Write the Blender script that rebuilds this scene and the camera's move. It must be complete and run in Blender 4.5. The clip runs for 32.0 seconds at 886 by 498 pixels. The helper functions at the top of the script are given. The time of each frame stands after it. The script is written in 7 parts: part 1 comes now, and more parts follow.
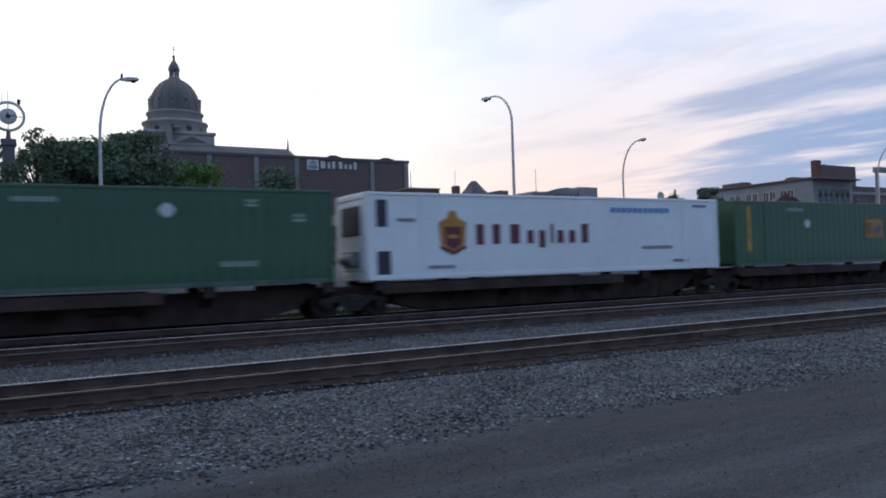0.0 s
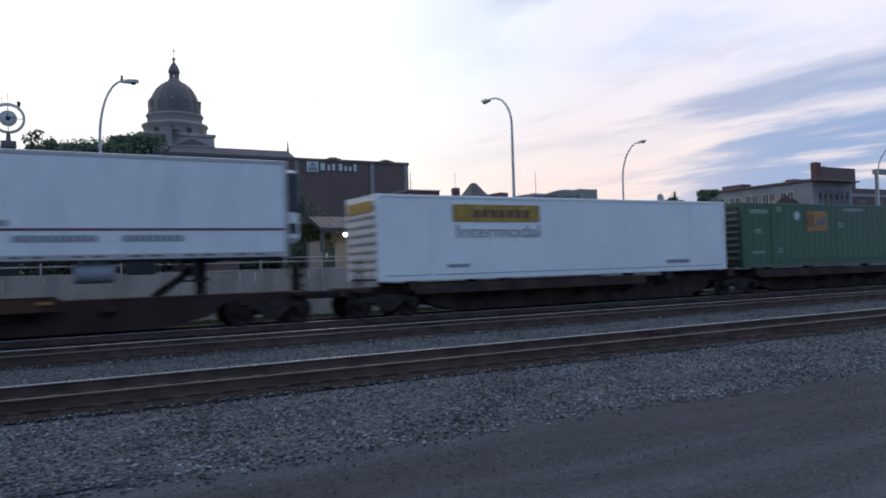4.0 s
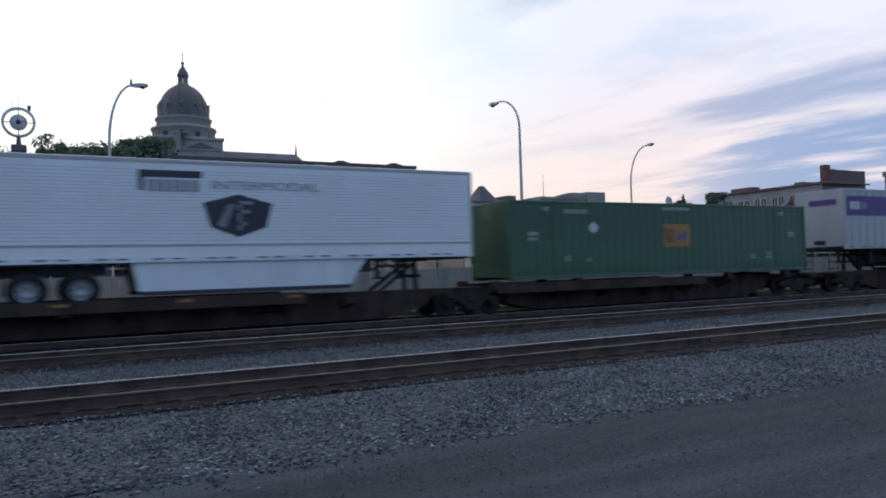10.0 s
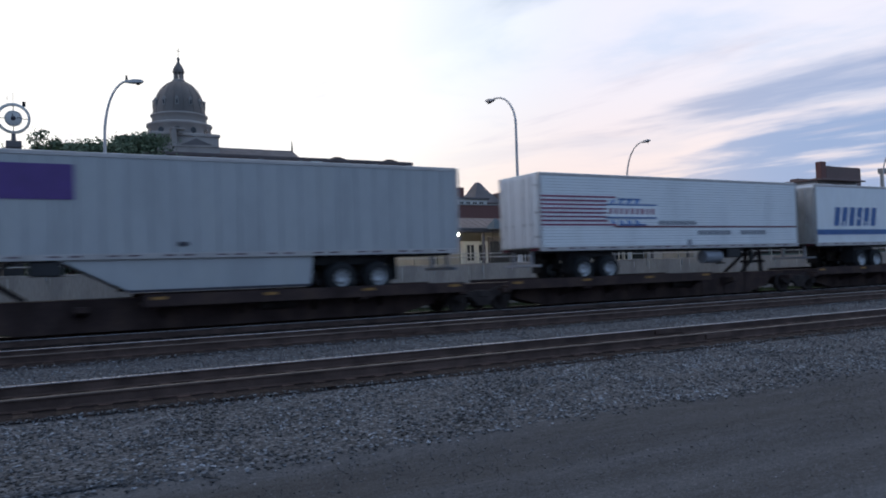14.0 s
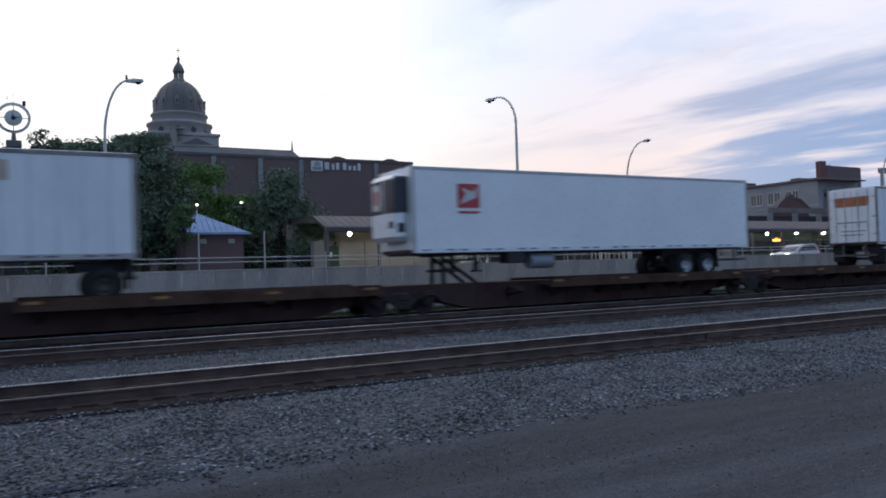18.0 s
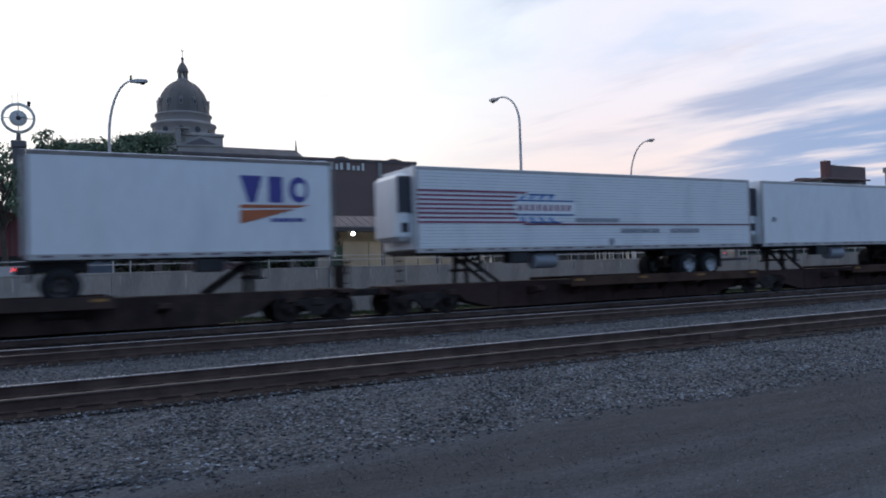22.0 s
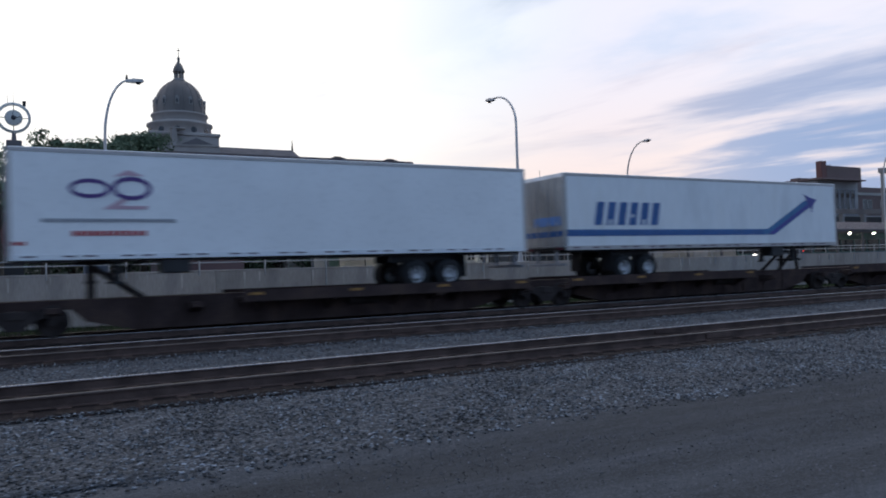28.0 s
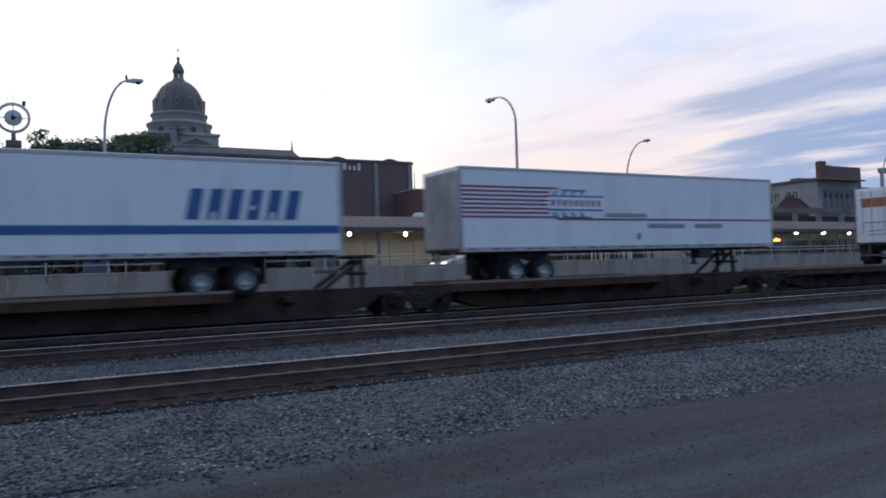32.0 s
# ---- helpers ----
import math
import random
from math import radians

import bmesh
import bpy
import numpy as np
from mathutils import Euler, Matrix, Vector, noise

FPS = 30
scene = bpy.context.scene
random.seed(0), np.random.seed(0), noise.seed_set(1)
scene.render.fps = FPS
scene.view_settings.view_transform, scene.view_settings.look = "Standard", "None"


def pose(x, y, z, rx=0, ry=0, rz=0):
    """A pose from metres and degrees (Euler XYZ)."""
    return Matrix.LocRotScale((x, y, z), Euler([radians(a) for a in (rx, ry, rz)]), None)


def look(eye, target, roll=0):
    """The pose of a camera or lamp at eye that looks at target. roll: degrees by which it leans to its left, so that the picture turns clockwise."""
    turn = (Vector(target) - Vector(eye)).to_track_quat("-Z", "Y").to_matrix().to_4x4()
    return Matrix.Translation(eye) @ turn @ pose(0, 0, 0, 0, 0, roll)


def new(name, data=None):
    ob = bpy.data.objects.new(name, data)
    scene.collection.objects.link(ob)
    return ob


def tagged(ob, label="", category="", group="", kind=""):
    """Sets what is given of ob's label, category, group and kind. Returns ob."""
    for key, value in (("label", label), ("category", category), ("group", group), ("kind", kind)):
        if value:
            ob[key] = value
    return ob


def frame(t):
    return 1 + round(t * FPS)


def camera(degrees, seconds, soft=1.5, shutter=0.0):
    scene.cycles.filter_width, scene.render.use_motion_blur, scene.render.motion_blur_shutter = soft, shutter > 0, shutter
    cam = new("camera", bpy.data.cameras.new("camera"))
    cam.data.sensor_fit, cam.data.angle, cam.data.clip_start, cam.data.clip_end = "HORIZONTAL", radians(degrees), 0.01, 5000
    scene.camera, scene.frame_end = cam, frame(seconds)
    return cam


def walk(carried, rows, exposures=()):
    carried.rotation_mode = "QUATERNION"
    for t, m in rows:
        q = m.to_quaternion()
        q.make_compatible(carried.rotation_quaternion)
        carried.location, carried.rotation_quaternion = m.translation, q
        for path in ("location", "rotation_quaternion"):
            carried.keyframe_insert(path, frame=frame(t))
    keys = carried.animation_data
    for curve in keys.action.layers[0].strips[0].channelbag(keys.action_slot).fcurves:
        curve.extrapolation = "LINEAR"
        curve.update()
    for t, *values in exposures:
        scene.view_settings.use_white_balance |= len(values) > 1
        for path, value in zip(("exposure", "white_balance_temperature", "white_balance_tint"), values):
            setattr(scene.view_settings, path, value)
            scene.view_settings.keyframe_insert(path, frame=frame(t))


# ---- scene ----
EYE = Vector((0.0, 0.0, 1.58))
ROLL = -1.72


def aim(yaw, tilt):
    """Pose of the hand-held camera; yaw in degrees from the normal of the tracks."""
    a, b = radians(yaw), radians(tilt)
    return look(EYE, EYE + Vector((math.sin(a) * math.cos(b), math.cos(a) * math.cos(b), math.sin(b))), ROLL)


cam = camera(60.66, 32.0, soft=1.9, shutter=0.5)
walk(cam, [(t, aim(a, b)) for t, a, b in (
    (0, 29.44, 1.28), (0.5, 29.44, 1.35), (1, 29.43, 1.36), (1.5, 29.39, 1.40), (2, 29.41, 1.41), (2.5, 29.43, 1.41),
    (3, 29.42, 1.40), (3.5, 29.45, 1.41), (5.5, 29.45, 1.47), (6, 29.44, 1.48), (6.5, 29.39, 1.54), (7, 29.30, 1.67),
    (7.5, 29.23, 1.64), (8, 29.13, 1.63), (8.5, 29.05, 1.64), (9, 28.84, 1.58), (9.5, 28.80, 1.68), (10, 28.88, 1.68),
    (10.5, 28.91, 1.66), (11, 29.02, 1.59), (11.5, 29.11, 1.47), (12, 29.13, 1.48), (12.5, 29.16, 1.43), (13, 29.15, 1.43),
    (13.5, 29.14, 1.41), (14, 29.15, 1.41), (14.5, 29.14, 1.41), (16.5, 29.17, 1.42), (17, 29.18, 1.42), (17.5, 29.17, 1.36),
    (18, 29.14, 1.37), (18.5, 29.13, 1.35), (19, 29.12, 1.36), (19.5, 29.07, 1.35), (20, 29.05, 1.36), (20.5, 29.01, 1.33),
    (21, 28.95, 1.32), (21.5, 28.90, 1.34), (22, 28.86, 1.37), (22.5, 28.83, 1.37), (23, 28.80, 1.40), (23.5, 29.08, 1.40),
    (24, 29.12, 1.38), (24.5, 29.13, 1.37), (25, 29.13, 1.37), (25.5, 29.13, 1.37), (27.5, 29.13, 1.37), (28, 29.13, 1.37),
    (28.5, 29.13, 1.37), (29, 29.13, 1.37), (29.5, 29.14, 1.37), (30, 29.14, 1.37), (30.5, 29.13, 1.37), (31, 29.13, 1.37),
    (31.5, 29.13, 1.37), (32, 29.15, 1.37),
)], exposures=[(0.0, 0.0), (32.0, 0.0)])

# ---- light: dusk sky, the sun just over the roofs behind thin cloud ----
SUN_AZ, SUN_EL = radians(12.0), radians(4.0)      # azimuth from +y towards +x
world = bpy.data.worlds.new("dusk_sky")
scene.world = world
world.use_nodes = True


def build_sky(tree):
    n, l = tree.nodes, tree.links
    n.clear()

    def node(kind, **kw):
        q = n.new(kind)
        for k, v in kw.items():
            q.inputs[k].default_value = v
        return q

    def math_node(op, a, b=None, clamp=False):
        q = n.new("ShaderNodeMath")
        q.operation, q.use_clamp = op, clamp
        for i, v in enumerate((a, b)):
            if v is None:
                continue
            if isinstance(v, (int, float)):
                q.inputs[i].default_value = v
            else:
                l.new(v, q.inputs[i])
        return q.outputs[0]

    def mix(fac, a, b, blend="MIX"):
        q = n.new("ShaderNodeMix")
        q.data_type, q.blend_type = "RGBA", blend
        for i, v in ((0, fac), (6, a), (7, b)):
            if isinstance(v, (int, float)):
                q.inputs[i].default_value = v
            elif isinstance(v, tuple):
                q.inputs[i].default_value = (*v, 1)
            else:
                l.new(v, q.inputs[i])
        return q.outputs[2]

    sky = n.new("ShaderNodeTexSky")
    sky.sky_type, sky.sun_disc = "NISHITA", False
    sky.sun_elevation, sky.sun_rotation = SUN_EL, SUN_AZ
    sky.air_density, sky.dust_density, sky.ozone_density = 1.0, 1.5, 1.5
    geo = n.new("ShaderNodeTexCoord")
    sep = n.new("ShaderNodeSeparateXYZ")
    l.new(geo.outputs["Generated"], sep.inputs[0])
    up = math_node("MAXIMUM", sep.outputs[2], 0.0)
    # broken cloud on a flat layer overhead, drawn out towards the sunset
    h = math_node("ADD", up, 0.025)
    run = math_node("DIVIDE", math_node("ADD", math_node("MULTIPLY", sep.outputs[0], math.sin(STREAK)), math_node("MULTIPLY", sep.outputs[1], math.cos(STREAK))), h)
    across = math_node("DIVIDE", math_node("SUBTRACT", math_node("MULTIPLY", sep.outputs[0], math.cos(STREAK)), math_node("MULTIPLY", sep.outputs[1], math.sin(STREAK))), h)

    def layer(seed, along, over, detail, rough, twist):
        comb = n.new("ShaderNodeCombineXYZ")
        l.new(math_node("MULTIPLY", run, along), comb.inputs[0])
        l.new(math_node("MULTIPLY", across, over), comb.inputs[1])
        comb.inputs[2].default_value = seed
        q = node("ShaderNodeTexNoise", Scale=1.0, Detail=detail, Roughness=rough, Distortion=twist)
        l.new(comb.outputs[0], q.inputs["Vector"])
        return q.outputs[0]

    def smooth(src, lo, hi, a=0.0, b=1.0):
        q = node("ShaderNodeMapRange")
        q.interpolation_type = "SMOOTHSTEP"
        for i, v in ((1, lo), (2, hi), (3, a), (4, b)):
            q.inputs[i].default_value = v
        l.new(src, q.inputs[0])
        return q.outputs[0]

    def toward(way):
        q = n.new("ShaderNodeVectorMath")
        q.operation = "DOT_PRODUCT"
        l.new(geo.outputs["Generated"], q.inputs[0])
        q.inputs[1].default_value = way
        return q.outputs["Value"]

    sheet = layer(CLOUD_SEED, 0.50, 0.95, 6.0, 0.54, 0.25)
    # one wide gap in the cloud over the end of the street
    gap = math_node("MULTIPLY", smooth(toward((math.sin(GAP_AZ), math.cos(GAP_AZ), 0.0)), 0.92, 0.985), math_node("MULTIPLY", smooth(up, 0.27, 0.14), smooth(up, 0.02, 0.08)))
    cover = smooth(math_node("SUBTRACT", sheet, math_node("MULTIPLY", gap, 0.31)), 0.20, 0.44)
    # how near a direction is to the sunset
    sunward = toward((math.sin(SUN_AZ - 0.07), math.cos(SUN_AZ - 0.07), 0.35))
    glow = smooth(sunward, 0.87, 1.07)
    away = smooth(sunward, 0.75, -0.1)
    base = mix(1.0, sky.outputs[0], (SKY_GAIN, SKY_GAIN, SKY_GAIN), "MULTIPLY")
    deep = mix(0.85, base, mix(away, mix(glow, SKY_BLUE, SKY_NEAR), SKY_BACK))
    cloud = mix(away, mix(glow, CLOUD_FAR, CLOUD_NEAR), CLOUD_BACK)
    # thinner, bluer stretches in the sheet of cloud
    thin = smooth(layer(CLOUD_SEED + 7.3, 0.8, 1.1, 6.0, 0.56, 0.3), 0.42, 0.68, 0.0, 0.8)
    cloud = mix(math_node("MULTIPLY", thin, math_node("SUBTRACT", 1.0, away)), cloud, CLOUD_THIN)
    lit = mix(math_node("MULTIPLY", cover, 0.93), deep, cloud)
    low = mix(away, mix(glow, HAZE_FAR, HAZE_NEAR), HAZE_BACK)
    open_sky = math_node("MULTIPLY", gap, math_node("SUBTRACT", 1.0, cover))
    thick = math_node("SUBTRACT", 1.0, math_node("MULTIPLY", open_sky, 0.85))
    haze = mix(math_node("MULTIPLY", smooth(up, 0.02, 0.30, 0.96, 0.06), thick), lit, low)
    # grey undersides of a few low wisps
    wisp = math_node("MULTIPLY", smooth(layer(CLOUD_SEED + 2.9, 0.42, 1.5, 5.0, 0.55, 0.3), 0.56, 0.74, 0.0, 0.55), math_node("SUBTRACT", 1.0, away))
    veil = mix(math_node("MULTIPLY", math_node("MULTIPLY", glow, glow), 0.95), haze, GLOW)
    veil = mix(wisp, veil, WISP)
    back = node("ShaderNodeBackground", Strength=1.0)
    l.new(veil, back.inputs[0])
    out = n.new("ShaderNodeOutputWorld")
    l.new(back.outputs[0], out.inputs[0])


SKY_GAIN = 0.10
STREAK, CLOUD_SEED, GAP_AZ = radians(-6), 3.0, radians(63)
WISP = (0.66, 0.64, 0.76)
SKY_BLUE, SKY_NEAR, SKY_BACK = (0.28, 0.44, 0.77), (0.72, 0.88, 1.04), (0.22, 0.41, 0.76)
CLOUD_FAR, CLOUD_NEAR, CLOUD_BACK = (0.93, 0.93, 1.06), (0.76, 0.95, 1.10), (0.31, 0.48, 0.78)
HAZE_FAR, HAZE_NEAR, HAZE_BACK = (1.04, 0.84, 0.76), (1.12, 0.95, 0.78), (0.36, 0.46, 0.66)
CLOUD_THIN = (0.60, 0.75, 1.0)
GLOW = (1.22, 1.20, 1.16)
build_sky(world.node_tree)

sun = new("sun", bpy.data.lights.new("sun", "SUN"))
sun.data.energy, sun.data.angle, sun.data.color = 0.5, radians(12), (1.0, 0.78, 0.6)
sun.matrix_world = look((0, 0, 60), Vector((0, 0, 60)) - Vector((math.sin(SUN_AZ) * math.cos(SUN_EL), math.cos(SUN_AZ) * math.cos(SUN_EL), math.sin(SUN_EL))))


# ---- materials ----
def mat(name, rgb, rough=0.6, metal=0.0, var=0.2, scale=1.5, fine=25.0, bump=0.0, stretch=(1, 1, 1), second=None, glow=0.0, per_object=0.0, coat=0.0):
    """Principled paint or stone: colour varied at two scales, with relief; second: colour of worn or dirty patches."""
    m = bpy.data.materials.new(name)
    m.use_nodes = True
    n, l = m.node_tree.nodes, m.node_tree.links
    b = n["Principled BSDF"]
    b.inputs["Roughness"].default_value, b.inputs["Metallic"].default_value = rough, metal
    b.inputs["Coat Weight"].default_value = coat
    co = n.new("ShaderNodeTexCoord")
    mp = n.new("ShaderNodeMapping")
    mp.inputs["Scale"].default_value = stretch
    l.new(co.outputs["Object"], mp.inputs[0])

    def noise_of(s, detail):
        q = n.new("ShaderNodeTexNoise")
        q.inputs["Scale"].default_value, q.inputs["Detail"].default_value = s, detail
        l.new(mp.outputs[0], q.inputs["Vector"])
        return q.outputs[0]

    big, small = noise_of(scale, 4.0), noise_of(fine, 5.0)

    def mix(fac, a, c, blend="MIX"):
        q = n.new("ShaderNodeMix")
        q.data_type, q.blend_type = "RGBA", blend
        for i, v in ((0, fac), (6, a), (7, c)):
            if isinstance(v, (int, float)):
                q.inputs[i].default_value = v
            elif isinstance(v, tuple):
                q.inputs[i].default_value = (*v, 1)
            else:
                l.new(v, q.inputs[i])
        return q.outputs[2]

    def ramp(src, lo, hi, a, c):
        q = n.new("ShaderNodeMapRange")
        for i, v in ((1, lo), (2, hi), (3, a), (4, c)):
            q.inputs[i].default_value = v
        l.new(src, q.inputs[0])
        return q.outputs[0]

    col = mix(ramp(big, 0.35, 0.65, 0, 1), tuple(c * (1 - var) for c in rgb), tuple(min(1, c * (1 + var * 0.6)) for c in rgb))
    if second:
        col = mix(ramp(big, 0.5, 0.72, 0, 0.85), col, second)
    col = mix(ramp(small, 0.3, 0.7, 0, var), col, tuple(c * 0.45 for c in rgb))
    if per_object:
        info = n.new("ShaderNodeObjectInfo")
        grey = ramp(info.outputs["Random"], 0, 1, 1 - per_object, 1 + per_object)
        q = n.new("ShaderNodeVectorMath")
        q.operation = "SCALE"
        l.new(col, q.inputs[0])
        l.new(grey, q.inputs["Scale"])
        col = q.outputs[0]
    l.new(col, b.inputs["Base Color"])
    l.new(ramp(small, 0.2, 0.8, max(0.02, rough - 0.12), min(1, rough + 0.12)), b.inputs["Roughness"])
    if bump:
        q = n.new("ShaderNodeBump")
        q.inputs["Strength"].default_value, q.inputs["Distance"].default_value = bump, 0.02
        l.new(small, q.inputs["Height"])
        l.new(q.outputs[0], b.inputs["Normal"])
    if glow:
        b.inputs["Emission Color"].default_value = (*rgb, 1)
        b.inputs["Emission Strength"].default_value = glow
    return m


def glass_mat(name, rgb, rough=0.06):
    m = bpy.data.materials.new(name)
    m.use_nodes = True
    b = m.node_tree.nodes["Principled BSDF"]
    b.inputs["Base Color"].default_value = (*rgb, 1)
    b.inputs["Roughness"].default_value = rough
    b.inputs["Metallic"].default_value = 0.0
    b.inputs["IOR"].default_value = 1.5
    return m


def brick_mat(name, a, c, mortar, scale=1.0):
    m = mat(name, a, rough=0.85, var=0.2, scale=0.25, bump=0.15)
    n, l = m.node_tree.nodes, m.node_tree.links
    b = n["Principled BSDF"]
    co = n.new("ShaderNodeTexCoord")
    sep, com = n.new("ShaderNodeSeparateXYZ"), n.new("ShaderNodeCombineXYZ")
    l.new(co.outputs["Object"], sep.inputs[0])
    add = n.new("ShaderNodeMath")
    l.new(sep.outputs[0], add.inputs[0])
    l.new(sep.outputs[1], add.inputs[1])
    l.new(add.outputs[0], com.inputs[0])
    l.new(sep.outputs[2], com.inputs[1])
    q = n.new("ShaderNodeTexBrick")
    l.new(com.outputs[0], q.inputs["Vector"])
    q.inputs["Color1"].default_value, q.inputs["Color2"].default_value, q.inputs["Mortar"].default_value = (*a, 1), (*c, 1), (*mortar, 1)
    q.inputs["Scale"].default_value = scale
    q.inputs["Brick Width"].default_value, q.inputs["Row Height"].default_value, q.inputs["Mortar Size"].default_value = 0.22, 0.075, 0.006
    old = b.inputs["Base Color"].links[0].from_socket
    mx = n.new("ShaderNodeMix")
    mx.data_type = "RGBA"
    mx.inputs[0].default_value = 0.6
    l.new(old, mx.inputs[6])
    l.new(q.outputs[0], mx.inputs[7])
    l.new(mx.outputs[2], b.inputs["Base Color"])
    return m


M_STONE = mat("ballast_stone", (0.20, 0.205, 0.215), 0.9, var=0.35, scale=3, fine=40, bump=0.3)
M_ASPH = mat("asphalt", (0.055, 0.055, 0.058), 0.9, var=0.25, scale=0.4, fine=30, bump=0.2)
M_WALK = mat("pavement_concrete", (0.17, 0.168, 0.162), 0.9, var=0.2, scale=0.6, fine=20, bump=0.2)
M_WALL = mat("weathered_concrete", (0.45, 0.405, 0.368), 0.92, var=0.35, scale=0.7, fine=14, bump=0.3, stretch=(1, 1, 0.25), second=(0.31, 0.282, 0.262), per_object=0.06)
M_CONC = mat("pale_concrete", (0.38, 0.37, 0.35), 0.85, var=0.15, scale=0.5, bump=0.15)
M_TIE = mat("creosoted_timber", (0.038, 0.027, 0.024), 0.9, var=0.4, scale=3, fine=60, bump=0.5, stretch=(4, 0.6, 1), per_object=0.25)
M_RUST = mat("rusty_rail_steel", (0.105, 0.070, 0.060), 0.75, var=0.35, scale=2, fine=50, bump=0.3)
M_HEAD = mat("polished_rail_head", (0.31, 0.30, 0.31), 0.28, metal=1.0, var=0.15, scale=1)
M_GALV = mat("galvanised_steel", (0.42, 0.43, 0.44), 0.45, metal=0.6, var=0.15, scale=4)
M_LAMP = mat("aluminium_pole", (0.48, 0.48, 0.49), 0.5, metal=0.5, var=0.12, scale=2)
M_DARK = mat("dark_metal", (0.03, 0.03, 0.033), 0.5, metal=0.4, var=0.2)
M_BLACK = mat("grimy_black_steel", (0.050, 0.040, 0.038), 0.9, var=0.4, scale=2, fine=20, bump=0.2)
M_CAR0 = mat("railcar_black_brown", (0.066, 0.044, 0.041), 0.92, var=0.4, scale=1.2, fine=18, bump=0.3, second=(0.085, 0.055, 0.042))
M_CAR1 = mat("railcar_oxide_red", (0.070, 0.040, 0.036), 0.8, var=0.35, scale=1.0, fine=18, bump=0.3, second=(0.055, 0.036, 0.03))
M_CAR2 = mat("railcar_worn_rust", (0.072, 0.044, 0.037), 0.8, var=0.45, scale=1.0, fine=18, bump=0.3, second=(0.06, 0.036, 0.03))
M_EDGE = mat("rust_orange_deck_edge", (0.092, 0.050, 0.037), 0.85, var=0.45, scale=1.3, fine=14, bump=0.3, second=(0.075, 0.042, 0.032))
M_CAP = mat("worn_tan_edge_paint", (0.28, 0.21, 0.165), 0.85, var=0.4, scale=1.5, fine=14, second=(0.12, 0.085, 0.068))
M_YEL = mat("faded_yellow_paint", (0.50, 0.30, 0.06), 0.7, var=0.35, scale=3)
M_EDGEY = mat("grimy_yellow_edge_paint", (0.33, 0.17, 0.05), 0.8, var=0.45, scale=4)
M_TYRE = mat("tyre_rubber", (0.025, 0.025, 0.027), 0.85, var=0.2, bump=0.2)
M_RIM = mat("steel_rim", (0.50, 0.51, 0.53), 0.4, metal=0.3, var=0.15)
M_WHITE = mat("white_trailer_paint", (0.775, 0.795, 0.815), 0.38, var=0.12, scale=0.8, fine=6, stretch=(1, 1, 0.3), second=(0.67, 0.675, 0.67), coat=0.2)
M_POST = mat("grimy_white_post_paint", (0.705, 0.72, 0.73), 0.5, var=0.2, scale=1.0, fine=9, stretch=(1, 1, 0.3))
M_RAILB = mat("weathered_brown_rail", (0.26, 0.225, 0.21), 0.6, metal=0.2, var=0.3, scale=1.2, fine=9)
M_RIMD = mat("rusty_dark_rim", (0.10, 0.085, 0.08), 0.7, metal=0.2, var=0.3)
M_POSTG = mat("grimy_grey_post_paint", (0.375, 0.385, 0.40), 0.5, var=0.2, scale=1.0, fine=9, stretch=(1, 1, 0.3))
M_WHITE2 = mat("bright_white_paint", (0.80, 0.81, 0.82), 0.3, var=0.05, scale=0.5, fine=6, coat=0.3)
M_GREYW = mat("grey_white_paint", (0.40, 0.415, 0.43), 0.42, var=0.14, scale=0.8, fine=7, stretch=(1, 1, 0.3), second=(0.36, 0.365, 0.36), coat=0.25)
M_SILVER = mat("dull_aluminium", (0.43, 0.41, 0.405), 0.4, metal=0.55, var=0.15, scale=1.5)
M_GREEN = mat("green_container_paint", (0.026, 0.098, 0.046), 0.45, var=0.2, scale=0.6, fine=8, second=(0.030, 0.100, 0.048), coat=0.2)
M_GRIME = mat("grimy_trailer_rear", (0.40, 0.392, 0.38), 0.75, var=0.4, scale=1.2, fine=9, stretch=(1, 1, 0.4), second=(0.40, 0.385, 0.36))
M_BLUE = mat("blue_vinyl", (0.022, 0.10, 0.29), 0.4, var=0.1)
M_BLUE2 = mat("light_blue_vinyl", (0.10, 0.24, 0.55), 0.4, var=0.1)
M_INDIGO = mat("indigo_vinyl", (0.050, 0.05, 0.27), 0.4, var=0.12)
M_TEALB = mat("teal_blue_vinyl", (0.030, 0.15, 0.33), 0.4, var=0.12)
M_PLUM = mat("faded_plum_vinyl", (0.15, 0.11, 0.22), 0.5, var=0.2)
M_TAPE = mat("dark_reflective_tape", (0.065, 0.028, 0.045), 0.4, var=0.2)
M_PURPLE = mat("purple_vinyl", (0.085, 0.035, 0.20), 0.4, var=0.12)
M_ORANGE = mat("orange_vinyl", (0.48, 0.125, 0.04), 0.45, var=0.15)
M_AMBER = mat("amber_vinyl", (0.58, 0.26, 0.04), 0.45, var=0.2)
M_BROWN = mat("brown_vinyl", (0.16, 0.07, 0.045), 0.5, var=0.15)
M_STRIPE = mat("faded_crimson_vinyl", (0.27, 0.05, 0.105), 0.45, var=0.12)
M_RED = mat("red_vinyl", (0.48, 0.045, 0.05), 0.45, var=0.15)
M_MAROON = mat("maroon_vinyl", (0.16, 0.028, 0.045), 0.45, var=0.15)
M_INK = mat("black_vinyl", (0.03, 0.03, 0.045), 0.45, var=0.1)
M_GREYV = mat("grey_vinyl", (0.25, 0.26, 0.29), 0.5, var=0.1)
M_DULL = mat("dull_grey_rail_paint", (0.095, 0.125, 0.105), 0.6, var=0.25, scale=1.5)
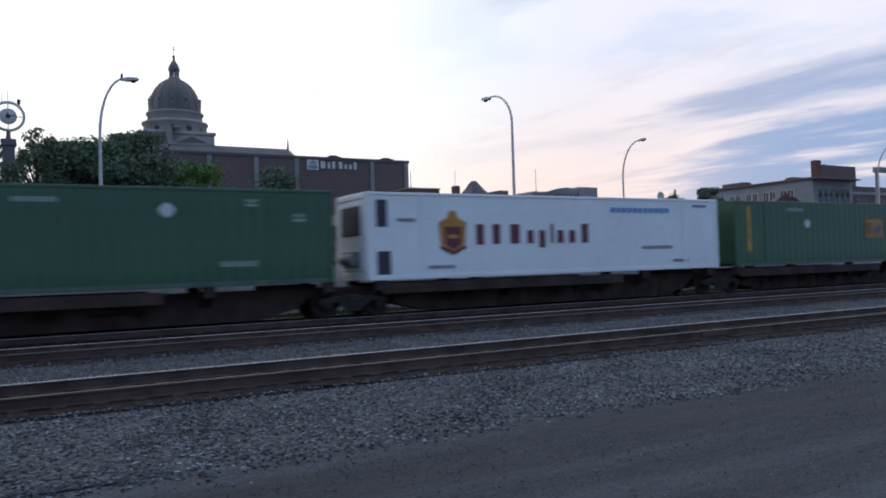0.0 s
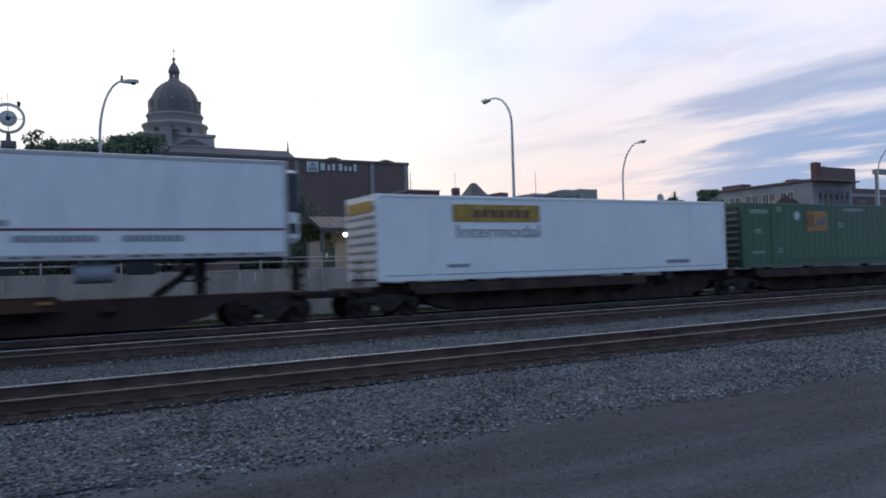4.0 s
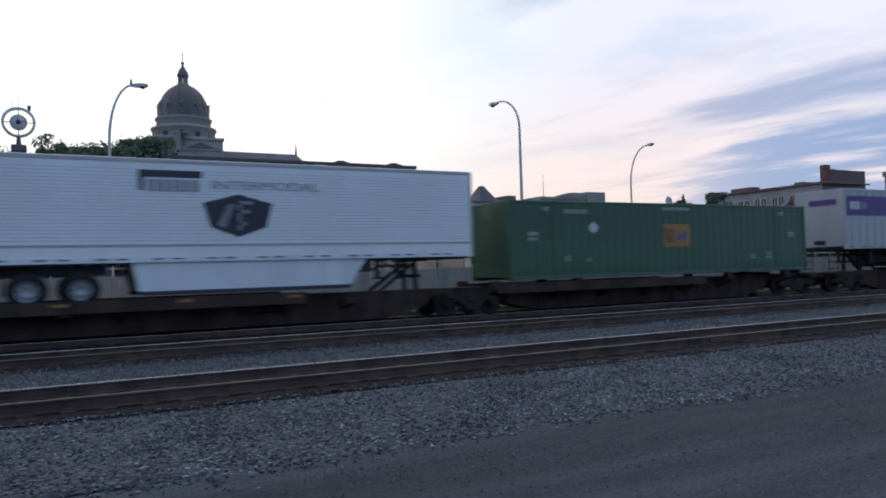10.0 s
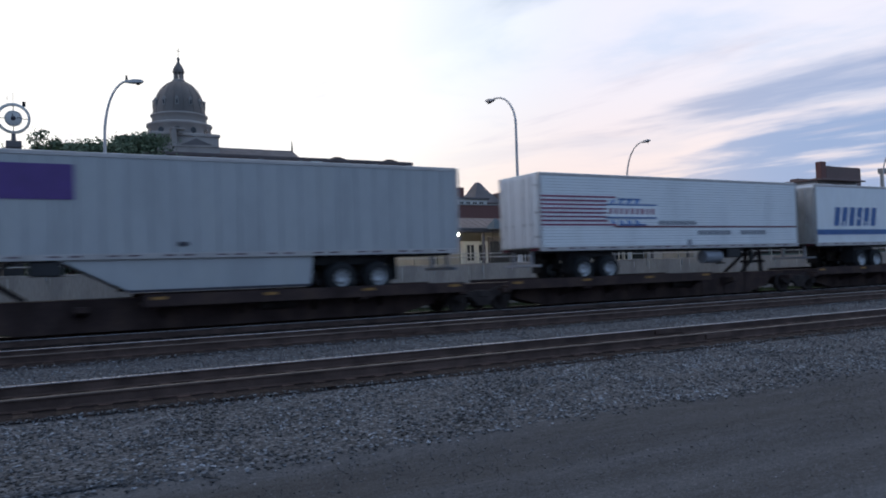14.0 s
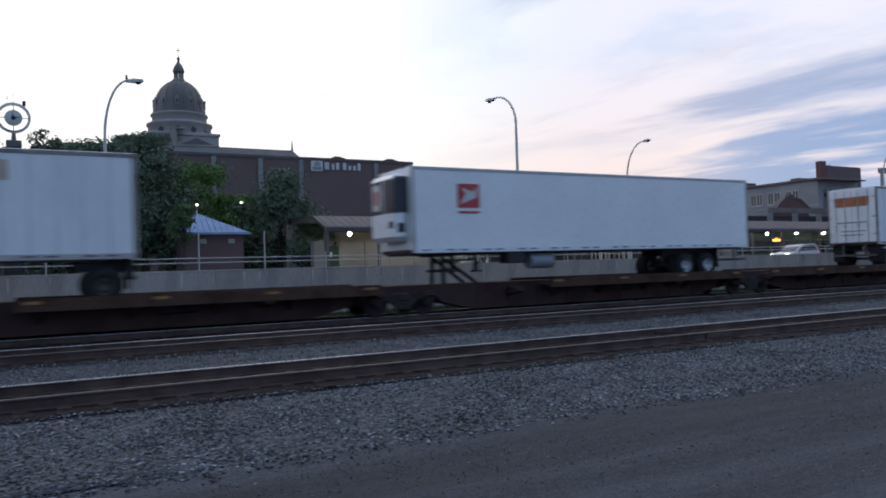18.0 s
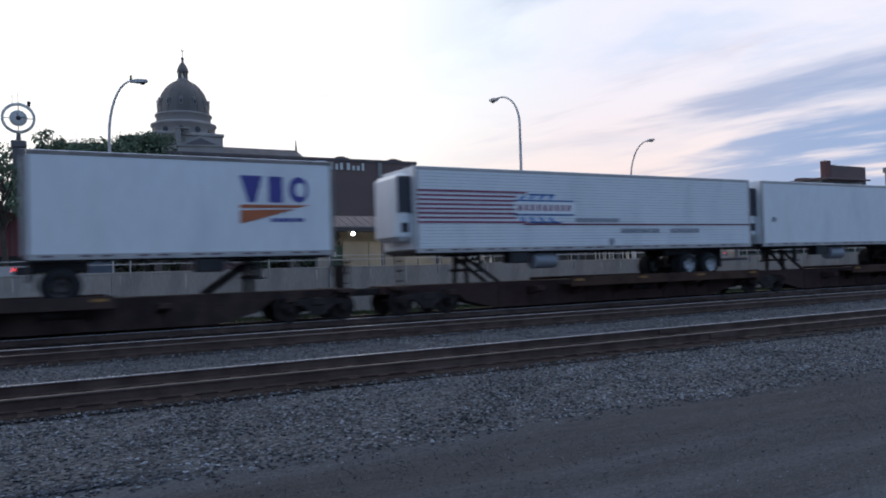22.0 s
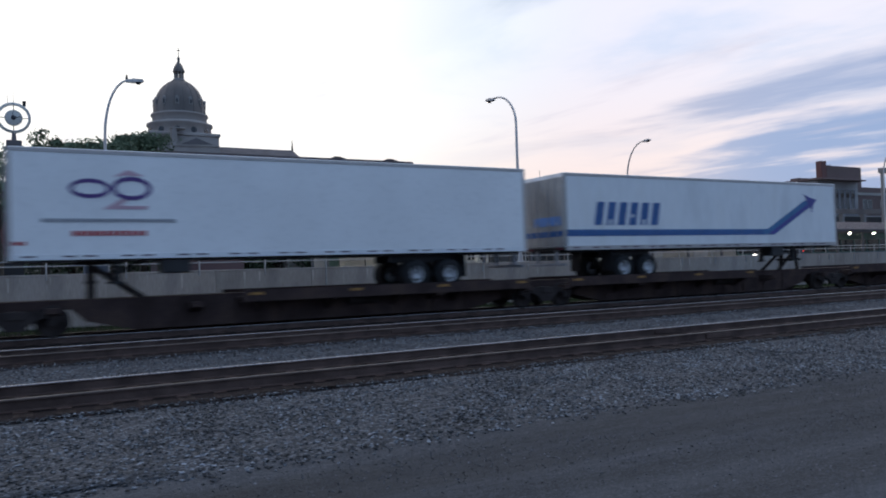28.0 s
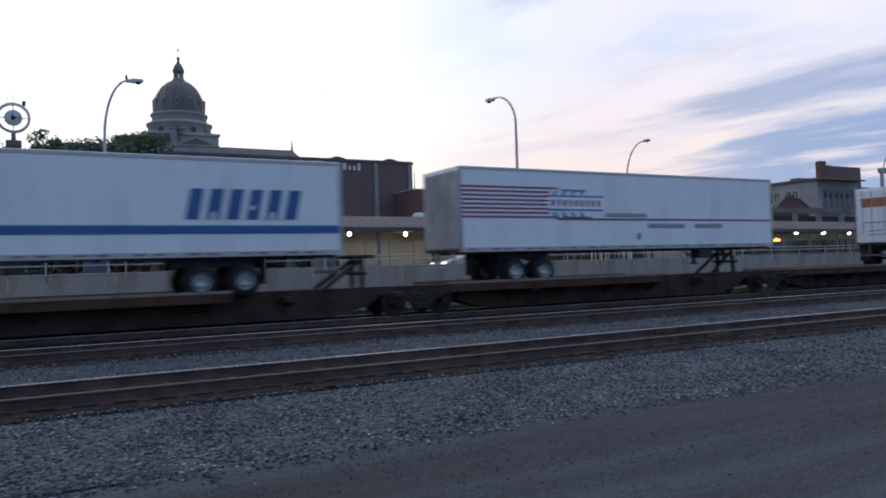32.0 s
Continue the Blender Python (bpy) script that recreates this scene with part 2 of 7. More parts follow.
M_TAGD = mat("worn_white_marking", (0.30, 0.37, 0.31), 0.55, var=0.25, scale=6)
M_TAG = mat("white_marking", (0.58, 0.59, 0.57), 0.5, var=0.08)
M_BRICK = brick_mat("brown_brick", (0.142, 0.096, 0.090), (0.165, 0.110, 0.100), (0.18, 0.15, 0.14))
M_BRICKR = brick_mat("red_brick", (0.150, 0.062, 0.056), (0.175, 0.075, 0.062), (0.17, 0.14, 0.13))
M_STONEW = mat("grey_limestone", (0.33, 0.305, 0.29), 0.85, var=0.18, scale=0.2, bump=0.1)
M_COPPER = mat("dark_dome_lead", (0.145, 0.130, 0.122), 0.6, var=0.25, scale=0.3, stretch=(1, 1, 0.2))
M_SLATE = mat("grey_slate_roof", (0.13, 0.12, 0.125), 0.8, var=0.2, scale=0.4)
M_BROOF = mat("blue_standing_seam_metal", (0.18, 0.29, 0.48), 0.42, metal=0.2, var=0.12)
M_MROOF = mat("brown_metal_roof", (0.108, 0.086, 0.088), 0.6, metal=0.1, var=0.15)
M_CREAM = mat("cream_render", (0.33, 0.308, 0.27), 0.85, var=0.12, scale=0.5)
M_WPAINT = mat("white_house_paint", (0.58, 0.58, 0.56), 0.7, var=0.1, scale=0.5)
M_HOTEL = mat("grey_white_render", (0.31, 0.31, 0.315), 0.8, var=0.15, scale=0.3)
M_DKGRN = mat("dark_green_door_paint", (0.02, 0.06, 0.045), 0.5, var=0.15)
M_GLASS = glass_mat("dark_window_glass", (0.02, 0.024, 0.03))
M_BARK = mat("tree_bark", (0.07, 0.055, 0.042), 0.95, var=0.35, scale=3, bump=0.5)
M_GLOBE = mat("lit_globe", (1.0, 0.92, 0.76), 0.4, var=0.0, glow=130.0)
M_SOFF = mat("pale_soffit_boards", (0.44, 0.43, 0.38), 0.8, var=0.12, scale=1.0, stretch=(0.3, 4, 1))
M_LANT = mat("lit_lantern", (1.0, 0.9, 0.72), 0.4, var=0.0, glow=7.0)
M_PILAS = mat("grey_pilaster_concrete", (0.26, 0.25, 0.245), 0.85, var=0.15, scale=0.5, bump=0.15)
# oil-stained between the ties; behind the train its dark tone stands in for shade
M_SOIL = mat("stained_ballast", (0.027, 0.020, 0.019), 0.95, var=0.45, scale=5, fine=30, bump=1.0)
M_HEADD = mat("dull_rail_head", (0.13, 0.11, 0.10), 0.45, metal=0.8, var=0.25, scale=1)
M_LIT = mat("lit_lens", (1.0, 0.93, 0.8), 0.3, var=0.0, glow=6.0)
M_TAIL = mat("red_lit_lens", (1.0, 0.04, 0.03), 0.3, var=0.0, glow=3.0)
M_AMBL = mat("amber_lit_sign", (1.0, 0.45, 0.06), 0.3, var=0.0, glow=5.0)


def gravel_mat(name, dark, light, per_metre, relief, wash, stretch=(1, 1, 1)):
    """Crushed stone: cells of random tone with dark joints and relief; wash: share of plain fines between them."""
    m = mat(name, dark, 0.95, var=0.38, scale=0.9, fine=14, stretch=stretch)
    n, l = m.node_tree.nodes, m.node_tree.links
    b = n["Principled BSDF"]
    co = n.new("ShaderNodeTexCoord")
    v = n.new("ShaderNodeTexVoronoi")
    v.inputs["Scale"].default_value = per_metre
    l.new(co.outputs["Object"], v.inputs["Vector"])
    sep = n.new("ShaderNodeSeparateColor")
    l.new(v.outputs["Color"], sep.inputs[0])
    pw = n.new("ShaderNodeMath")
    pw.operation = "POWER"
    pw.inputs[1].default_value = 3.0
    l.new(sep.outputs[0], pw.inputs[0])
    k = n.new("ShaderNodeMath")
    k.operation = "MULTIPLY"
    k.inputs[1].default_value = 1.0 - wash
    l.new(pw.outputs[0], k.inputs[0])
    mx = n.new("ShaderNodeMix")
    mx.data_type = "RGBA"
    l.new(k.outputs[0], mx.inputs[0])
    l.new(b.inputs["Base Color"].links[0].from_socket, mx.inputs[6])
    mx.inputs[7].default_value = (*light, 1)
    l.new(mx.outputs[2], b.inputs["Base Color"])
    bp = n.new("ShaderNodeBump")
    bp.invert = True
    bp.inputs["Strength"].default_value, bp.inputs["Distance"].default_value = relief, 0.5 / per_metre
    l.new(v.outputs["Distance"], bp.inputs["Height"])
    l.new(bp.outputs[0], b.inputs["Normal"])
    return m


def leaf_mat(name, rgb, lo=0.85, hi=1.45, through_light=0.55):
    m = mat(name, rgb, 0.75, var=0.35, scale=0.7, fine=3)
    n, l = m.node_tree.nodes, m.node_tree.links
    b = n["Principled BSDF"]
    b.inputs["Specular IOR Level"].default_value = 0.15
    geo = n.new("ShaderNodeNewGeometry")
    q = n.new("ShaderNodeMapRange")
    q.inputs[3].default_value, q.inputs[4].default_value = lo, hi
    pw = n.new("ShaderNodeMath")
    pw.operation = "POWER"
    pw.inputs[1].default_value = 1.0 if through_light else 3.0
    l.new(geo.outputs["Random Per Island"], pw.inputs[0])
    l.new(pw.outputs[0], q.inputs[0])
    s = n.new("ShaderNodeVectorMath")
    s.operation = "SCALE"
    l.new(b.inputs["Base Color"].links[0].from_socket, s.inputs[0])
    l.new(q.outputs[0], s.inputs["Scale"])
    l.new(s.outputs[0], b.inputs["Base Color"])
    if through_light:
        tr, mx = n.new("ShaderNodeBsdfTranslucent"), n.new("ShaderNodeMixShader")
        l.new(s.outputs[0], tr.inputs[0])
        mx.inputs[0].default_value = through_light
        l.new(b.outputs[0], mx.inputs[1])
        l.new(tr.outputs[0], mx.inputs[2])
        l.new(mx.outputs[0], n["Material Output"].inputs[0])
    return m


M_LEAF = leaf_mat("dark_green_leaves", (0.10, 0.15, 0.07), through_light=0.05)
M_LEAF2 = leaf_mat("bright_green_leaves", (0.11, 0.19, 0.055), through_light=0.05)
M_LEAF3 = leaf_mat("deep_green_leaves", (0.118, 0.160, 0.105), through_light=0.05)


M_DIRT = gravel_mat("packed_dirt", (0.034, 0.039, 0.047), (0.086, 0.096, 0.112), 55, 0.6, 0.35, (0.22, 1, 1))


def lane_tracks(m):
    """Long damp and dusty bands along the lane, where vehicles have run."""
    n, l = m.node_tree.nodes, m.node_tree.links
    b = n["Principled BSDF"]
    co, mp, q = n.new("ShaderNodeTexCoord"), n.new("ShaderNodeMapping"), n.new("ShaderNodeTexNoise")
    mp.inputs["Rotation"].default_value, mp.inputs["Scale"].default_value = (0, 0, math.atan(0.185)), (0.045, 1.15, 1)
    q.inputs["Scale"].default_value, q.inputs["Detail"].default_value, q.inputs["Roughness"].default_value = 1.0, 5.0, 0.55
    l.new(co.outputs["Object"], mp.inputs[0])
    l.new(mp.outputs[0], q.inputs["Vector"])
    r = n.new("ShaderNodeMapRange")
    for i, v in ((1, 0.38), (2, 0.60), (3, 0.55), (4, 1.25)):
        r.inputs[i].default_value = v
    l.new(q.outputs[0], r.inputs[0])
    s = n.new("ShaderNodeVectorMath")
    s.operation = "SCALE"
    l.new(b.inputs["Base Color"].links[0].from_socket, s.inputs[0])
    l.new(r.outputs[0], s.inputs["Scale"])
    l.new(s.outputs[0], b.inputs["Base Color"])


lane_tracks(M_DIRT)

for m_dusty in (M_SOIL, M_TIE, M_RUST, M_BLACK, M_CAR0, M_CAR1, M_CAR2, M_EDGE, M_TYRE):
    m_dusty.node_tree.nodes["Principled BSDF"].inputs["Specular IOR Level"].default_value = 0.15

# ---- mesh helpers ----
class Geo:
    """Vertices and faces of one mesh, put together from simple solids."""

    def __init__(self):
        self.v, self.f, self.m, self.s = [], [], [], []

    def add(self, verts, faces, mi=0, smooth=False):
        o = len(self.v)
        self.v += [tuple(p) for p in verts]
        self.f += [tuple(o + i for i in q) for q in faces]
        self.m += [mi] * len(faces)
        self.s += [smooth] * len(faces)
        return self

    def box(self, x0, x1, y0, y1, z0, z1, c=0.0, mi=0):
        x0, x1, y0, y1, z0, z1 = min(x0, x1), max(x0, x1), min(y0, y1), max(y0, y1), min(z0, z1), max(z0, z1)
        if not c:
            p = [(x, y, z) for x in (x0, x1) for y in (y0, y1) for z in (z0, z1)]
            return self.add(p, [(0, 1, 3, 2), (4, 6, 7, 5), (0, 4, 5, 1), (2, 3, 7, 6), (0, 2, 6, 4), (1, 5, 7, 3)], mi)
        c = min(c, (x1 - x0) / 2.01, (y1 - y0) / 2.01, (z1 - z0) / 2.01)
        p, idx = [], {}
        for i, x in enumerate((x0, x1)):
            for j, y in enumerate((y0, y1)):
                for k, z in enumerate((z0, z1)):
                    cx, cy, cz = (c, -c)[i], (c, -c)[j], (c, -c)[k]
                    for a, q in enumerate(((x, y + cy, z + cz), (x + cx, y, z + cz), (x + cx, y + cy, z))):
                        idx[i, j, k, a] = len(p)
                        p.append(q)
        f = []
        for a in range(3):
            u, w = [d for d in range(3) if d != a]
            for e in (0, 1):
                loop = []
                for du, dw in ((0, 0), (1, 0), (1, 1), (0, 1)):
                    key = [0, 0, 0]
                    key[a], key[u], key[w] = e, du, dw
                    loop.append(idx[(*key, a)])
                f.append(loop)
            for du in (0, 1):
                for dw in (0, 1):
                    k0, k1 = [0, 0, 0], [0, 0, 0]
                    k0[u], k0[w], k1[u], k1[w] = du, dw, du, dw
                    k0[a], k1[a] = 0, 1
                    f.append([idx[(*k0, u)], idx[(*k1, u)], idx[(*k1, w)], idx[(*k0, w)]])
        for i in (0, 1):
            for j in (0, 1):
                for k in (0, 1):
                    f.append([idx[i, j, k, a] for a in range(3)])
        return self.add(p, f, mi)

    def cyl(self, p0, p1, r0, r1=None, n=12, mi=0, smooth=True):
        r1 = r0 if r1 is None else r1
        p0, p1 = Vector(p0), Vector(p1)
        ax = (p1 - p0).normalized()
        u = ax.orthogonal().normalized()
        w = ax.cross(u)
        ring = [u * math.cos(2 * math.pi * i / n) + w * math.sin(2 * math.pi * i / n) for i in range(n)]
        self.add([p0 + d * r0 for d in ring] + [p1 + d * r1 for d in ring], [(i, (i + 1) % n, n + (i + 1) % n, n + i) for i in range(n)], mi, smooth)
        if r0 > 1e-4:
            self.add([p0 + d * r0 for d in ring], [tuple(reversed(range(n)))], mi)
        if r1 > 1e-4:
            self.add([p1 + d * r1 for d in ring], [tuple(range(n))], mi)
        return self

    def tube(self, pts, r, n=8, mi=0):
        """A bent round bar; r may be one radius or one for each point."""
        rs = r if isinstance(r, (list, tuple)) else [r] * len(pts)
        for i in range(len(pts) - 1):
            self.cyl(pts[i], pts[i + 1], rs[i], rs[i + 1], n, mi)
        return self

    def prism(self, outline, axis, lo, hi, mi=0):
        """An outline extruded along an axis; outline in (x, z) for y, (y, z) for x, (x, y) for z."""
        def put(a, b, t):
            return {"x": (t, a, b), "y": (a, t, b), "z": (a, b, t)}[axis]
        n = len(outline)
        return self.add([put(a, b, lo) for a, b in outline] + [put(a, b, hi) for a, b in outline],
                        [(i, (i + 1) % n, n + (i + 1) % n, n + i) for i in range(n)] + [tuple(reversed(range(n))), tuple(range(n, 2 * n))], mi)

    def lathe(self, profile, n=24, at=(0, 0, 0), mi=0, smooth=True):
        p = [(at[0] + r * math.cos(2 * math.pi * i / n), at[1] + r * math.sin(2 * math.pi * i / n), at[2] + z) for r, z in profile for i in range(n)]
        f = [(k * n + i, k * n + (i + 1) % n, (k + 1) * n + (i + 1) % n, (k + 1) * n + i) for k in range(len(profile) - 1) for i in range(n)]
        return self.add(p, f, mi, smooth)

    def wheel(self, x, y0, y1, z, profile, n=20, mi=0):
        """A solid of revolution round an axle along y; profile: (radius, share of the width)."""
        p = [(x + r * math.cos(2 * math.pi * i / n), y0 + (y1 - y0) * s, z + r * math.sin(2 * math.pi * i / n)) for r, s in profile for i in range(n)]
        f = [(k * n + i, k * n + (i + 1) % n, (k + 1) * n + (i + 1) % n, (k + 1) * n + i) for k in range(len(profile) - 1) for i in range(n)]
        return self.add(p, f, mi, True)

    def mesh(self, name, mats, fix=True):
        me = bpy.data.meshes.new(name)
        me.from_pydata(self.v, [], self.f)
        for q in (mats if isinstance(mats, (list, tuple)) else [mats]):
            me.materials.append(q)
        me.polygons.foreach_set("material_index", self.m)
        me.polygons.foreach_set("use_smooth", self.s)
        if fix:
            bm = bmesh.new()
            bm.from_mesh(me)
            bmesh.ops.recalc_face_normals(bm, faces=bm.faces)
            bm.to_mesh(me)
            bm.free()
        me.update()
        return me


def part(name, geo, material, parent, label="", at=None):
    """One mesh object under a thing or a part; geo: a Geo, or a mesh that alike parts share."""
    me = geo if isinstance(geo, bpy.types.Mesh) else geo.mesh(name, material)
    ob = new(name, me)
    ob.parent = parent
    if at is not None:
        ob.location = at
    if label:
        ob["label"] = label
    return ob


def thing(name, at, label, category, group="", kind="", turn=0.0):
    ob = new(name)
    ob.location, ob.rotation_euler = at, (0, 0, radians(turn))
    ob.empty_display_size = 0.3
    return tagged(ob, label, category, group, kind)


def solid(name, geo, material, label, category, kind="structure", group="", fix=True):
    ob = new(name, geo.mesh(name, material, fix))
    return tagged(ob, label, category, group, kind)

# ---- ground, tracks, wall, road ----
Y_TRAIN, Y_MID, Y_NEAR = 23.82, 19.08, 12.42       # track centres; rail tops lie at z = 0
Z_BED, Z_ROAD = -0.24, 1.10


def ground_height(x, y):
    if y > 31.3:
        return Z_ROAD - 0.02
    h = Z_BED - 0.03
    if y < 9.5:
        w = min(1.0, (9.5 - y) / 3.0)
        h += 0.05 * w * noise.noise(Vector((x * 0.25, y * 0.9, 3.1))) + 0.015 * w * noise.noise(Vector((x * 1.3, y * 2.7, 1.0)))
        h -= 0.05 * w * (math.exp(-((y - 5.0) / 0.45) ** 2) + math.exp(-((y - 3.2) / 0.45) ** 2))
    return h


def build_ground():
    xs = [-3000, -600, -150, -60, -30] + [-16 + 0.5 * i for i in range(93)] + [45, 70, 110, 200, 600, 3000]
    ys = [-3000, -600, -120, -40, -15, -6] + [-3 + 0.25 * i for i in range(55)] + [11.5, 14, 17, 20, 24, 28, 31.29, 31.31, 60, 120, 400, 1200, 3000]
    g = Geo()
    n = len(xs)
    g.add([(x, y, ground_height(x, y)) for y in ys for x in xs],
          [(j * n + i, j * n + i + 1, (j + 1) * n + i + 1, (j + 1) * n + i) for j in range(len(ys) - 1) for i in range(n - 1)], 0, True)
    for k, q in enumerate(g.f):
        g.m[k] = 0 if g.v[q[0]][1] < 31.305 else 1
    solid("ground", g, [M_DIRT, M_WALK], "packed grey dirt and gravel yard beside the tracks", "ground", fix=False)


build_ground()


def gravel_edge(x):
    """Where the ballast gives way to the dirt lane, which runs along the tracks."""
    return np.clip(7.05 + 0.012 * np.asarray(x, float), 6.6, 7.6)


def stones(name, boxes, seed, label, size, material=M_STONE, top=0.0):
    """Loose angular stones scattered over areas (x0, x1, y0, y1, z, count), as one body."""
    rng = np.random.default_rng(seed)
    vs, fs, o = [], [], 0
    base = np.array([(1, 0, 0), (-1, 0, 0), (0, 1, 0), (0, -1, 0), (0, 0, 1), (0, 0, -1)], float)
    tri = np.array([(0, 2, 4), (2, 1, 4), (1, 3, 4), (3, 0, 4), (2, 0, 5), (1, 2, 5), (3, 1, 5), (0, 3, 5)])
    for x0, x1, y0, y1, z, count in boxes:
        c = np.stack([rng.uniform(x0, x1, count), rng.uniform(y0, y1, count), np.full(count, z) + rng.uniform(-0.016, 0.012, count)], 1)
        near = c[:, 1] < 11.0
        c[near, 1] = 11.2 - (11.2 - c[near, 1]) * (11.2 - gravel_edge(c[near, 0])) / 3.8 * rng.uniform(0.86, 1.0, near.sum())
        r = rng.uniform(size * 0.55, size * 1.35, (count, 1, 1)) * rng.uniform(0.6, 1.3, (count, 6, 1))
        a = rng.uniform(0, 2 * np.pi, (count, 3))
        ca, sa = np.cos(a), np.sin(a)
        rz = np.zeros((count, 3, 3)); rz[:, 0, 0], rz[:, 0, 1], rz[:, 1, 0], rz[:, 1, 1], rz[:, 2, 2] = ca[:, 0], -sa[:, 0], sa[:, 0], ca[:, 0], 1
        rx = np.zeros((count, 3, 3)); rx[:, 1, 1], rx[:, 1, 2], rx[:, 2, 1], rx[:, 2, 2], rx[:, 0, 0] = ca[:, 1], -sa[:, 1], sa[:, 1], ca[:, 1], 1
        p = np.einsum("nij,nvj->nvi", rz @ rx, base[None] * r) * np.array([1.0, 1.0, 0.42]) + c[:, None, :]
        vs.append(p.reshape(-1, 3))
        fs.append((np.arange(count)[:, None, None] * 6 + tri[None] + o).reshape(-1, 3))
        o += count * 6
    me = bpy.data.meshes.new(name)
    me.from_pydata(np.concatenate(vs).tolist(), [], np.concatenate(fs).tolist())
    me.materials.append(material)
    me.update()
    return tagged(new(name, me), label, "gravel", kind="stuff")


def stone_mat():
    m = leaf_mat("loose_ballast", (0.060, 0.067, 0.076), 0.72, 5.0, 0.0)
    m.node_tree.nodes["Principled BSDF"].inputs["Roughness"].default_value = 0.9
    return m


M_LOOSE = stone_mat()
M_PEBBLE = leaf_mat("lane_pebbles", (0.052, 0.058, 0.066), 0.8, 3.2, 0.0)
M_BEDM = gravel_mat("ballast_bed", (0.031, 0.034, 0.039), (0.14, 0.15, 0.168), 24, 1.0, 0.0)


def build_beds():
    g = Geo()
    for y0, y1, e in ((7.4, 17.3, 0.5), (17.3, 30.9, 0.0)):
        xs = [-60, -20] + [-12 + 0.6 * i for i in range(110)] + [70, 120, 260]
        n = len(xs)
        p = []
        for j in range(31):
            for x in xs:
                ya = float(gravel_edge(x)) - 0.1 if e else y0
                y = ya + (y1 - ya) * j / 30
                yy = y + (0.6 * noise.noise(Vector((x * 0.22, 1.7, 0))) + 0.25 * noise.noise(Vector((x * 0.9, 5.7, 0))) if (j == 0 and e) else 0)
                z = Z_BED + 0.018 * noise.noise(Vector((x * 1.4, yy * 1.4, 0)))
                if j == 0 and e:
                    z = Z_BED - 0.06
                p.append((x, yy, z))
        g.add(p, [(j * n + i, j * n + i + 1, (j + 1) * n + i + 1, (j + 1) * n + i) for j in range(30) for i in range(n - 1)], 0, True)
    # beyond the train the bed is coloured dark, as shade under the cars
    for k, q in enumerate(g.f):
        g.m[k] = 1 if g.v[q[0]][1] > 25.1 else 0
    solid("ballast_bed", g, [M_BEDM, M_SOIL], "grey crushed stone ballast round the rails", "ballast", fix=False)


build_beds()
stones("loose_ballast", [(-9, 14, 7.2, 11.2, Z_BED, 44000), (14, 32, 7.2, 11.2, Z_BED, 24000), (-6, 24, 13.6, 17.2, Z_BED, 26000), (24, 50, 13.6, 17.2, Z_BED, 11000),
                         (-6, 36, 11.2, 13.6, Z_BED, 1500), (-6, 30, 17.2, 18.0, Z_BED, 3000), (-7, 24, 11.0, 11.22, Z_BED + 0.035, 5200), (24, 50, 11.0, 11.22, Z_BED + 0.035, 2400), (-6, 40, 17.3, 17.86, Z_BED + 0.04, 7000), (-9, 34, 6.9, 7.5, Z_BED - 0.035, 1300)], 5,
       "angular grey ballast stones lying loose between the tracks", 0.025, M_LOOSE)
stones("road_gravel", [(-6, 12, 3.2, 6.4, Z_BED - 0.035, 3000), (12, 30, 4.0, 6.4, Z_BED - 0.035, 1500), (-9, 34, 6.5, 7.6, Z_BED - 0.03, 15000), (-9, 34, 5.4, 6.6, Z_BED - 0.038, 7000)], 9, "small pebbles pressed into the dirt lane", 0.012, M_PEBBLE)

RAIL = [(-0.070, -0.180), (0.070, -0.180), (0.070, -0.168), (0.012, -0.150), (0.010, -0.042), (0.036, -0.034), (0.036, -0.016), (0.0335, -0.008), (0.026, -0.0025), (0.012, 0.0),
        (-0.012, 0.0), (-0.026, -0.0025), (-0.0335, -0.008), (-0.036, -0.016), (-0.036, -0.034), (-0.010, -0.042), (-0.012, -0.150), (-0.070, -0.168)]


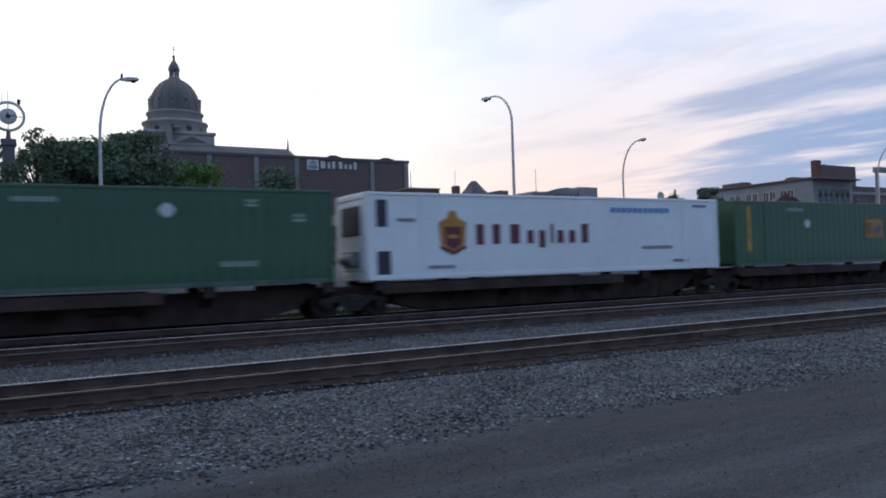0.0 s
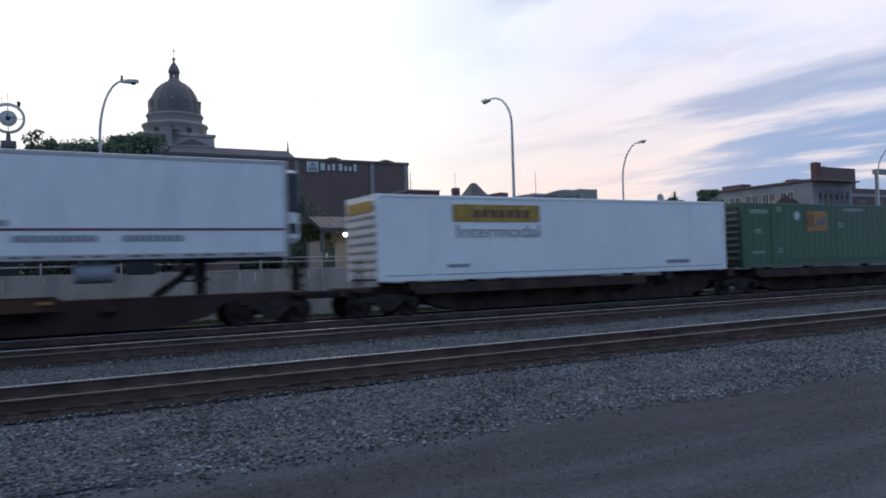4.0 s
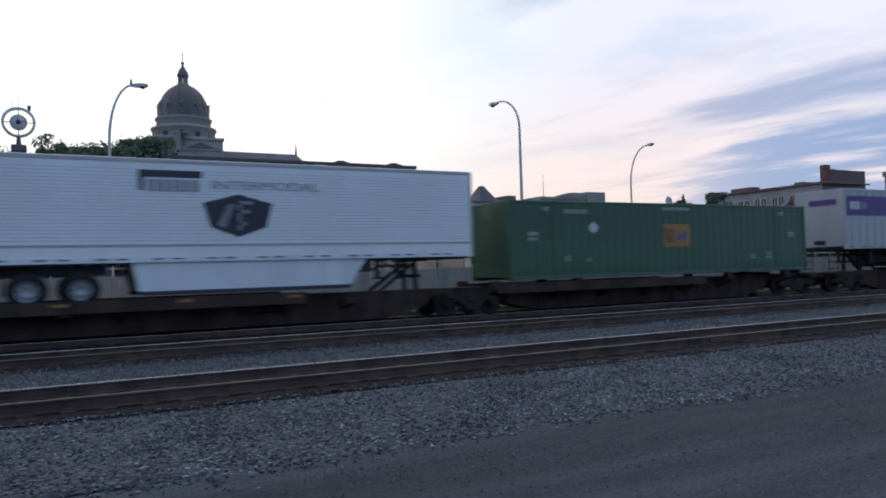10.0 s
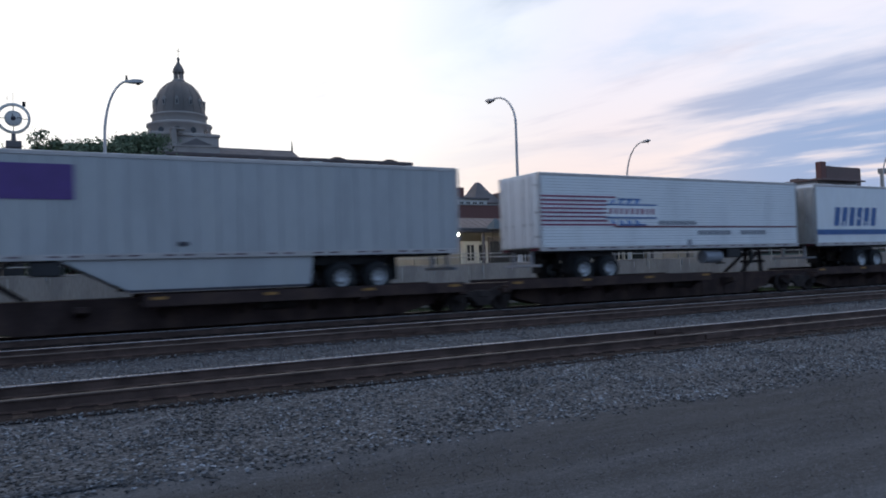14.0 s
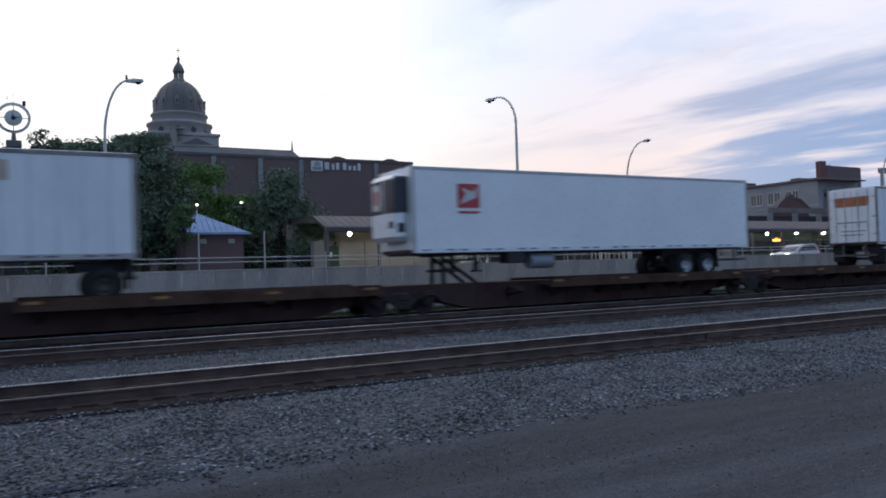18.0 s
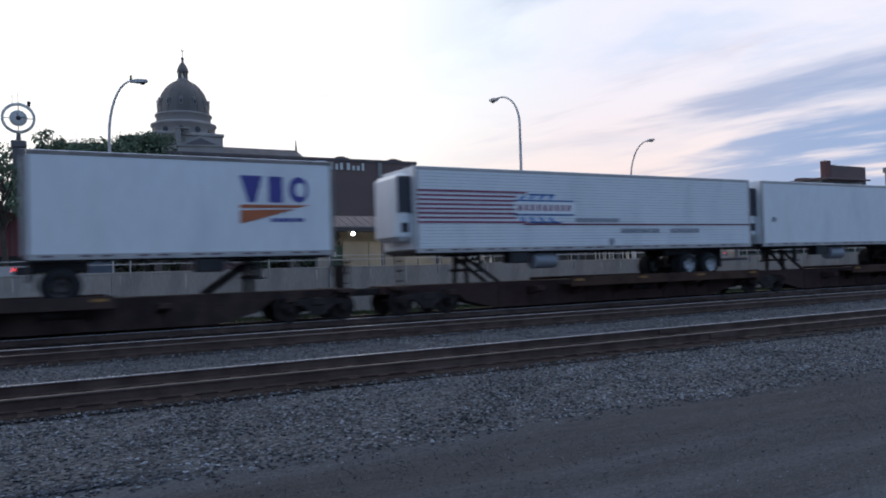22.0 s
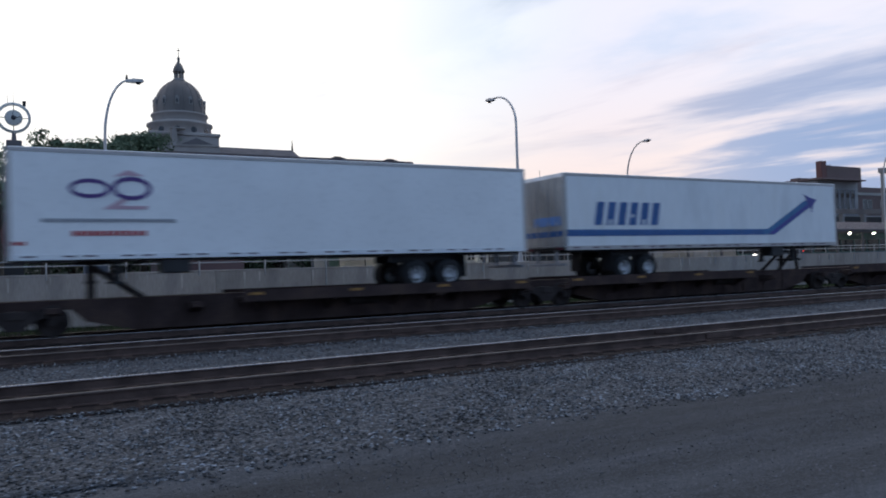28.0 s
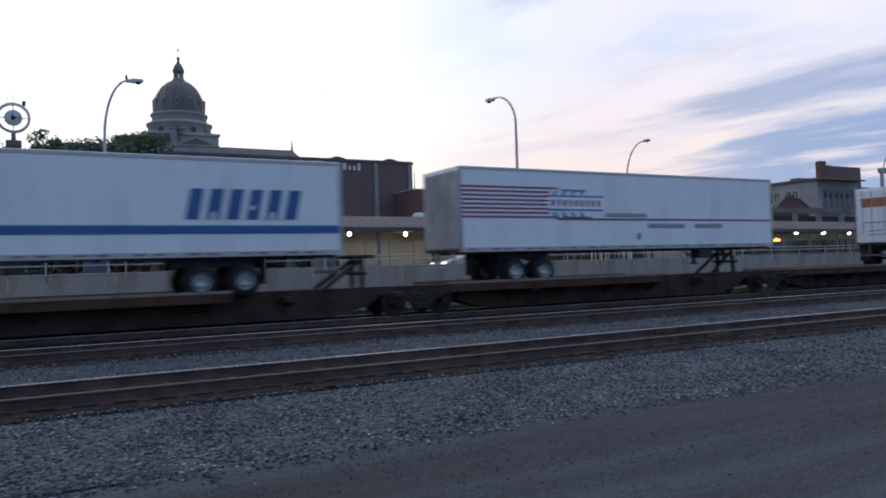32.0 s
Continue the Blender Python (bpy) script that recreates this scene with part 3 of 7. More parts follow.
def railway_track(y, x0, x1, seed, label, proud):
    t = thing("railway_track", (0, y, 0), label, "track", "railway tracks", "structure")
    rng = random.Random(seed)
    for s in (-0.7525, 0.7525):
        g = Geo().prism([(s + a, b) for a, b in RAIL], "x", x0, x1)
        g.m = [1 if k in range(6, 13) else 0 for k in range(len(g.f))]
        rail = part("rail", g, [M_RUST, M_HEAD if (s > 0) == (seed < 3) else M_HEADD], t)
        bar, clip = Geo(), 0
        for x in (13.4 if seed == 1 else 9.0 if seed == 2 else 25.0, 25.3 if seed == 1 else 44.0):
            bar.box(x - 0.45, x + 0.45, s - 0.055, s - 0.012, -0.14, -0.045, 0.006)
            bar.box(x - 0.45, x + 0.45, s + 0.012, s + 0.055, -0.14, -0.045, 0.006)
        part("joint_bar", bar, M_RUST, rail)
    strip, a, b = Geo(), max(x0, -14), min(x1, 80)
    n = int((b - a) / 0.26)
    rows = (-1.46, -1.3, -0.9, -0.5, 0.0, 0.5, 0.9, 1.3, 1.46)
    strip.add([(a + 0.26 * i, q + (0.12 * noise.noise(Vector((a + 0.26 * i, q * 3, seed))) if abs(q) > 1.1 else 0), (-0.25 if abs(q) > 1.4 else -0.191) + 0.016 * noise.noise(Vector((i * 0.9, q * 3.1, seed)))) for q in rows for i in range(n)],
              [(j * n + i, j * n + i + 1, (j + 1) * n + i + 1, (j + 1) * n + i) for j in range(8) for i in range(n - 1)], 0, True)
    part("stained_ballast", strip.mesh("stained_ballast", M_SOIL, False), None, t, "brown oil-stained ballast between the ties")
    me = Geo().box(-0.115, 0.115, -1.30, 1.30, -0.20 + 0.0, -0.186, 0.0).box(-0.115, 0.115, -1.30, 1.30, -0.36, -0.20, 0.01).mesh("tie", M_TIE)
    plate = Geo()
    count = int(min(x1, 75) - max(x0, -12)) * 2
    for k in range(count):
        x = max(x0, -12) + 0.52 * k
        ob = part("tie", me, None, t, at=(x + rng.uniform(-0.03, 0.03), rng.uniform(-0.09, 0.09), rng.uniform(-0.004, 0.002) + proud))
        ob.rotation_euler = (0, 0, rng.uniform(-0.02, 0.02))
        for s in (-0.7525, 0.7525):
            plate.box(x - 0.09, x + 0.09, s - 0.17, s + 0.17, -0.186, -0.172)
    part("tie_plates", plate, M_RUST, t)
    return t


railway_track(Y_NEAR, -60, 220, 1, "siding track with rusty rails on dark timber ties", 0.0)
railway_track(Y_MID, -60, 220, 2, "middle running track with rusty rails on timber ties", 0.0)
railway_track(Y_TRAIN, -460, 480, 3, "main track carrying the freight train", 0.0)


def build_wall():
    """Concrete retaining wall below the road, in panels, with a pipe railing on top."""
    w = thing("retaining_wall", (0, 31.0, -0.3), "weathered grey concrete retaining wall below the street", "wall", kind="structure")
    rng = random.Random(4)
    me = Geo().box(0.003, 3.997, 0.0, 0.38, 0, 1.96, 0.006).box(0.0, 4.0, -0.012, 0.40, 1.96, 2.04, 0.012).mesh("wall_panel", M_WALL)
    for k in range(-7, 40):
        part("wall_panel", me, None, w, at=(4 * k - 1.2, rng.uniform(-0.008, 0.008), 0))
    m_run = mat("pale_lime_run", (0.56, 0.52, 0.48), 0.9, var=0.3, scale=3, stretch=(1, 1, 0.3))
    for k in range(46):
        x, h, hw = -8 + 1.55 * k + rng.uniform(-0.5, 0.5), rng.uniform(0.25, 0.75), rng.uniform(0.025, 0.05)
        part("lime_run", Geo().prism([(x - hw, 1.93), (x + hw, 1.93), (x + hw * 0.5, 1.93 - h), (x - hw * 0.3, 1.93 - h * 0.9)], "y", -0.0135, -0.006), m_run, w, "pale lime run down the concrete")
    core = Geo().box(-200, 200, 0.05, 0.34, 0, 1.94)
    part("wall_core", core, M_WALL, w)
    rail = thing("pipe_railing", (0, 31.2, 1.74), "galvanised two-bar pipe railing along the wall top", "railing", kind="structure")
    post = Geo().cyl((0, 0, 0), (0, 0, 0.50), 0.024, n=8).mesh("post", M_GALV)
    for k in range(-3, 30):
        part("post", post, None, rail, at=(14.1 + 2.67 * k if k >= 0 else -4.55 + 2.67 * k, 0, 0.0))
    foot = Geo().box(-0.022, 0.022, -0.252, -0.20, -0.42, -0.06, 0.004).box(-0.05, 0.05, -0.252, -0.03, -0.02, 0.012, 0.004).mesh("post_bracket", M_GALV)
    for k in range(-3, 30):
        part("post_bracket", foot, None, rail, at=(14.1 + 2.67 * k if k >= 0 else -4.55 + 2.67 * k, 0, 0.0))
    for z in (0.30, 0.48):
        part("rail_bar", Geo().cyl((-40, 0, z), (90, 0, z), 0.021, n=8), M_GALV, rail)
    tall = thing("fence_posts", (0, 30.93, 1.52), "pale bare steel posts standing on the wall", "fence post", kind="structure")
    pm = Geo().cyl((0, 0, 0), (0, 0, 1.78), 0.034, 0.03, n=10).mesh("post", M_GALV)
    for x in (-1.9, 0.78, 3.47, 6.16, 8.80, 11.45):
        part("post", pm, None, tall, at=(x, 0, 0 if x < 11 else -0.9))


build_wall()
solid("road", Geo().box(-400, 700, 33.2, 42.5, Z_ROAD - 0.2, Z_ROAD), M_ASPH, "dark asphalt street above the railway wall", "road")
solid("kerb", Geo().box(-400, 700, 42.5, 42.7, Z_ROAD - 0.2, Z_ROAD + 0.14, 0.02).box(-400, 700, 33.0, 33.2, Z_ROAD - 0.2, Z_ROAD + 0.14, 0.02), M_CONC, "pale concrete kerbs along the street", "kerb")


def grass_strip():
    rng = np.random.default_rng(3)
    n = 16000
    x, y = rng.uniform(-8, 60, n), rng.uniform(27.6, 30.8, n)
    h, a = rng.uniform(0.04, 0.14, n), rng.uniform(0, 6.28, n)
    dx, dy = np.cos(a) * 0.02, np.sin(a) * 0.02
    lean = rng.uniform(-0.08, 0.08, (n, 2))
    z = np.full(n, Z_BED)
    p = np.stack([np.stack([x - dx, y - dy, z], 1), np.stack([x + dx, y + dy, z], 1), np.stack([x + lean[:, 0], y + lean[:, 1], z + h], 1)], 1).reshape(-1, 3)
    me = bpy.data.meshes.new("weeds")
    me.from_pydata(p.tolist(), [], np.arange(3 * n).reshape(-1, 3).tolist())
    me.materials.append(leaf_mat("weed_leaves", (0.05, 0.075, 0.035)))
    tagged(new("weeds", me), "rough green weeds at the foot of the wall", "grass", kind="stuff")


grass_strip()

# ---- the train ----
Z_DECK, WELL = 1.02, 0.86      # top of the deck lip and of the wells for the tyres
MOVERS = []            # (thing, x at the start)
SPINNERS = []          # wheelsets, with their place on the truck


def train_way(t):
    """Metres that the train has run after t seconds."""
    q = t / 16.0
    return 212.245 * q + 0.523 * q * q - 1.322 * q ** 3 + 0.232 * q ** 4


WHEEL_R = 0.42
G_WHEEL = [(0.0, 0.0), (0.11, 0.0), (0.13, 0.35), (0.33, 0.42), (0.36, 0.05), (WHEEL_R, 0.05), (WHEEL_R, 0.78), (WHEEL_R + 0.025, 0.82), (WHEEL_R + 0.025, 1.0), (0.36, 1.0), (0.33, 0.60), (0.12, 0.6), (0.0, 0.6)]
MESH = {}


def shared(key, make, material):
    if key not in MESH:
        MESH[key] = make().mesh(key, material)
    return MESH[key]


def make_wheelset():
    g = Geo().cyl((0, -1.05, 0), (0, 1.05, 0), 0.075, n=10)
    g.wheel(0, -0.84, -0.70, 0, G_WHEEL, 24)
    g.wheel(0, 0.84, 0.70, 0, G_WHEEL, 24)
    return g


def make_sideframe():
    g = Geo()
    for s in (-1.0,):
        y0, y1 = s * 0.92, s * 1.06
        g.prism([(-1.20, 0.52), (-1.16, 0.62), (-0.55, 0.72), (0.55, 0.72), (1.16, 0.62), (1.20, 0.52), (1.05, 0.40), (0.95, 0.53), (0.55, 0.52), (0.28, 0.30), (0.28, 0.22), (-0.28, 0.22), (-0.28, 0.30), (-0.55, 0.52), (-0.95, 0.53), (-1.05, 0.40)], "y", y0, y1)
        for x in (-0.14, 0.0, 0.14):
            g.cyl((x, s * 1.0, 0.30), (x, s * 1.0, 0.52), 0.055, n=8)
        for x in (-0.89, 0.89):
            g.cyl((x, s * 0.98, WHEEL_R), (x, s * 1.13, WHEEL_R), 0.11, n=12)
    return g


def make_bolster():
    return Geo().box(-0.2, 0.2, -1.1, 1.1, 0.50, 0.74, 0.03).cyl((0, 0, 0.7), (0, 0, 0.8), 0.3, n=16)


def railcar_truck(car, x):
    fr = part("truck", shared("bolster", make_bolster, M_BLACK), None, car, "cast steel two-axle truck", at=(x, 0, 0))
    for turn in (0, math.pi):
        part("side_frame", shared("side_frame", make_sideframe, M_BLACK), None, fr).rotation_euler = (0, 0, turn)
    for dx in (-0.89, 0.89):
        w = part("wheelset", shared("wheelset", make_wheelset, M_BLACK), None, fr, at=(dx, 0, WHEEL_R))
        SPINNERS.append((w, dx))


def spine_railcar(x_rear, x_front, material, load, wheels_left, end_rear, end_front, name):
    """One platform of an articulated spine car, from its rear truck to its front truck."""
    n = x_front - x_rear
    car = thing("spine_railcar", (x_rear, Y_TRAIN, 0), name, "railcar", "platforms of the train")
    railcar_truck(car, 0.0)
    if end_front:
        railcar_truck(car, n)
    sill = Geo().prism([(-0.5 - 0.9 * end_rear, 0.72), (-0.5 - 0.9 * end_rear, 0.98), (n + 0.5 + 0.9 * end_front, 0.98), (n + 0.5 + 0.9 * end_front, 0.72), (n - 1.35, 0.72), (n - 1.75, 0.36), (n - 3.0, 0.07), (3.0, 0.07), (1.75, 0.36), (1.35, 0.72)], "y", -0.58, 0.58)
    part("center_sill", sill, material, car)
    for k in range(9):
        x = 3.2 + k * (n - 6.4) / 8
        part("stiffener", shared("stiffener_" + material.name, lambda: Geo().box(-0.02, 0.02, -0.62, 0.62, 0.11, 0.96), material), None, car, at=(x, 0, 0))
    # tread decks under the tyres, with a deep outer edge
    a, b = (0.9, 11.3) if wheels_left else (n - 11.3, n - 0.9)
    for s in (-1, 1):
        d = Geo().box(a, b, s * 0.585, s * 1.30, WELL - 0.06, WELL, 0.006)
        deck = part("tread_deck", d, material, car)
        part("deck_edge", Geo().box(a, b, s * 1.285, s * 1.33, 0.72, Z_DECK + 0.05, 0.008), material if material is M_CAR0 else M_EDGE, deck)
        if material is M_CAR2:
            part("edge_cap", Geo().box(a, b, s * 1.28, s * 1.338, Z_DECK - 0.03, Z_DECK + 0.058, 0.008), M_CAP, deck, "worn pale top of the deck edge")
        for k in range(5):
            x = a + 0.6 + k * (b - a - 1.2) / 4
            bm = shared(f"deck_bracket_{s}_{material.name}", lambda: Geo().prism([(s * 0.58, 0.36), (s * 0.58, WELL - 0.06), (s * 1.28, WELL - 0.06), (s * 1.28, 0.70)], "x", -0.05, 0.05), material)
            part("deck_bracket", bm, None, deck, at=(x, 0, 0))
    for k in range(4 if load == "trailer" and material is not M_CAR2 else 0):
        x = a + 0.4 + k * (b - a - 0.8) / 3
        part("edge_marking", shared("edge_marking", lambda: Geo().box(-0.22, 0.22, -1.337, -1.331, 0.92, 1.0), M_EDGEY), None, car, "faded yellow edge marking", at=(x, 0, 0))
    # cross arms with pads for containers
    for x in (0.9, 4.6, n - 4.6, n - 0.9):
        z = 1.0 if load == "container" else WELL - 0.07
        g3 = Geo().prism([(-1.28, z - 0.14), (-1.28, z), (1.28, z), (1.28, z - 0.14), (0.4, 0.45), (-0.4, 0.45)], "x", x - 0.16, x + 0.16)
        for s in (-1, 1) if load == "container" else ():
            g3.box(x - 0.18, x + 0.18, s * 1.00, s * 1.28, 0.98, Z_DECK + 0.15, 0.01)
        part("cross_arm", g3, material, car)
    # hitch: raised under a trailer's nose, else folded
    hx = (n - 1.9) if wheels_left else 1.9
    back = -1 if wheels_left else 1
    hg = Geo()
    if load == "trailer":
        for s in (-0.45, 0.45):
            hg.tube([(hx, s, 0.98), (hx, s * 0.8, 2.0)], 0.085, 8)
            hg.tube([(hx + back * 1.35, s, 0.98), (hx + back * 0.1, s * 0.8, 1.85)], 0.07, 8)
        hg.box(hx - 0.45, hx + 0.45, -0.55, 0.55, 1.95, 2.07, 0.02)
        hg.box(hx - 0.12, hx + 0.12, -0.6, 0.6, 1.40, 1.50, 0.01)
    else:
        hg.box(hx - 0.9, hx + 0.9, -0.45, 0.45, 0.98, 1.12, 0.02)
    part("hitch", hg, M_BLACK, car, "steel trailer hitch stand")
    # air reservoir, brake gear and ladder steps
    br = Geo().cyl((n * 0.55, -0.62, 0.62), (n * 0.55 + 1.1, -0.62, 0.62), 0.17, n=12)
    br.tube([(1.6, -0.5, 0.60), (n * 0.55, -0.5, 0.60)], 0.025, 6).tube([(n * 0.55 + 1.1, -0.5, 0.60), (n - 1.6, -0.5, 0.62)], 0.025, 6)
    part("air_reservoir", br, M_BLACK, car)
    if end_rear or end_front:
        for e, x, s in ((end_rear, -1.2, -1), (end_front, n + 1.2, 1)):
            if not e:
                continue
            cp = Geo().box(x, x + s * 0.75, -0.16, 0.16, 0.70, 0.94, 0.03)
            part("coupler", cp, M_BLACK, car)
            st = Geo()
            for y in (-1.2, -0.75):
                st.tube([(x - s * 0.2, y, 0.45), (x - s * 0.2, y, 1.95)], 0.022, 6)
            for k in range(5):
                st.tube([(x - s * 0.2, -1.2, 0.5 + 0.33 * k), (x - s * 0.2, -0.75, 0.5 + 0.33 * k)], 0.018, 6)
            st.box(x - s * 0.5, x, -1.25, 1.25, 0.86, 0.98, 0.01)
            part("end_ladder", st, material, car)
            if s > 0:
                bw = Geo().wheel(x - 0.15, -0.20, -0.15, 1.62, [(0.26, 0), (0.30, 0), (0.30, 1), (0.26, 1), (0.26, 0)], 16).box(x - 0.22, x - 0.08, -0.5, 0.1, 1.0, 1.75, 0.02)
                part("brake_stand", bw, M_BLACK, car)
    MOVERS.append((car, x_rear))
    return car


# -- loads --
TYRE = [(0.28, 0.0), (0.44, 0.0), (0.49, 0.10), (0.505, 0.25), (0.505, 0.42), (0.47, 0.47), (0.47, 0.53), (0.505, 0.58), (0.505, 0.75), (0.49, 0.90), (0.44, 1.0), (0.28, 1.0), (0.28, 0.0)]
RIMP = [(0.0, 0.30), (0.10, 0.26), (0.13, 0.10), (0.16, 0.10), (0.17, 0.34), (0.24, 0.30), (0.275, 0.05), (0.285, 0.02), (0.285, 0.9), (0.0, 0.9)]


def make_tyre():
    return Geo().wheel(0, 0, 0.62, 0, TYRE, 24)


def make_rim():
    g = Geo().wheel(0, 0.0, 0.55, 0, RIMP, 20)
    for k in range(8):
        a = 2 * math.pi * k / 8
        g.cyl((0.205 * math.cos(a), 0.10, 0.205 * math.sin(a)), (0.205 * math.cos(a), 0.16, 0.205 * math.sin(a)), 0.028, n=6, mi=1)
    return g


def dual_wheel(load, x, side, dark):
    t = part("wheel", shared("tyre", make_tyre, M_TYRE), None, load, at=(x, side * 1.27, WHEEL_Z))
    t.rotation_euler = (0, 0, 0 if side < 0 else math.pi)
    if dark:
        part("rim", shared("dark_rim", make_rim, [M_RIMD, M_DARK]), None, t)
    else:
        part("rim", shared("bright_rim", make_rim, [M_RIM, M_DARK]), None, t)


def decal(load, name, outline, material, y=-1.317, label=""):
    """A flat marking on the near side: outline in (x, z), 3 mm thick."""
    return part(name, Geo().prism(outline, "y", y, y + 0.006), material, load, label)


def rect(x0, x1, z0, z1, slant=0.0):
    return [(x0, z0), (x1, z0), (x1 + slant, z1), (x0 + slant, z1)]


def blocks(load, name, x0, x1, z0, z1, n, material, slant=0.0, gap=0.22, y=-1.317, label=""):
    """A row of plain blocks, one for each letter of a mark that is not spelled out."""
    w = (x1 - x0) / n
    block = Geo().prism(rect(0, (1 - gap) * w, z0, z1, slant), "y", y, y + 0.006).mesh(name, material)
    for k in range(n):
        part(name, block, None, load, label, at=(x0 + k * w, 0, 0))


WHEEL_Z = 0.505 - (Z_DECK - WELL)
Z0, Z1 = 1.05, 3.99      # trailer body over the deck


def trailer_body(load, n, nose_right, paint, ribs, reefer, pup, roofline, axle, dark, rear_paint, top):
    half = 1.291 if ribs else 1.30
    body = Geo().box(0, n, -half, half, Z0 + 0.12, top - 0.06, 0.03)
    part("body", body, paint, load)
    part("roof", Geo().box(0.01, n - 0.01, -1.285, 1.285, top - 0.07, top, 0.02), paint, load)
    for s in (-1, 1):
        part("top_rail", Geo().box(0, n, s * 1.312, s * 1.28, top - 0.13, top - 0.02, 0.006), roofline, load)
        part("bottom_rail", Geo().box(0, n, s * 1.314, s * 1.27, Z0, Z0 + 0.16, 0.008), M_SILVER if paint is not M_WHITE2 else M_WHITE, load)
    part("floor", Geo().box(0.05, n - 0.05, -1.27, 1.27, Z0 + 0.02, Z0 + 0.13), M_DARK, load)
    cm = Geo()
    for k in range(int(n / 0.45)):
        cm.box(0.25 + 0.45 * k, 0.33 + 0.45 * k, -1.2, 1.2, Z0 - 0.06, Z0 + 0.02)
    part("floor_frame", cm, M_DARK, load)
    tape = shared("reflective_tape", lambda: Geo().box(0, 0.30, -1.3185, -1.313, Z0 + 0.075, Z0 + 0.115), M_TAPE)
    k, x = 0, 0.35
    while x < n - 0.6:
        part("reflective_tape", tape, None, load, at=(x, 0, 0))
        x += 0.52 if k % 2 else 0.95
        k += 1
    if ribs:
        me = shared(f"side_post_{paint.name}_{top}", lambda: Geo().prism([(-0.055, -1.28), (-0.032, -1.309), (0.032, -1.309), (0.055, -1.28)], "z", Z0 + 0.165, top - 0.135), M_POSTG if paint is M_GREYW else M_POST)
        m = int(n / 0.61)
        for k in range(1, m):
            for turn in (0, math.pi):
                part("side_post", me, None, load, at=(n * k / m, 0, 0)).rotation_euler = (0, 0, turn)
    for x in (0, n):
        for s in (-1, 1):
            part("corner_post", Geo().box(x - 0.012 if x == 0 else x - 0.10, x + 0.10 if x == 0 else x + 0.012, s * 1.315, s * 1.24, Z0, top - 0.02, 0.01), rear_paint if rear_paint is not paint and (x == 0) == nose_right else roofline, load)
    rear, nose = (0.0, n) if nose_right else (n, 0.0)
    d = 1 if nose_right else -1
    # doors with lock rods at the rear
    for s in (-1, 1):
        door = part("door", Geo().box(rear - d * 0.035, rear + d * 0.02, s * 0.02, s * 1.22, Z0 + 0.16, top - 0.16, 0.008), rear_paint, load)
        for y in (0.35, 0.85):
            lr = Geo().tube([(rear - d * 0.06, s * y, Z0 + 0.12), (rear - d * 0.06, s * y, top - 0.14)], 0.017, 6)
            lr.box(rear - d * 0.075, rear - d * 0.03, s * y - 0.05, s * y + 0.05, Z0 + 0.95, Z0 + 1.05)
            part("lock_rod", lr, M_GALV, door)
        for z in (0.5, 1.4, 2.4):
            part("hinge", Geo().box(rear - d * 0.06, rear - d * 0.03, s * 1.10, s * 1.24, Z0 + z, Z0 + z + 0.08), M_GALV, door)
    gd = Geo().box(rear + d * 0.02, rear + d * 0.12, -1.15, 1.15, Z0 - 0.58, Z0 - 0.48, 0.01)
    for y in (-0.6, 0.6):
        gd.box(rear + d * 0.04, rear + d * 0.14, y - 0.05, y + 0.05, Z0 - 0.5, Z0 + 0.02)
    part("rear_guard", gd, M_RIMD if pup else M_GREYV, load)
    for y in (-1.05, -0.85, 0.85, 1.05):
        part("tail_lamp", Geo().cyl((rear - d * 0.045, y, Z0 + 0.07), (rear + d * 0.01, y, Z0 + 0.07), 0.05, n=10), M_MAROON, load)
    # axles
    axles = [rear + d * 0.85] if pup else [rear + d * axle, rear + d * (axle + 1.27)]
    fr = Geo()
    for s in (-0.55, 0.55):
        fr.box(min(axles) - 0.7, max(axles) + 0.7, s - 0.06, s + 0.06, Z0 - 0.30, Z0 - 0.04, 0.01)
    for x in axles:
        fr.cyl((x, -1.0, WHEEL_Z), (x, 1.0, WHEEL_Z), 0.07, n=10)
        fr.box(x - 0.12, x + 0.12, -0.62, -0.48, WHEEL_Z - 0.05, Z0 - 0.28).box(x - 0.12, x + 0.12, 0.48, 0.62, WHEEL_Z - 0.05, Z0 - 0.28)
    part("bogie", fr, M_DARK, load)
    for x in axles:
        for s in (-1, 1):
            dual_wheel(load, x, s, pup or dark)
    for s in (-1, 1):
        x = axles[0] - d * 0.62
        part("mudflap", Geo().box(x - 0.012, x + 0.012, s * 0.66, s * 1.26, 0.22, Z0), M_TYRE, load)
    # landing gear near the nose
    lx = nose - d * (2.7 if not pup else 2.3)
    lg = Geo()
    for s in (-0.85, 0.85):
        lg.box(lx - 0.07, lx + 0.07, s - 0.07, s + 0.07, 0.42, Z0, 0.01)
        lg.box(lx - 0.16, lx + 0.16, s - 0.14, s + 0.14, 0.36, 0.42, 0.01)
        lg.tube([(lx, s, 0.62), (lx - d * 0.75, s, Z0)], 0.03, 6)
    lg.tube([(lx, -0.85, 0.80), (lx, 0.85, 0.80)], 0.035, 6)
    part("landing_gear", lg, M_DARK, load)
    part("upper_coupler", Geo().box(nose - d * 0.1, nose - d * 1.9, -1.1, 1.1, Z0 - 0.03, Z0 + 0.03), M_DARK, load)
    tb = Geo().box(lx - d * 1.9, lx - d * 1.1, -1.22, -0.70, Z0 - 0.42, Z0 - 0.02, 0.03)
    part("pallet_box", tb, M_DARK, load)
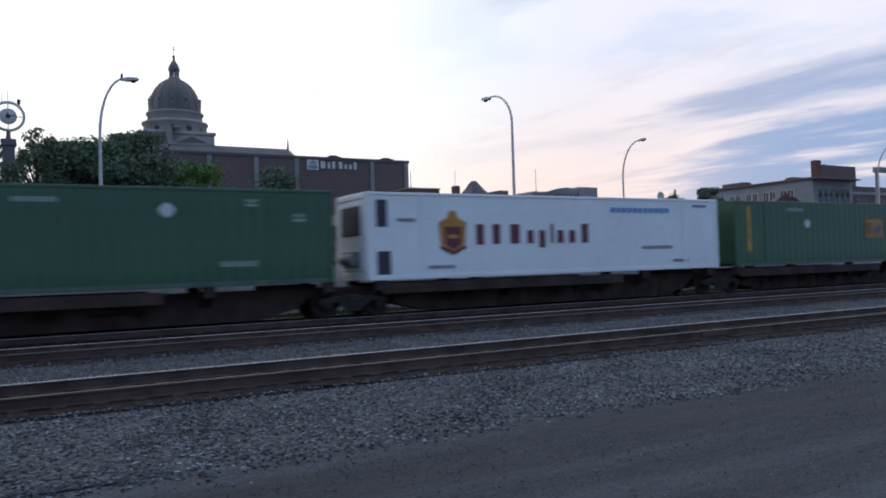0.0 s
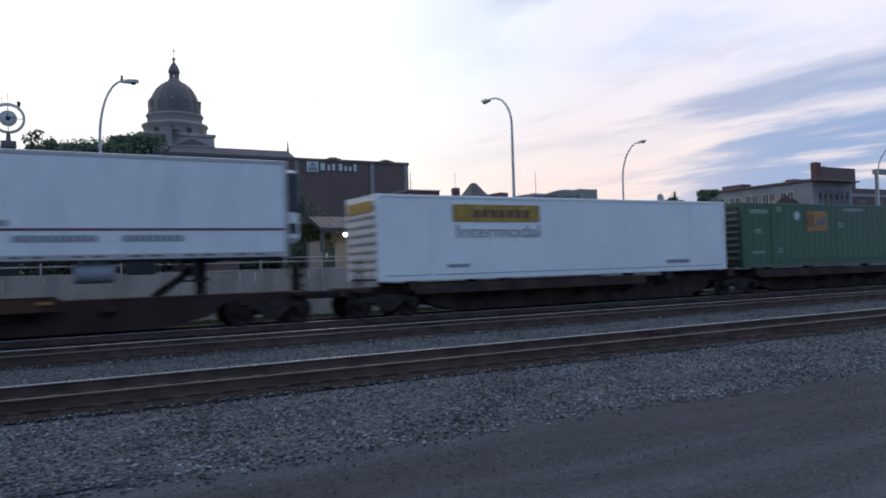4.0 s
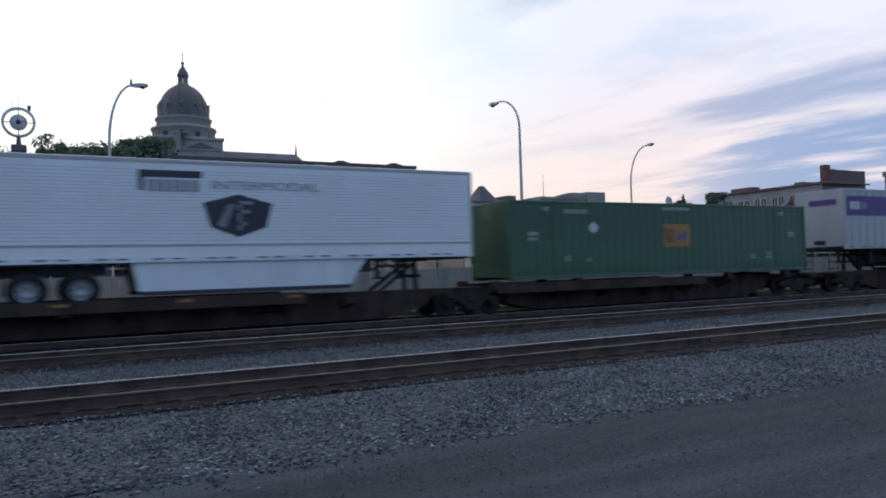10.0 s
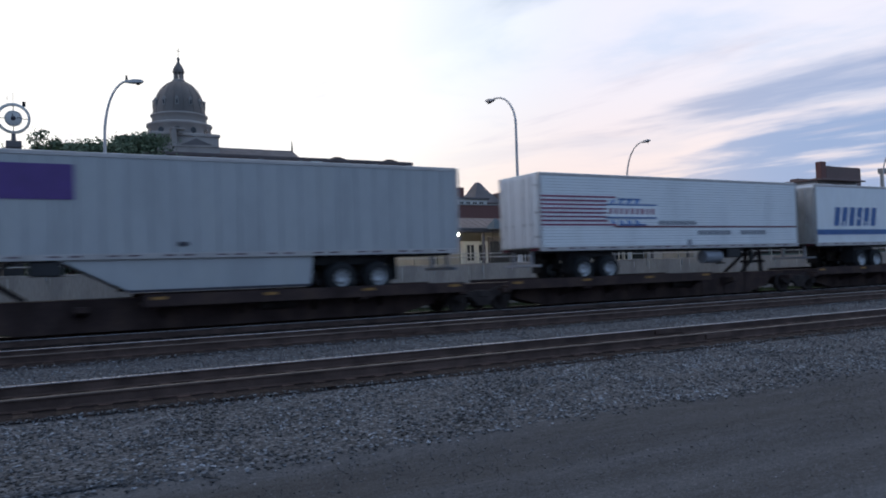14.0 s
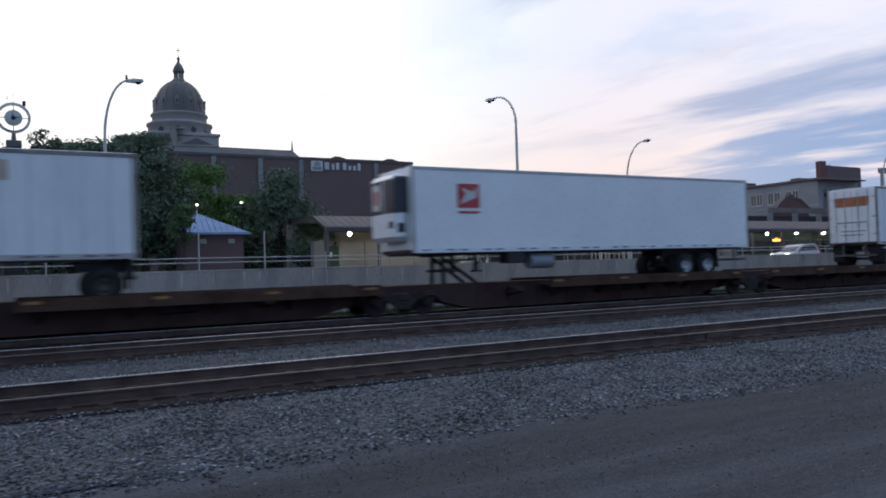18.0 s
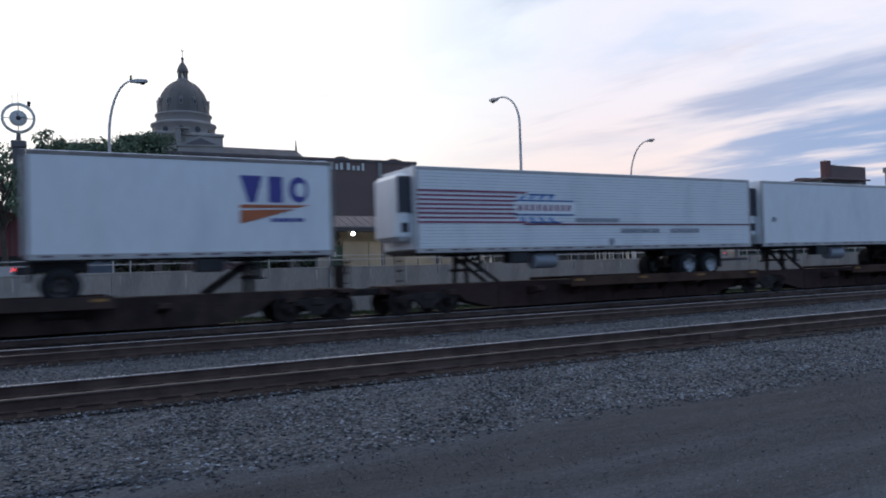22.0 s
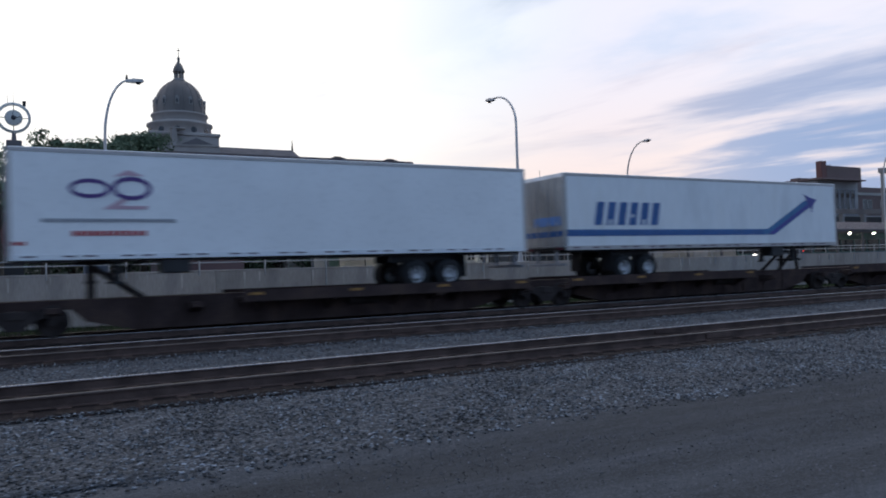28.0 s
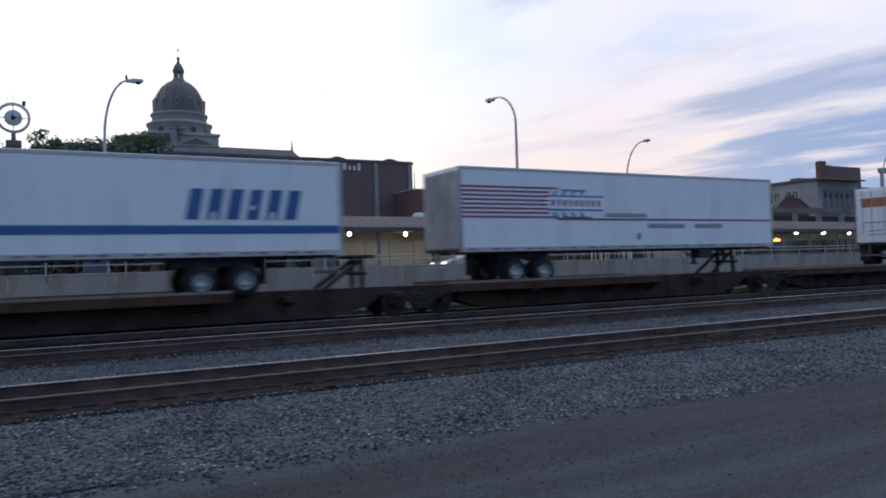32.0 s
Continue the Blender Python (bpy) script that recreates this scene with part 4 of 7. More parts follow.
    if reefer:
        u = part("reefer_unit", Geo().box(nose + d * 0.0, nose + d * 0.52, -1.02, 1.02, Z0 + 0.42, top - 0.22, 0.16), paint, load, "front refrigeration unit")
        for q in (-1, 1):
            part("grille", Geo().box(nose - d * 0.02, nose + d * 0.50, q * 1.035, q * 0.9, Z0 + 1.35, top - 0.32, 0.05), M_INK, u, "black air grille")
        lo = Geo().box(nose + d * 0.14, nose + d * 0.40, -1.028, -0.95, Z0 + 0.70, Z0 + 1.05, 0.02)
        part("control_panel", lo, M_INK, u)
        part("fuel_tank", Geo().cyl((lx - d * 3.2, -0.95, Z0 - 0.36), (lx - d * 2.2, -0.95, Z0 - 0.36), 0.28, n=14), M_GREYV, load)
    else:
        ho = Geo().box(nose - d * 0.01, nose + d * 0.04, -0.30, 0.30, Z0 + 0.25, Z0 + 0.45, 0.01)
        for k in range(3):
            ho.cyl((nose + d * 0.02, -0.12 + 0.12 * k, Z0 + 0.35), (nose + d * 0.07, -0.12 + 0.12 * k, Z0 + 0.35), 0.035, n=8)
        part("hose_box", ho, M_DARK, load)


def skirt(load, x0, x1, cut0, cut1, paint=None, edge=0.22):
    """A side skirt whose ends are cut on a slope."""
    p = paint or M_GREYW
    for s in (-1, 1):
        sk = part("side_skirt", Geo().prism([(x0 + cut0, 0.12 + edge), (x1 - cut1, 0.12 + edge), (x1, Z0), (x0, Z0)], "y", s * 1.20, s * 1.23), p, load, "pale aerodynamic side skirt")
        part("skirt_edge", Geo().box(x0 + cut0, x1 - cut1, s * 1.205, s * 1.225, 0.12, 0.12 + edge), M_INK, sk)


def trailer(x_left, x_right, nose_right, label, paint=M_WHITE, ribs=0, reefer=False, pup=False, roofline=M_SILVER, axle=2.2, dark=False, rear=None, tall=0.0):
    load = thing("semi_trailer" if not pup else "short_trailer", (x_left, Y_TRAIN, Z_DECK), label, "trailer", "trailers on the train")
    trailer_body(load, x_right - x_left, nose_right, paint, ribs, reefer, pup, roofline, axle, dark, rear or paint, Z1 + tall)
    MOVERS.append((load, x_left))
    return load


# container: body over pads 0.15 m above the deck
C0, C1 = 0.0, 2.90


def container(x_left, x_right, label, paint, ribs=True, reefer_left=False, louvre_left=False):
    n = x_right - x_left
    load = thing("intermodal_container", (x_left, Y_TRAIN, Z_DECK + 0.15), label, "container", "containers on the train")
    part("body", Geo().box(0.03, n - 0.03, -1.275, 1.275, C0 + 0.10, C1 - 0.03, 0.02), paint, load)
    part("roof", Geo().box(0.02, n - 0.02, -1.28, 1.28, C1 - 0.05, C1, 0.015), paint, load)
    for s in (-1, 1):
        part("bottom_rail", Geo().box(0.1, n - 0.1, s * 1.302, s * 1.25, C0, C0 + 0.14, 0.008), M_DULL if paint is M_GREEN else paint, load)
        part("top_rail", Geo().box(0.1, n - 0.1, s * 1.300, s * 1.26, C1 - 0.10, C1 - 0.01, 0.008), paint, load)
    post = shared(f"post_{paint.name}", lambda: Geo().box(-0.09, 0.09, -1.306, -1.20, C0 + 0.12, C1 - 0.10, 0.01), paint)
    cast = shared(f"casting_{paint.name}", lambda: Geo().box(-0.09, 0.09, -1.308, -1.14, -0.06, 0.06, 0.015), paint)
    for x in (0.0, 1.95, n - 2.13, n - 0.18):
        for turn in (0, math.pi):
            pst = part("stacking_post" if x in (1.95, n - 2.13) else "corner_post", post, None, load, at=(x + 0.09, 0, 0))
            pst.rotation_euler = (0, 0, turn)
            for z in (C0 + 0.06, C1 - 0.052):
                part("corner_casting", cast, None, pst, at=(0, 0, z))
    if ribs:
        me = Geo().prism([(-0.15, -1.274), (-0.09, -1.288), (0.09, -1.288), (0.15, -1.274)], "z", C0 + 0.15, C1 - 0.11)
        me = me.mesh("side_corrugation", paint)
        m = int(n / 0.42)
        for k in range(1, m):
            x = n * k / m
            if min(abs(x - q) for q in (0.09, 2.04, n - 2.04, n - 0.09)) > 0.24:
                for turn in (0, math.pi):
                    part("side_corrugation", me, None, load, at=(x, 0, 0)).rotation_euler = (0, 0, turn)
    if reefer_left:
        fr = part("end_frame", Geo().box(-0.02, 0.10, -1.28, -1.10, 0, C1, 0.02).box(-0.02, 0.10, 1.10, 1.28, 0, C1, 0.02).box(-0.02, 0.10, -1.28, 1.28, C1 - 0.2, C1, 0.02).box(-0.02, 0.10, -1.28, 1.28, 0, 0.25, 0.02), paint, load)
        part("reefer_unit", Geo().box(-0.01, 0.06, -1.1, 1.1, 0.3, 2.6, 0.02), paint, fr)
        part("grille", Geo().box(-0.05, 0.02, -0.8, 0.8, 1.5, 2.5, 0.05).box(0.35, 0.75, -1.300, -1.27, 1.75, 2.65, 0.05).box(0.35, 0.85, -1.298, -1.27, 0.18, 0.95, 0.04), M_INK, fr, "black air grille")
        part("compressor", Geo().cyl((-0.10, -0.45, 0.70), (-0.10, 0.45, 0.70), 0.20, n=14).box(-0.06, 0.02, -0.75, 0.75, 0.42, 0.98, 0.02), M_GREYV, fr)
    elif louvre_left:
        part("end_panel", Geo().box(-0.01, 0.05, -1.08, 1.08, 0.2, C1 - 0.15, 0.01), M_INK if paint is M_GREEN else paint, load)
        for k in range(8):
            lv = Geo().prism([(0.04, 0.35 + 0.29 * k), (-0.05, 0.38 + 0.29 * k), (-0.05, 0.44 + 0.29 * k), (0.04, 0.56 + 0.29 * k)], "y", -1.1, 1.1)
            part("end_rib", lv, M_DULL if paint is M_GREEN else M_CREAM, load, "horizontal rib of the end wall")
    for s in (-1, 1):
        dr = part("door", Geo().box(n - 0.04, n + 0.01, s * 0.02, s * 1.16, 0.14, C1 - 0.12, 0.01), paint, load)
        for y in (0.4, 0.9):
            part("lock_rod", Geo().tube([(n + 0.03, s * y, 0.08), (n + 0.03, s * y, C1 - 0.1)], 0.017, 6), M_GALV, dr)
    MOVERS.append((load, x_left))
    return load


CARS = [  # trucks from the front to the rear of each articulated car, and its paint
    ([43.9, 26.7, 9.5, -7.7, -25.1, -42.35], M_CAR0),
    ([-46.25, -63.35, -80.45, -97.55], M_CAR1),
    ([-101.45, -118.9, -136.3, -153.7, -171.1, -188.55], M_CAR0),
    ([-192.4, -209.6, -226.8, -244.0, -261.1, -278.3], M_CAR1),
    ([-282.2, -299.4, -316.6, -333.9, -351.1, -368.3], M_CAR0),
    ([-372.2, -389.9, -407.9, -425.6], M_CAR2),
]
LOADS = ["c", "c", "c", "c", "c", "tr", "tl", "tl", "c", "tr", "tr", "tr", "tl", "tr", "tl", "tl", "tl", "tl", "tr", "tr", "tr", "tr", "tl", "tr", "tr", "tr"]


def build_railcars():
    k = 0
    for trucks, paint in CARS:
        for i in range(len(trucks) - 1):
            code = LOADS[k]
            what = "a container" if code == "c" else "a trailer"
            spine_railcar(trucks[i + 1], trucks[i], paint, "container" if code == "c" else "trailer", code != "tl",
                          i == len(trucks) - 2, i == 0, f"{'rusty brown' if paint is M_CAR1 else 'worn yellow' if paint is M_CAR2 else 'dark brown'} spine car platform carrying {what}")
            k += 1


build_railcars()

# -- markings --
M_DPLATE = mat("faded_rust_orange_vinyl", (0.37, 0.135, 0.06), 0.5, var=0.25, scale=2.5)
M_GPLATE = mat("dull_amber_vinyl", (0.42, 0.20, 0.045), 0.5, var=0.25, scale=2.5)
M_PLATE = mat("dark_amber_vinyl", (0.30, 0.125, 0.04), 0.5, var=0.15)
CY = -1.299      # plane of markings on containers


def letters_text(load, name, word, x, z, height, width, material, y=-1.312):
    """A readable word in the built-in font, as a thin mesh on the near side."""
    cu = bpy.data.curves.new(name, "FONT")
    cu.body, cu.size, cu.extrude = word, height * 1.4, 0.003
    tmp = bpy.data.objects.new(name, cu)
    scene.collection.objects.link(tmp)
    bpy.context.view_layer.update()
    me = bpy.data.meshes.new_from_object(tmp.evaluated_get(bpy.context.evaluated_depsgraph_get()))
    bpy.data.objects.remove(tmp)
    xs = [v.co.x for v in me.vertices]
    k = width / (max(xs) - min(xs))
    me.transform(pose(x, y, z, 90, 0, 0) @ Matrix.Diagonal((k, 1, 1, 1)))
    me.materials.clear()
    me.materials.append(material)
    return part(name, me, None, load)


def stripes_mark(load, x1, dz, k=1.0):
    """Red stripes, a framed name and a long line, as on the striped white trailers."""
    for i in range(8):
        z = 2.26 + dz + i * 0.153
        e = x1 if i not in (0, 7) else x1 + 0.45
        decal(load, "stripe", rect(0.06, e, z, z + 0.068), M_STRIPE)
    b0, b1 = x1 - 0.1, x1 + 2.6
    decal(load, "name_frame", rect(b0, b1, 2.54 + dz, 2.60 + dz), M_BLUE)
    decal(load, "name_frame", rect(b0, b1, 3.05 + dz, 3.11 + dz), M_BLUE)
    decal(load, "name_plate", rect(b0 - 0.05, b1 + 0.08, 2.60 + dz, 3.05 + dz), M_WHITE2)
    blocks(load, "name_mark", b0 + 0.18, b1 - 0.05, 2.71 + dz, 2.94 + dz, 9, M_STRIPE, 0.03, 0.5, y=-1.3235)
    decal(load, "accent_bar", rect(x1 + 0.55, x1 + 1.75, 3.27 + dz, 3.33 + dz), M_BLUE)
    decal(load, "accent_bar", rect(x1 + 0.55, x1 + 2.0, 2.26 + dz, 2.32 + dz), M_BLUE)
    for i in range(4):
        a = x1 + 0.15 + i * 0.42
        decal(load, "accent_slash", rect(a, a + 0.14, 3.13 + dz, 3.27 + dz, 0.12), M_BLUE2)
        decal(load, "accent_slash", rect(a + 0.1, a + 0.26, 2.32 + dz, 2.47 + dz, -0.12), M_BLUE2)
    n = load_length(load)
    decal(load, "long_line", rect(x1 + 0.3, n - 0.1, 2.185 + dz, 2.25 + dz), M_MAROON, -1.3155)
    blocks(load, "small_writing", x1 + 2.7, x1 + 4.85, 2.30 + dz, 2.46 + dz, 13, M_GREYV)
    blocks(load, "small_writing", x1 + 4.9, x1 + 6.95, 1.88 + dz, 2.06 + dz, 12, M_GREYV)
    blocks(load, "small_writing", x1 + 7.55, x1 + 9.2, 1.88 + dz, 2.06 + dz, 9, M_GREYV)
    decal(load, "round_seal", [(x1 + 4.4 + 0.13 * math.cos(a * 0.5236), 1.55 + dz + 0.16 * math.sin(a * 0.5236)) for a in range(12)], M_GREYV)


def groove_shade_lines(load, n):
    """Thin grey lines on the side sheets: the shade of shallow horizontal flutes, put in as colour."""
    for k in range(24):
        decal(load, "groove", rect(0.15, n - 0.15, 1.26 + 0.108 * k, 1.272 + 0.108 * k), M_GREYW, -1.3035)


LENGTH = {}


def load_length(load):
    return LENGTH[load.name]


def sloped_mark(load, word_x, stripe_to, ramp=True, dz=0.0):
    """Slanted blue name, a long blue band that climbs to an arrow head, as on two white trailers."""
    w = 3.5 / 6
    for k in range(6):
        a = word_x + k * w
        lb = decal(load, "name_block", rect(a, a + w * 0.66, 2.0 + dz, 2.9 + dz, 0.18), M_BLUE)
        if k in (1, 3, 4):
            decal(load, "block_gap", rect(a + w * 0.24, a + w * 0.45, 2.0 + dz if k != 3 else 2.30 + dz, 2.22 + dz if k != 3 else 2.42 + dz, 0.03), M_WHITE, -1.3235)
    decal(load, "blue_band", rect(0.06, stripe_to, 1.58 + dz, 1.79 + dz), M_BLUE)
    decal(load, "band_edge", rect(0.06, stripe_to, 1.79 + dz, 1.83 + dz), M_TEALB)
    if ramp:
        x = stripe_to
        decal(load, "climbing_band", [(x, 1.58 + dz), (x + 0.75, 1.58 + dz), (x + 3.35, 2.86 + dz), (x + 3.0, 3.18 + dz), (x + 0.3, 1.84 + dz), (x, 1.83 + dz)], M_TEALB)
        decal(load, "climbing_shade", [(x + 0.3, 1.60 + dz), (x + 0.70, 1.60 + dz), (x + 3.30, 2.87 + dz), (x + 3.15, 2.99 + dz)], M_INDIGO, -1.3235)
        decal(load, "arrow_head", [(x + 2.80, 3.46 + dz), (x + 3.12, 3.22 + dz), (x + 3.02, 3.10 + dz), (x + 3.32, 2.86 + dz), (x + 3.42, 2.60 + dz), (x + 3.56, 2.98 + dz), (x + 3.80, 3.20 + dz), (x + 3.36, 3.28 + dz)], M_INDIGO, -1.3295)


def green_marks(load, logo, disc, tags):
    decal(load, "name_plate", rect(*logo), M_GPLATE, CY)
    x0, x1, z0, z1 = logo
    w, h = x1 - x0, z1 - z0
    decal(load, "plate_mark", rect(x0 + 0.08 * w, x0 + 0.19 * w, z0 + 0.2 * h, z0 + 0.8 * h), M_BROWN, CY - 0.006)
    decal(load, "plate_mark", rect(x0 + 0.25 * w, x0 + 0.36 * w, z0 + 0.2 * h, z0 + 0.8 * h), M_BROWN, CY - 0.006)
    decal(load, "plate_mark", [(x0 + 0.44 * w, z0 + 0.2 * h), (x0 + 0.52 * w, z0 + 0.62 * h), (x0 + 0.66 * w, z0 + 0.45 * h), (x0 + 0.80 * w, z0 + 0.72 * h), (x0 + 0.93 * w, z0 + 0.62 * h), (x0 + 0.80 * w, z0 + 0.22 * h), (x0 + 0.62 * w, z0 + 0.36 * h)], M_PLUM, CY - 0.006)
    if disc:
        decal(load, "white_disc", [(disc[0] + 0.23 * math.cos(a * 0.7854) * (1 if a % 2 == 0 else 0.86), disc[1] + 0.225 * math.sin(a * 0.7854) * (1 if a % 2 == 0 else 0.86)) for a in range(8)], M_TAG, CY)
    for x0, x1, z0, z1 in tags:
        if x1 - x0 > 0.6:
            blocks(load, "tag_bar", x0, x1, z0, z1, max(5, int((x1 - x0) * 8)), M_TAGD, 0, 0.2, CY)
        else:
            blocks(load, "tag_bar", x0, x1, z0, z0 + (z1 - z0) * 0.4, 3, M_TAGD, 0, 0.15, CY)
            blocks(load, "tag_bar", x0, x1, z0 + (z1 - z0) * 0.55, z1, 3, M_TAGD, 0, 0.15, CY)


def plate_mark(load, x0, dz=0.0):
    """The tapered amber name plate of the short trailers, with a red tint at its ends."""
    z0, z1 = 2.74 + dz, 3.55 + dz
    decal(load, "name_plate", [(x0 + 0.10, z0), (x0 + 1.6, z0 - 0.04), (x0 + 3.1, z0), (x0 + 3.2, z1), (x0, z1)], M_AMBER)
    decal(load, "plate_end", [(x0 + 0.10, z0), (x0 + 0.32, z0 - 0.005), (x0 + 0.25, z1), (x0, z1)], M_ORANGE, -1.3235)
    decal(load, "plate_end", [(x0 + 2.9, z0), (x0 + 3.1, z0), (x0 + 3.2, z1), (x0 + 2.95, z1)], M_ORANGE, -1.3235)
    for k in range(6):
        a = x0 + 0.42 + k * 0.415
        decal(load, "name_block", rect(a, a + (0.20, 0.26, 0.16, 0.16, 0.28, 0.30)[k], z0 + 0.18, z0 + 0.62), M_PLATE, -1.3235)
    # on the rear doors
    r = Geo().prism([(-0.90, z0 + 0.30), (0.90, z0 + 0.30), (0.95, z1 - 0.02), (-0.95, z1 - 0.02)], "x", -0.052, -0.045)
    part("door_plate", r, M_DPLATE, load)
    part("door_writing", Geo().box(-0.052, -0.045, -0.8, 0.8, 2.18 + dz, 2.25 + dz), M_GREYV, load)
    part("door_writing", Geo().box(-0.052, -0.045, -0.7, 0.6, 1.75 + dz, 1.80 + dz), M_GREYV, load)
    part("door_writing", Geo().box(-0.052, -0.045, -0.6, 0.6, 1.55 + dz, 1.60 + dz), M_GREYV, load)


def purple_mark(load, x0):
    decal(load, "name_panel", rect(x0, x0 + 3.65, 2.68, 3.63), M_PURPLE)
    blocks(load, "name_mark", x0 + 0.25, x0 + 1.05, 2.98, 3.36, 3, M_TAG, 0, 0.15, -1.3235)
    blocks(load, "name_mark", x0 + 1.10, x0 + 1.60, 2.98, 3.32, 2, M_GREYV, 0, 0.2, -1.3235)
    part("end_panel", Geo().box(-0.022, -0.013, -0.95, 0.5, 3.22, 3.50), M_PURPLE, load)
    decal(load, "small_sign", rect(7.55, 7.85, 1.40, 1.52), M_INK)


def named(k, load, n):
    LENGTH[load.name] = n
    T[k] = load
    return load


T = {}
W0 = named(0, container(27.4, 43.8, "dark green ribbed intermodal container with white tags", M_GREEN), 16.4)
green_marks(W0, (9.5, 11.0, 1.2, 2.1), (5.0, 1.88), [(3.5, 4.7, 2.45, 2.6), (14.6, 15.0, 2.46, 2.6), (13.7, 14.0, 0.6, 0.85)])
decal(W0, "yellow_post_paint", rect(0.77, 1.05, 0.65, 2.65), M_YEL, CY)
W1 = named(1, container(9.9, 26.3, "white refrigerated container with a crest and maroon writing", M_WHITE2, ribs=False, reefer_left=True), 16.4)
decal(W1, "crest", [(2.75, 1.15), (2.68, 1.9), (3.0, 2.05), (3.1, 2.30), (3.35, 2.30), (3.45, 2.05), (3.78, 1.9), (3.70, 1.15), (3.22, 0.82)], M_AMBER, CY)
decal(W1, "crest_shield", [(2.92, 1.15), (2.88, 1.75), (3.56, 1.75), (3.52, 1.15), (3.22, 0.95)], M_MAROON, CY - 0.006)
decal(W1, "crest_band", rect(3.02, 3.42, 1.35, 1.48), M_AMBER, CY - 0.012)
decal(W1, "crest_foot", [(2.72, 1.0), (3.22, 0.78), (3.74, 1.0), (3.74, 1.12), (3.22, 0.90), (2.72, 1.12)], M_MAROON, CY - 0.012)
for k, (a, b, lo, hi) in enumerate(((4.17, 4.66, 1.12, 1.84), (4.86, 5.35, 1.14, 1.84), (5.62, 6.25, 1.14, 1.84), (6.36, 6.78, 1.14, 1.62), (6.90, 7.32, 0.98, 1.62), (7.44, 7.62, 1.14, 1.86), (7.74, 8.18, 1.14, 1.62), (8.30, 8.74, 1.14, 1.62), (8.90, 9.40, 1.14, 1.86))):
    decal(W1, "name_block", rect(a, a + (b - a) * 0.66, lo, hi), M_MAROON, CY)
blocks(W1, "small_writing", 10.4, 13.6, 2.30, 2.50, 11, M_BLUE2, 0, 0.3, CY)
blocks(W1, "small_writing", 12.0, 13.7, 0.85, 0.98, 12, M_GREYV, 0, 0.15, CY)
for a, b, z in ((2.26, 3.3, 0.32), (1.1, 1.8, 1.92), (14.9, 15.75, 2.55), (13.7, 14.6, 0.3)):
    blocks(W1, "small_writing", a, b, z, z + 0.12, 7, M_GREYV, 0, 0.2, CY)
W2 = named(2, container(-7.67, 8.75, "dark green ribbed container with an amber plate", M_GREEN), 16.42)
green_marks(W2, (4.17, 5.80, 1.52, 2.56), (11.42, 2.23), [(0.55, 1.77, 2.42, 2.58), (2.24, 2.61, 2.42, 2.64), (0.85, 1.28, 1.97, 2.16), (7.58, 8.67, 2.42, 2.56), (13.67, 14.04, 2.36, 2.58), (15.11, 15.53, 1.91, 2.15), (2.29, 3.45, 0.60, 0.76), (12.9, 14.0, 0.57, 0.74)])
W3 = named(3, container(-25.2, -8.9, "dark green ribbed container with an amber plate and white disc", M_GREEN, louvre_left=True), 16.3)
green_marks(W3, (4.47, 6.05, 1.63, 2.57), (3.79, 2.33), [(0.55, 1.79, 2.42, 2.60), (2.36, 2.68, 2.52, 2.74), (0.87, 1.27, 1.52, 1.72), (6.88, 7.28, 1.80, 2.03), (7.36, 8.92, 2.60, 2.73), (13.56, 13.95, 2.45, 2.69), (15.08, 15.46, 1.47, 1.74), (13.56, 13.88, 0.59, 0.85), (14.84, 15.63, 0.58, 0.73), (0.63, 1.47, 0.62, 0.74), (2.40, 2.67, 0.64, 0.87)])
W4 = named(4, container(-42.8, -26.3, "white smooth-sided container with a yellow and grey name panel", M_WHITE2, ribs=False, louvre_left=True), 16.5)
decal(W4, "name_panel", rect(2.87, 6.58, 1.99, 2.60), M_YEL, CY)
blocks(W4, "name_mark", 3.7, 6.2, 2.14, 2.42, 7, M_BROWN, 0, 0.25, CY - 0.006)
letters_text(W4, "writing", "Intermodal", 2.95, 1.44, 0.46, 3.55, M_GREYV, y=CY - 0.003)
part("end_stripe", Geo().box(-0.057, -0.050, -1.05, 1.05, 2.35, 2.7), M_YEL, W4)
blocks(W4, "small_writing", 12.96, 14.29, 0.33, 0.48, 9, M_GREYV, 0, 0.2, CY)
blocks(W4, "small_writing", 2.62, 3.52, 0.42, 0.53, 7, M_GREYV, 0, 0.2, CY)
decal(W4, "groove", rect(0.3, 16.2, 0.17, 0.20), M_GREYV, CY)
W5 = named(5, trailer(-61.9, -45.8, True, "white refrigerated trailer with red stripes and a framed name", reefer=True, axle=2.1, rear=M_GRIME), 16.1)
stripes_mark(W5, 3.85, -0.33)
W6 = named(6, trailer(-80.5, -64.3, False, "grey ribbed trailer with a purple name panel and side skirts", M_GREYW, ribs=1, axle=3.0), 16.2)
purple_mark(W6, 0.45)
skirt(W6, 3.7, 11.1, 0.9, 0.15)
W7 = named(7, trailer(-98.1, -82.0, False, "grey ribbed trailer with a purple name panel and pale side skirts", M_GREYW, ribs=1, axle=3.0), 16.1)
purple_mark(W7, 0.25)
skirt(W7, 4.0, 10.9, 0.4, 0.15)
W8 = named(8, container(-117.45, -101.0, "dark green ribbed container with an amber plate low on its side", M_GREEN), 16.45)
green_marks(W8, (7.55, 9.01, 1.13, 2.05), (3.9, 1.9), [(2.50, 3.64, 2.43, 2.58), (7.52, 9.03, 2.62, 2.74), (1.54, 1.81, 2.51, 2.67), (2.51, 2.75, 0.65, 0.85), (3.53, 3.78, 0.61, 0.73), (12.68, 12.97, 0.57, 0.75), (13.70, 14.05, 0.57, 0.85), (14.60, 14.98, 2.46, 2.62), (15.20, 15.59, 1.50, 1.71), (0.85, 1.29, 1.42, 1.74)])
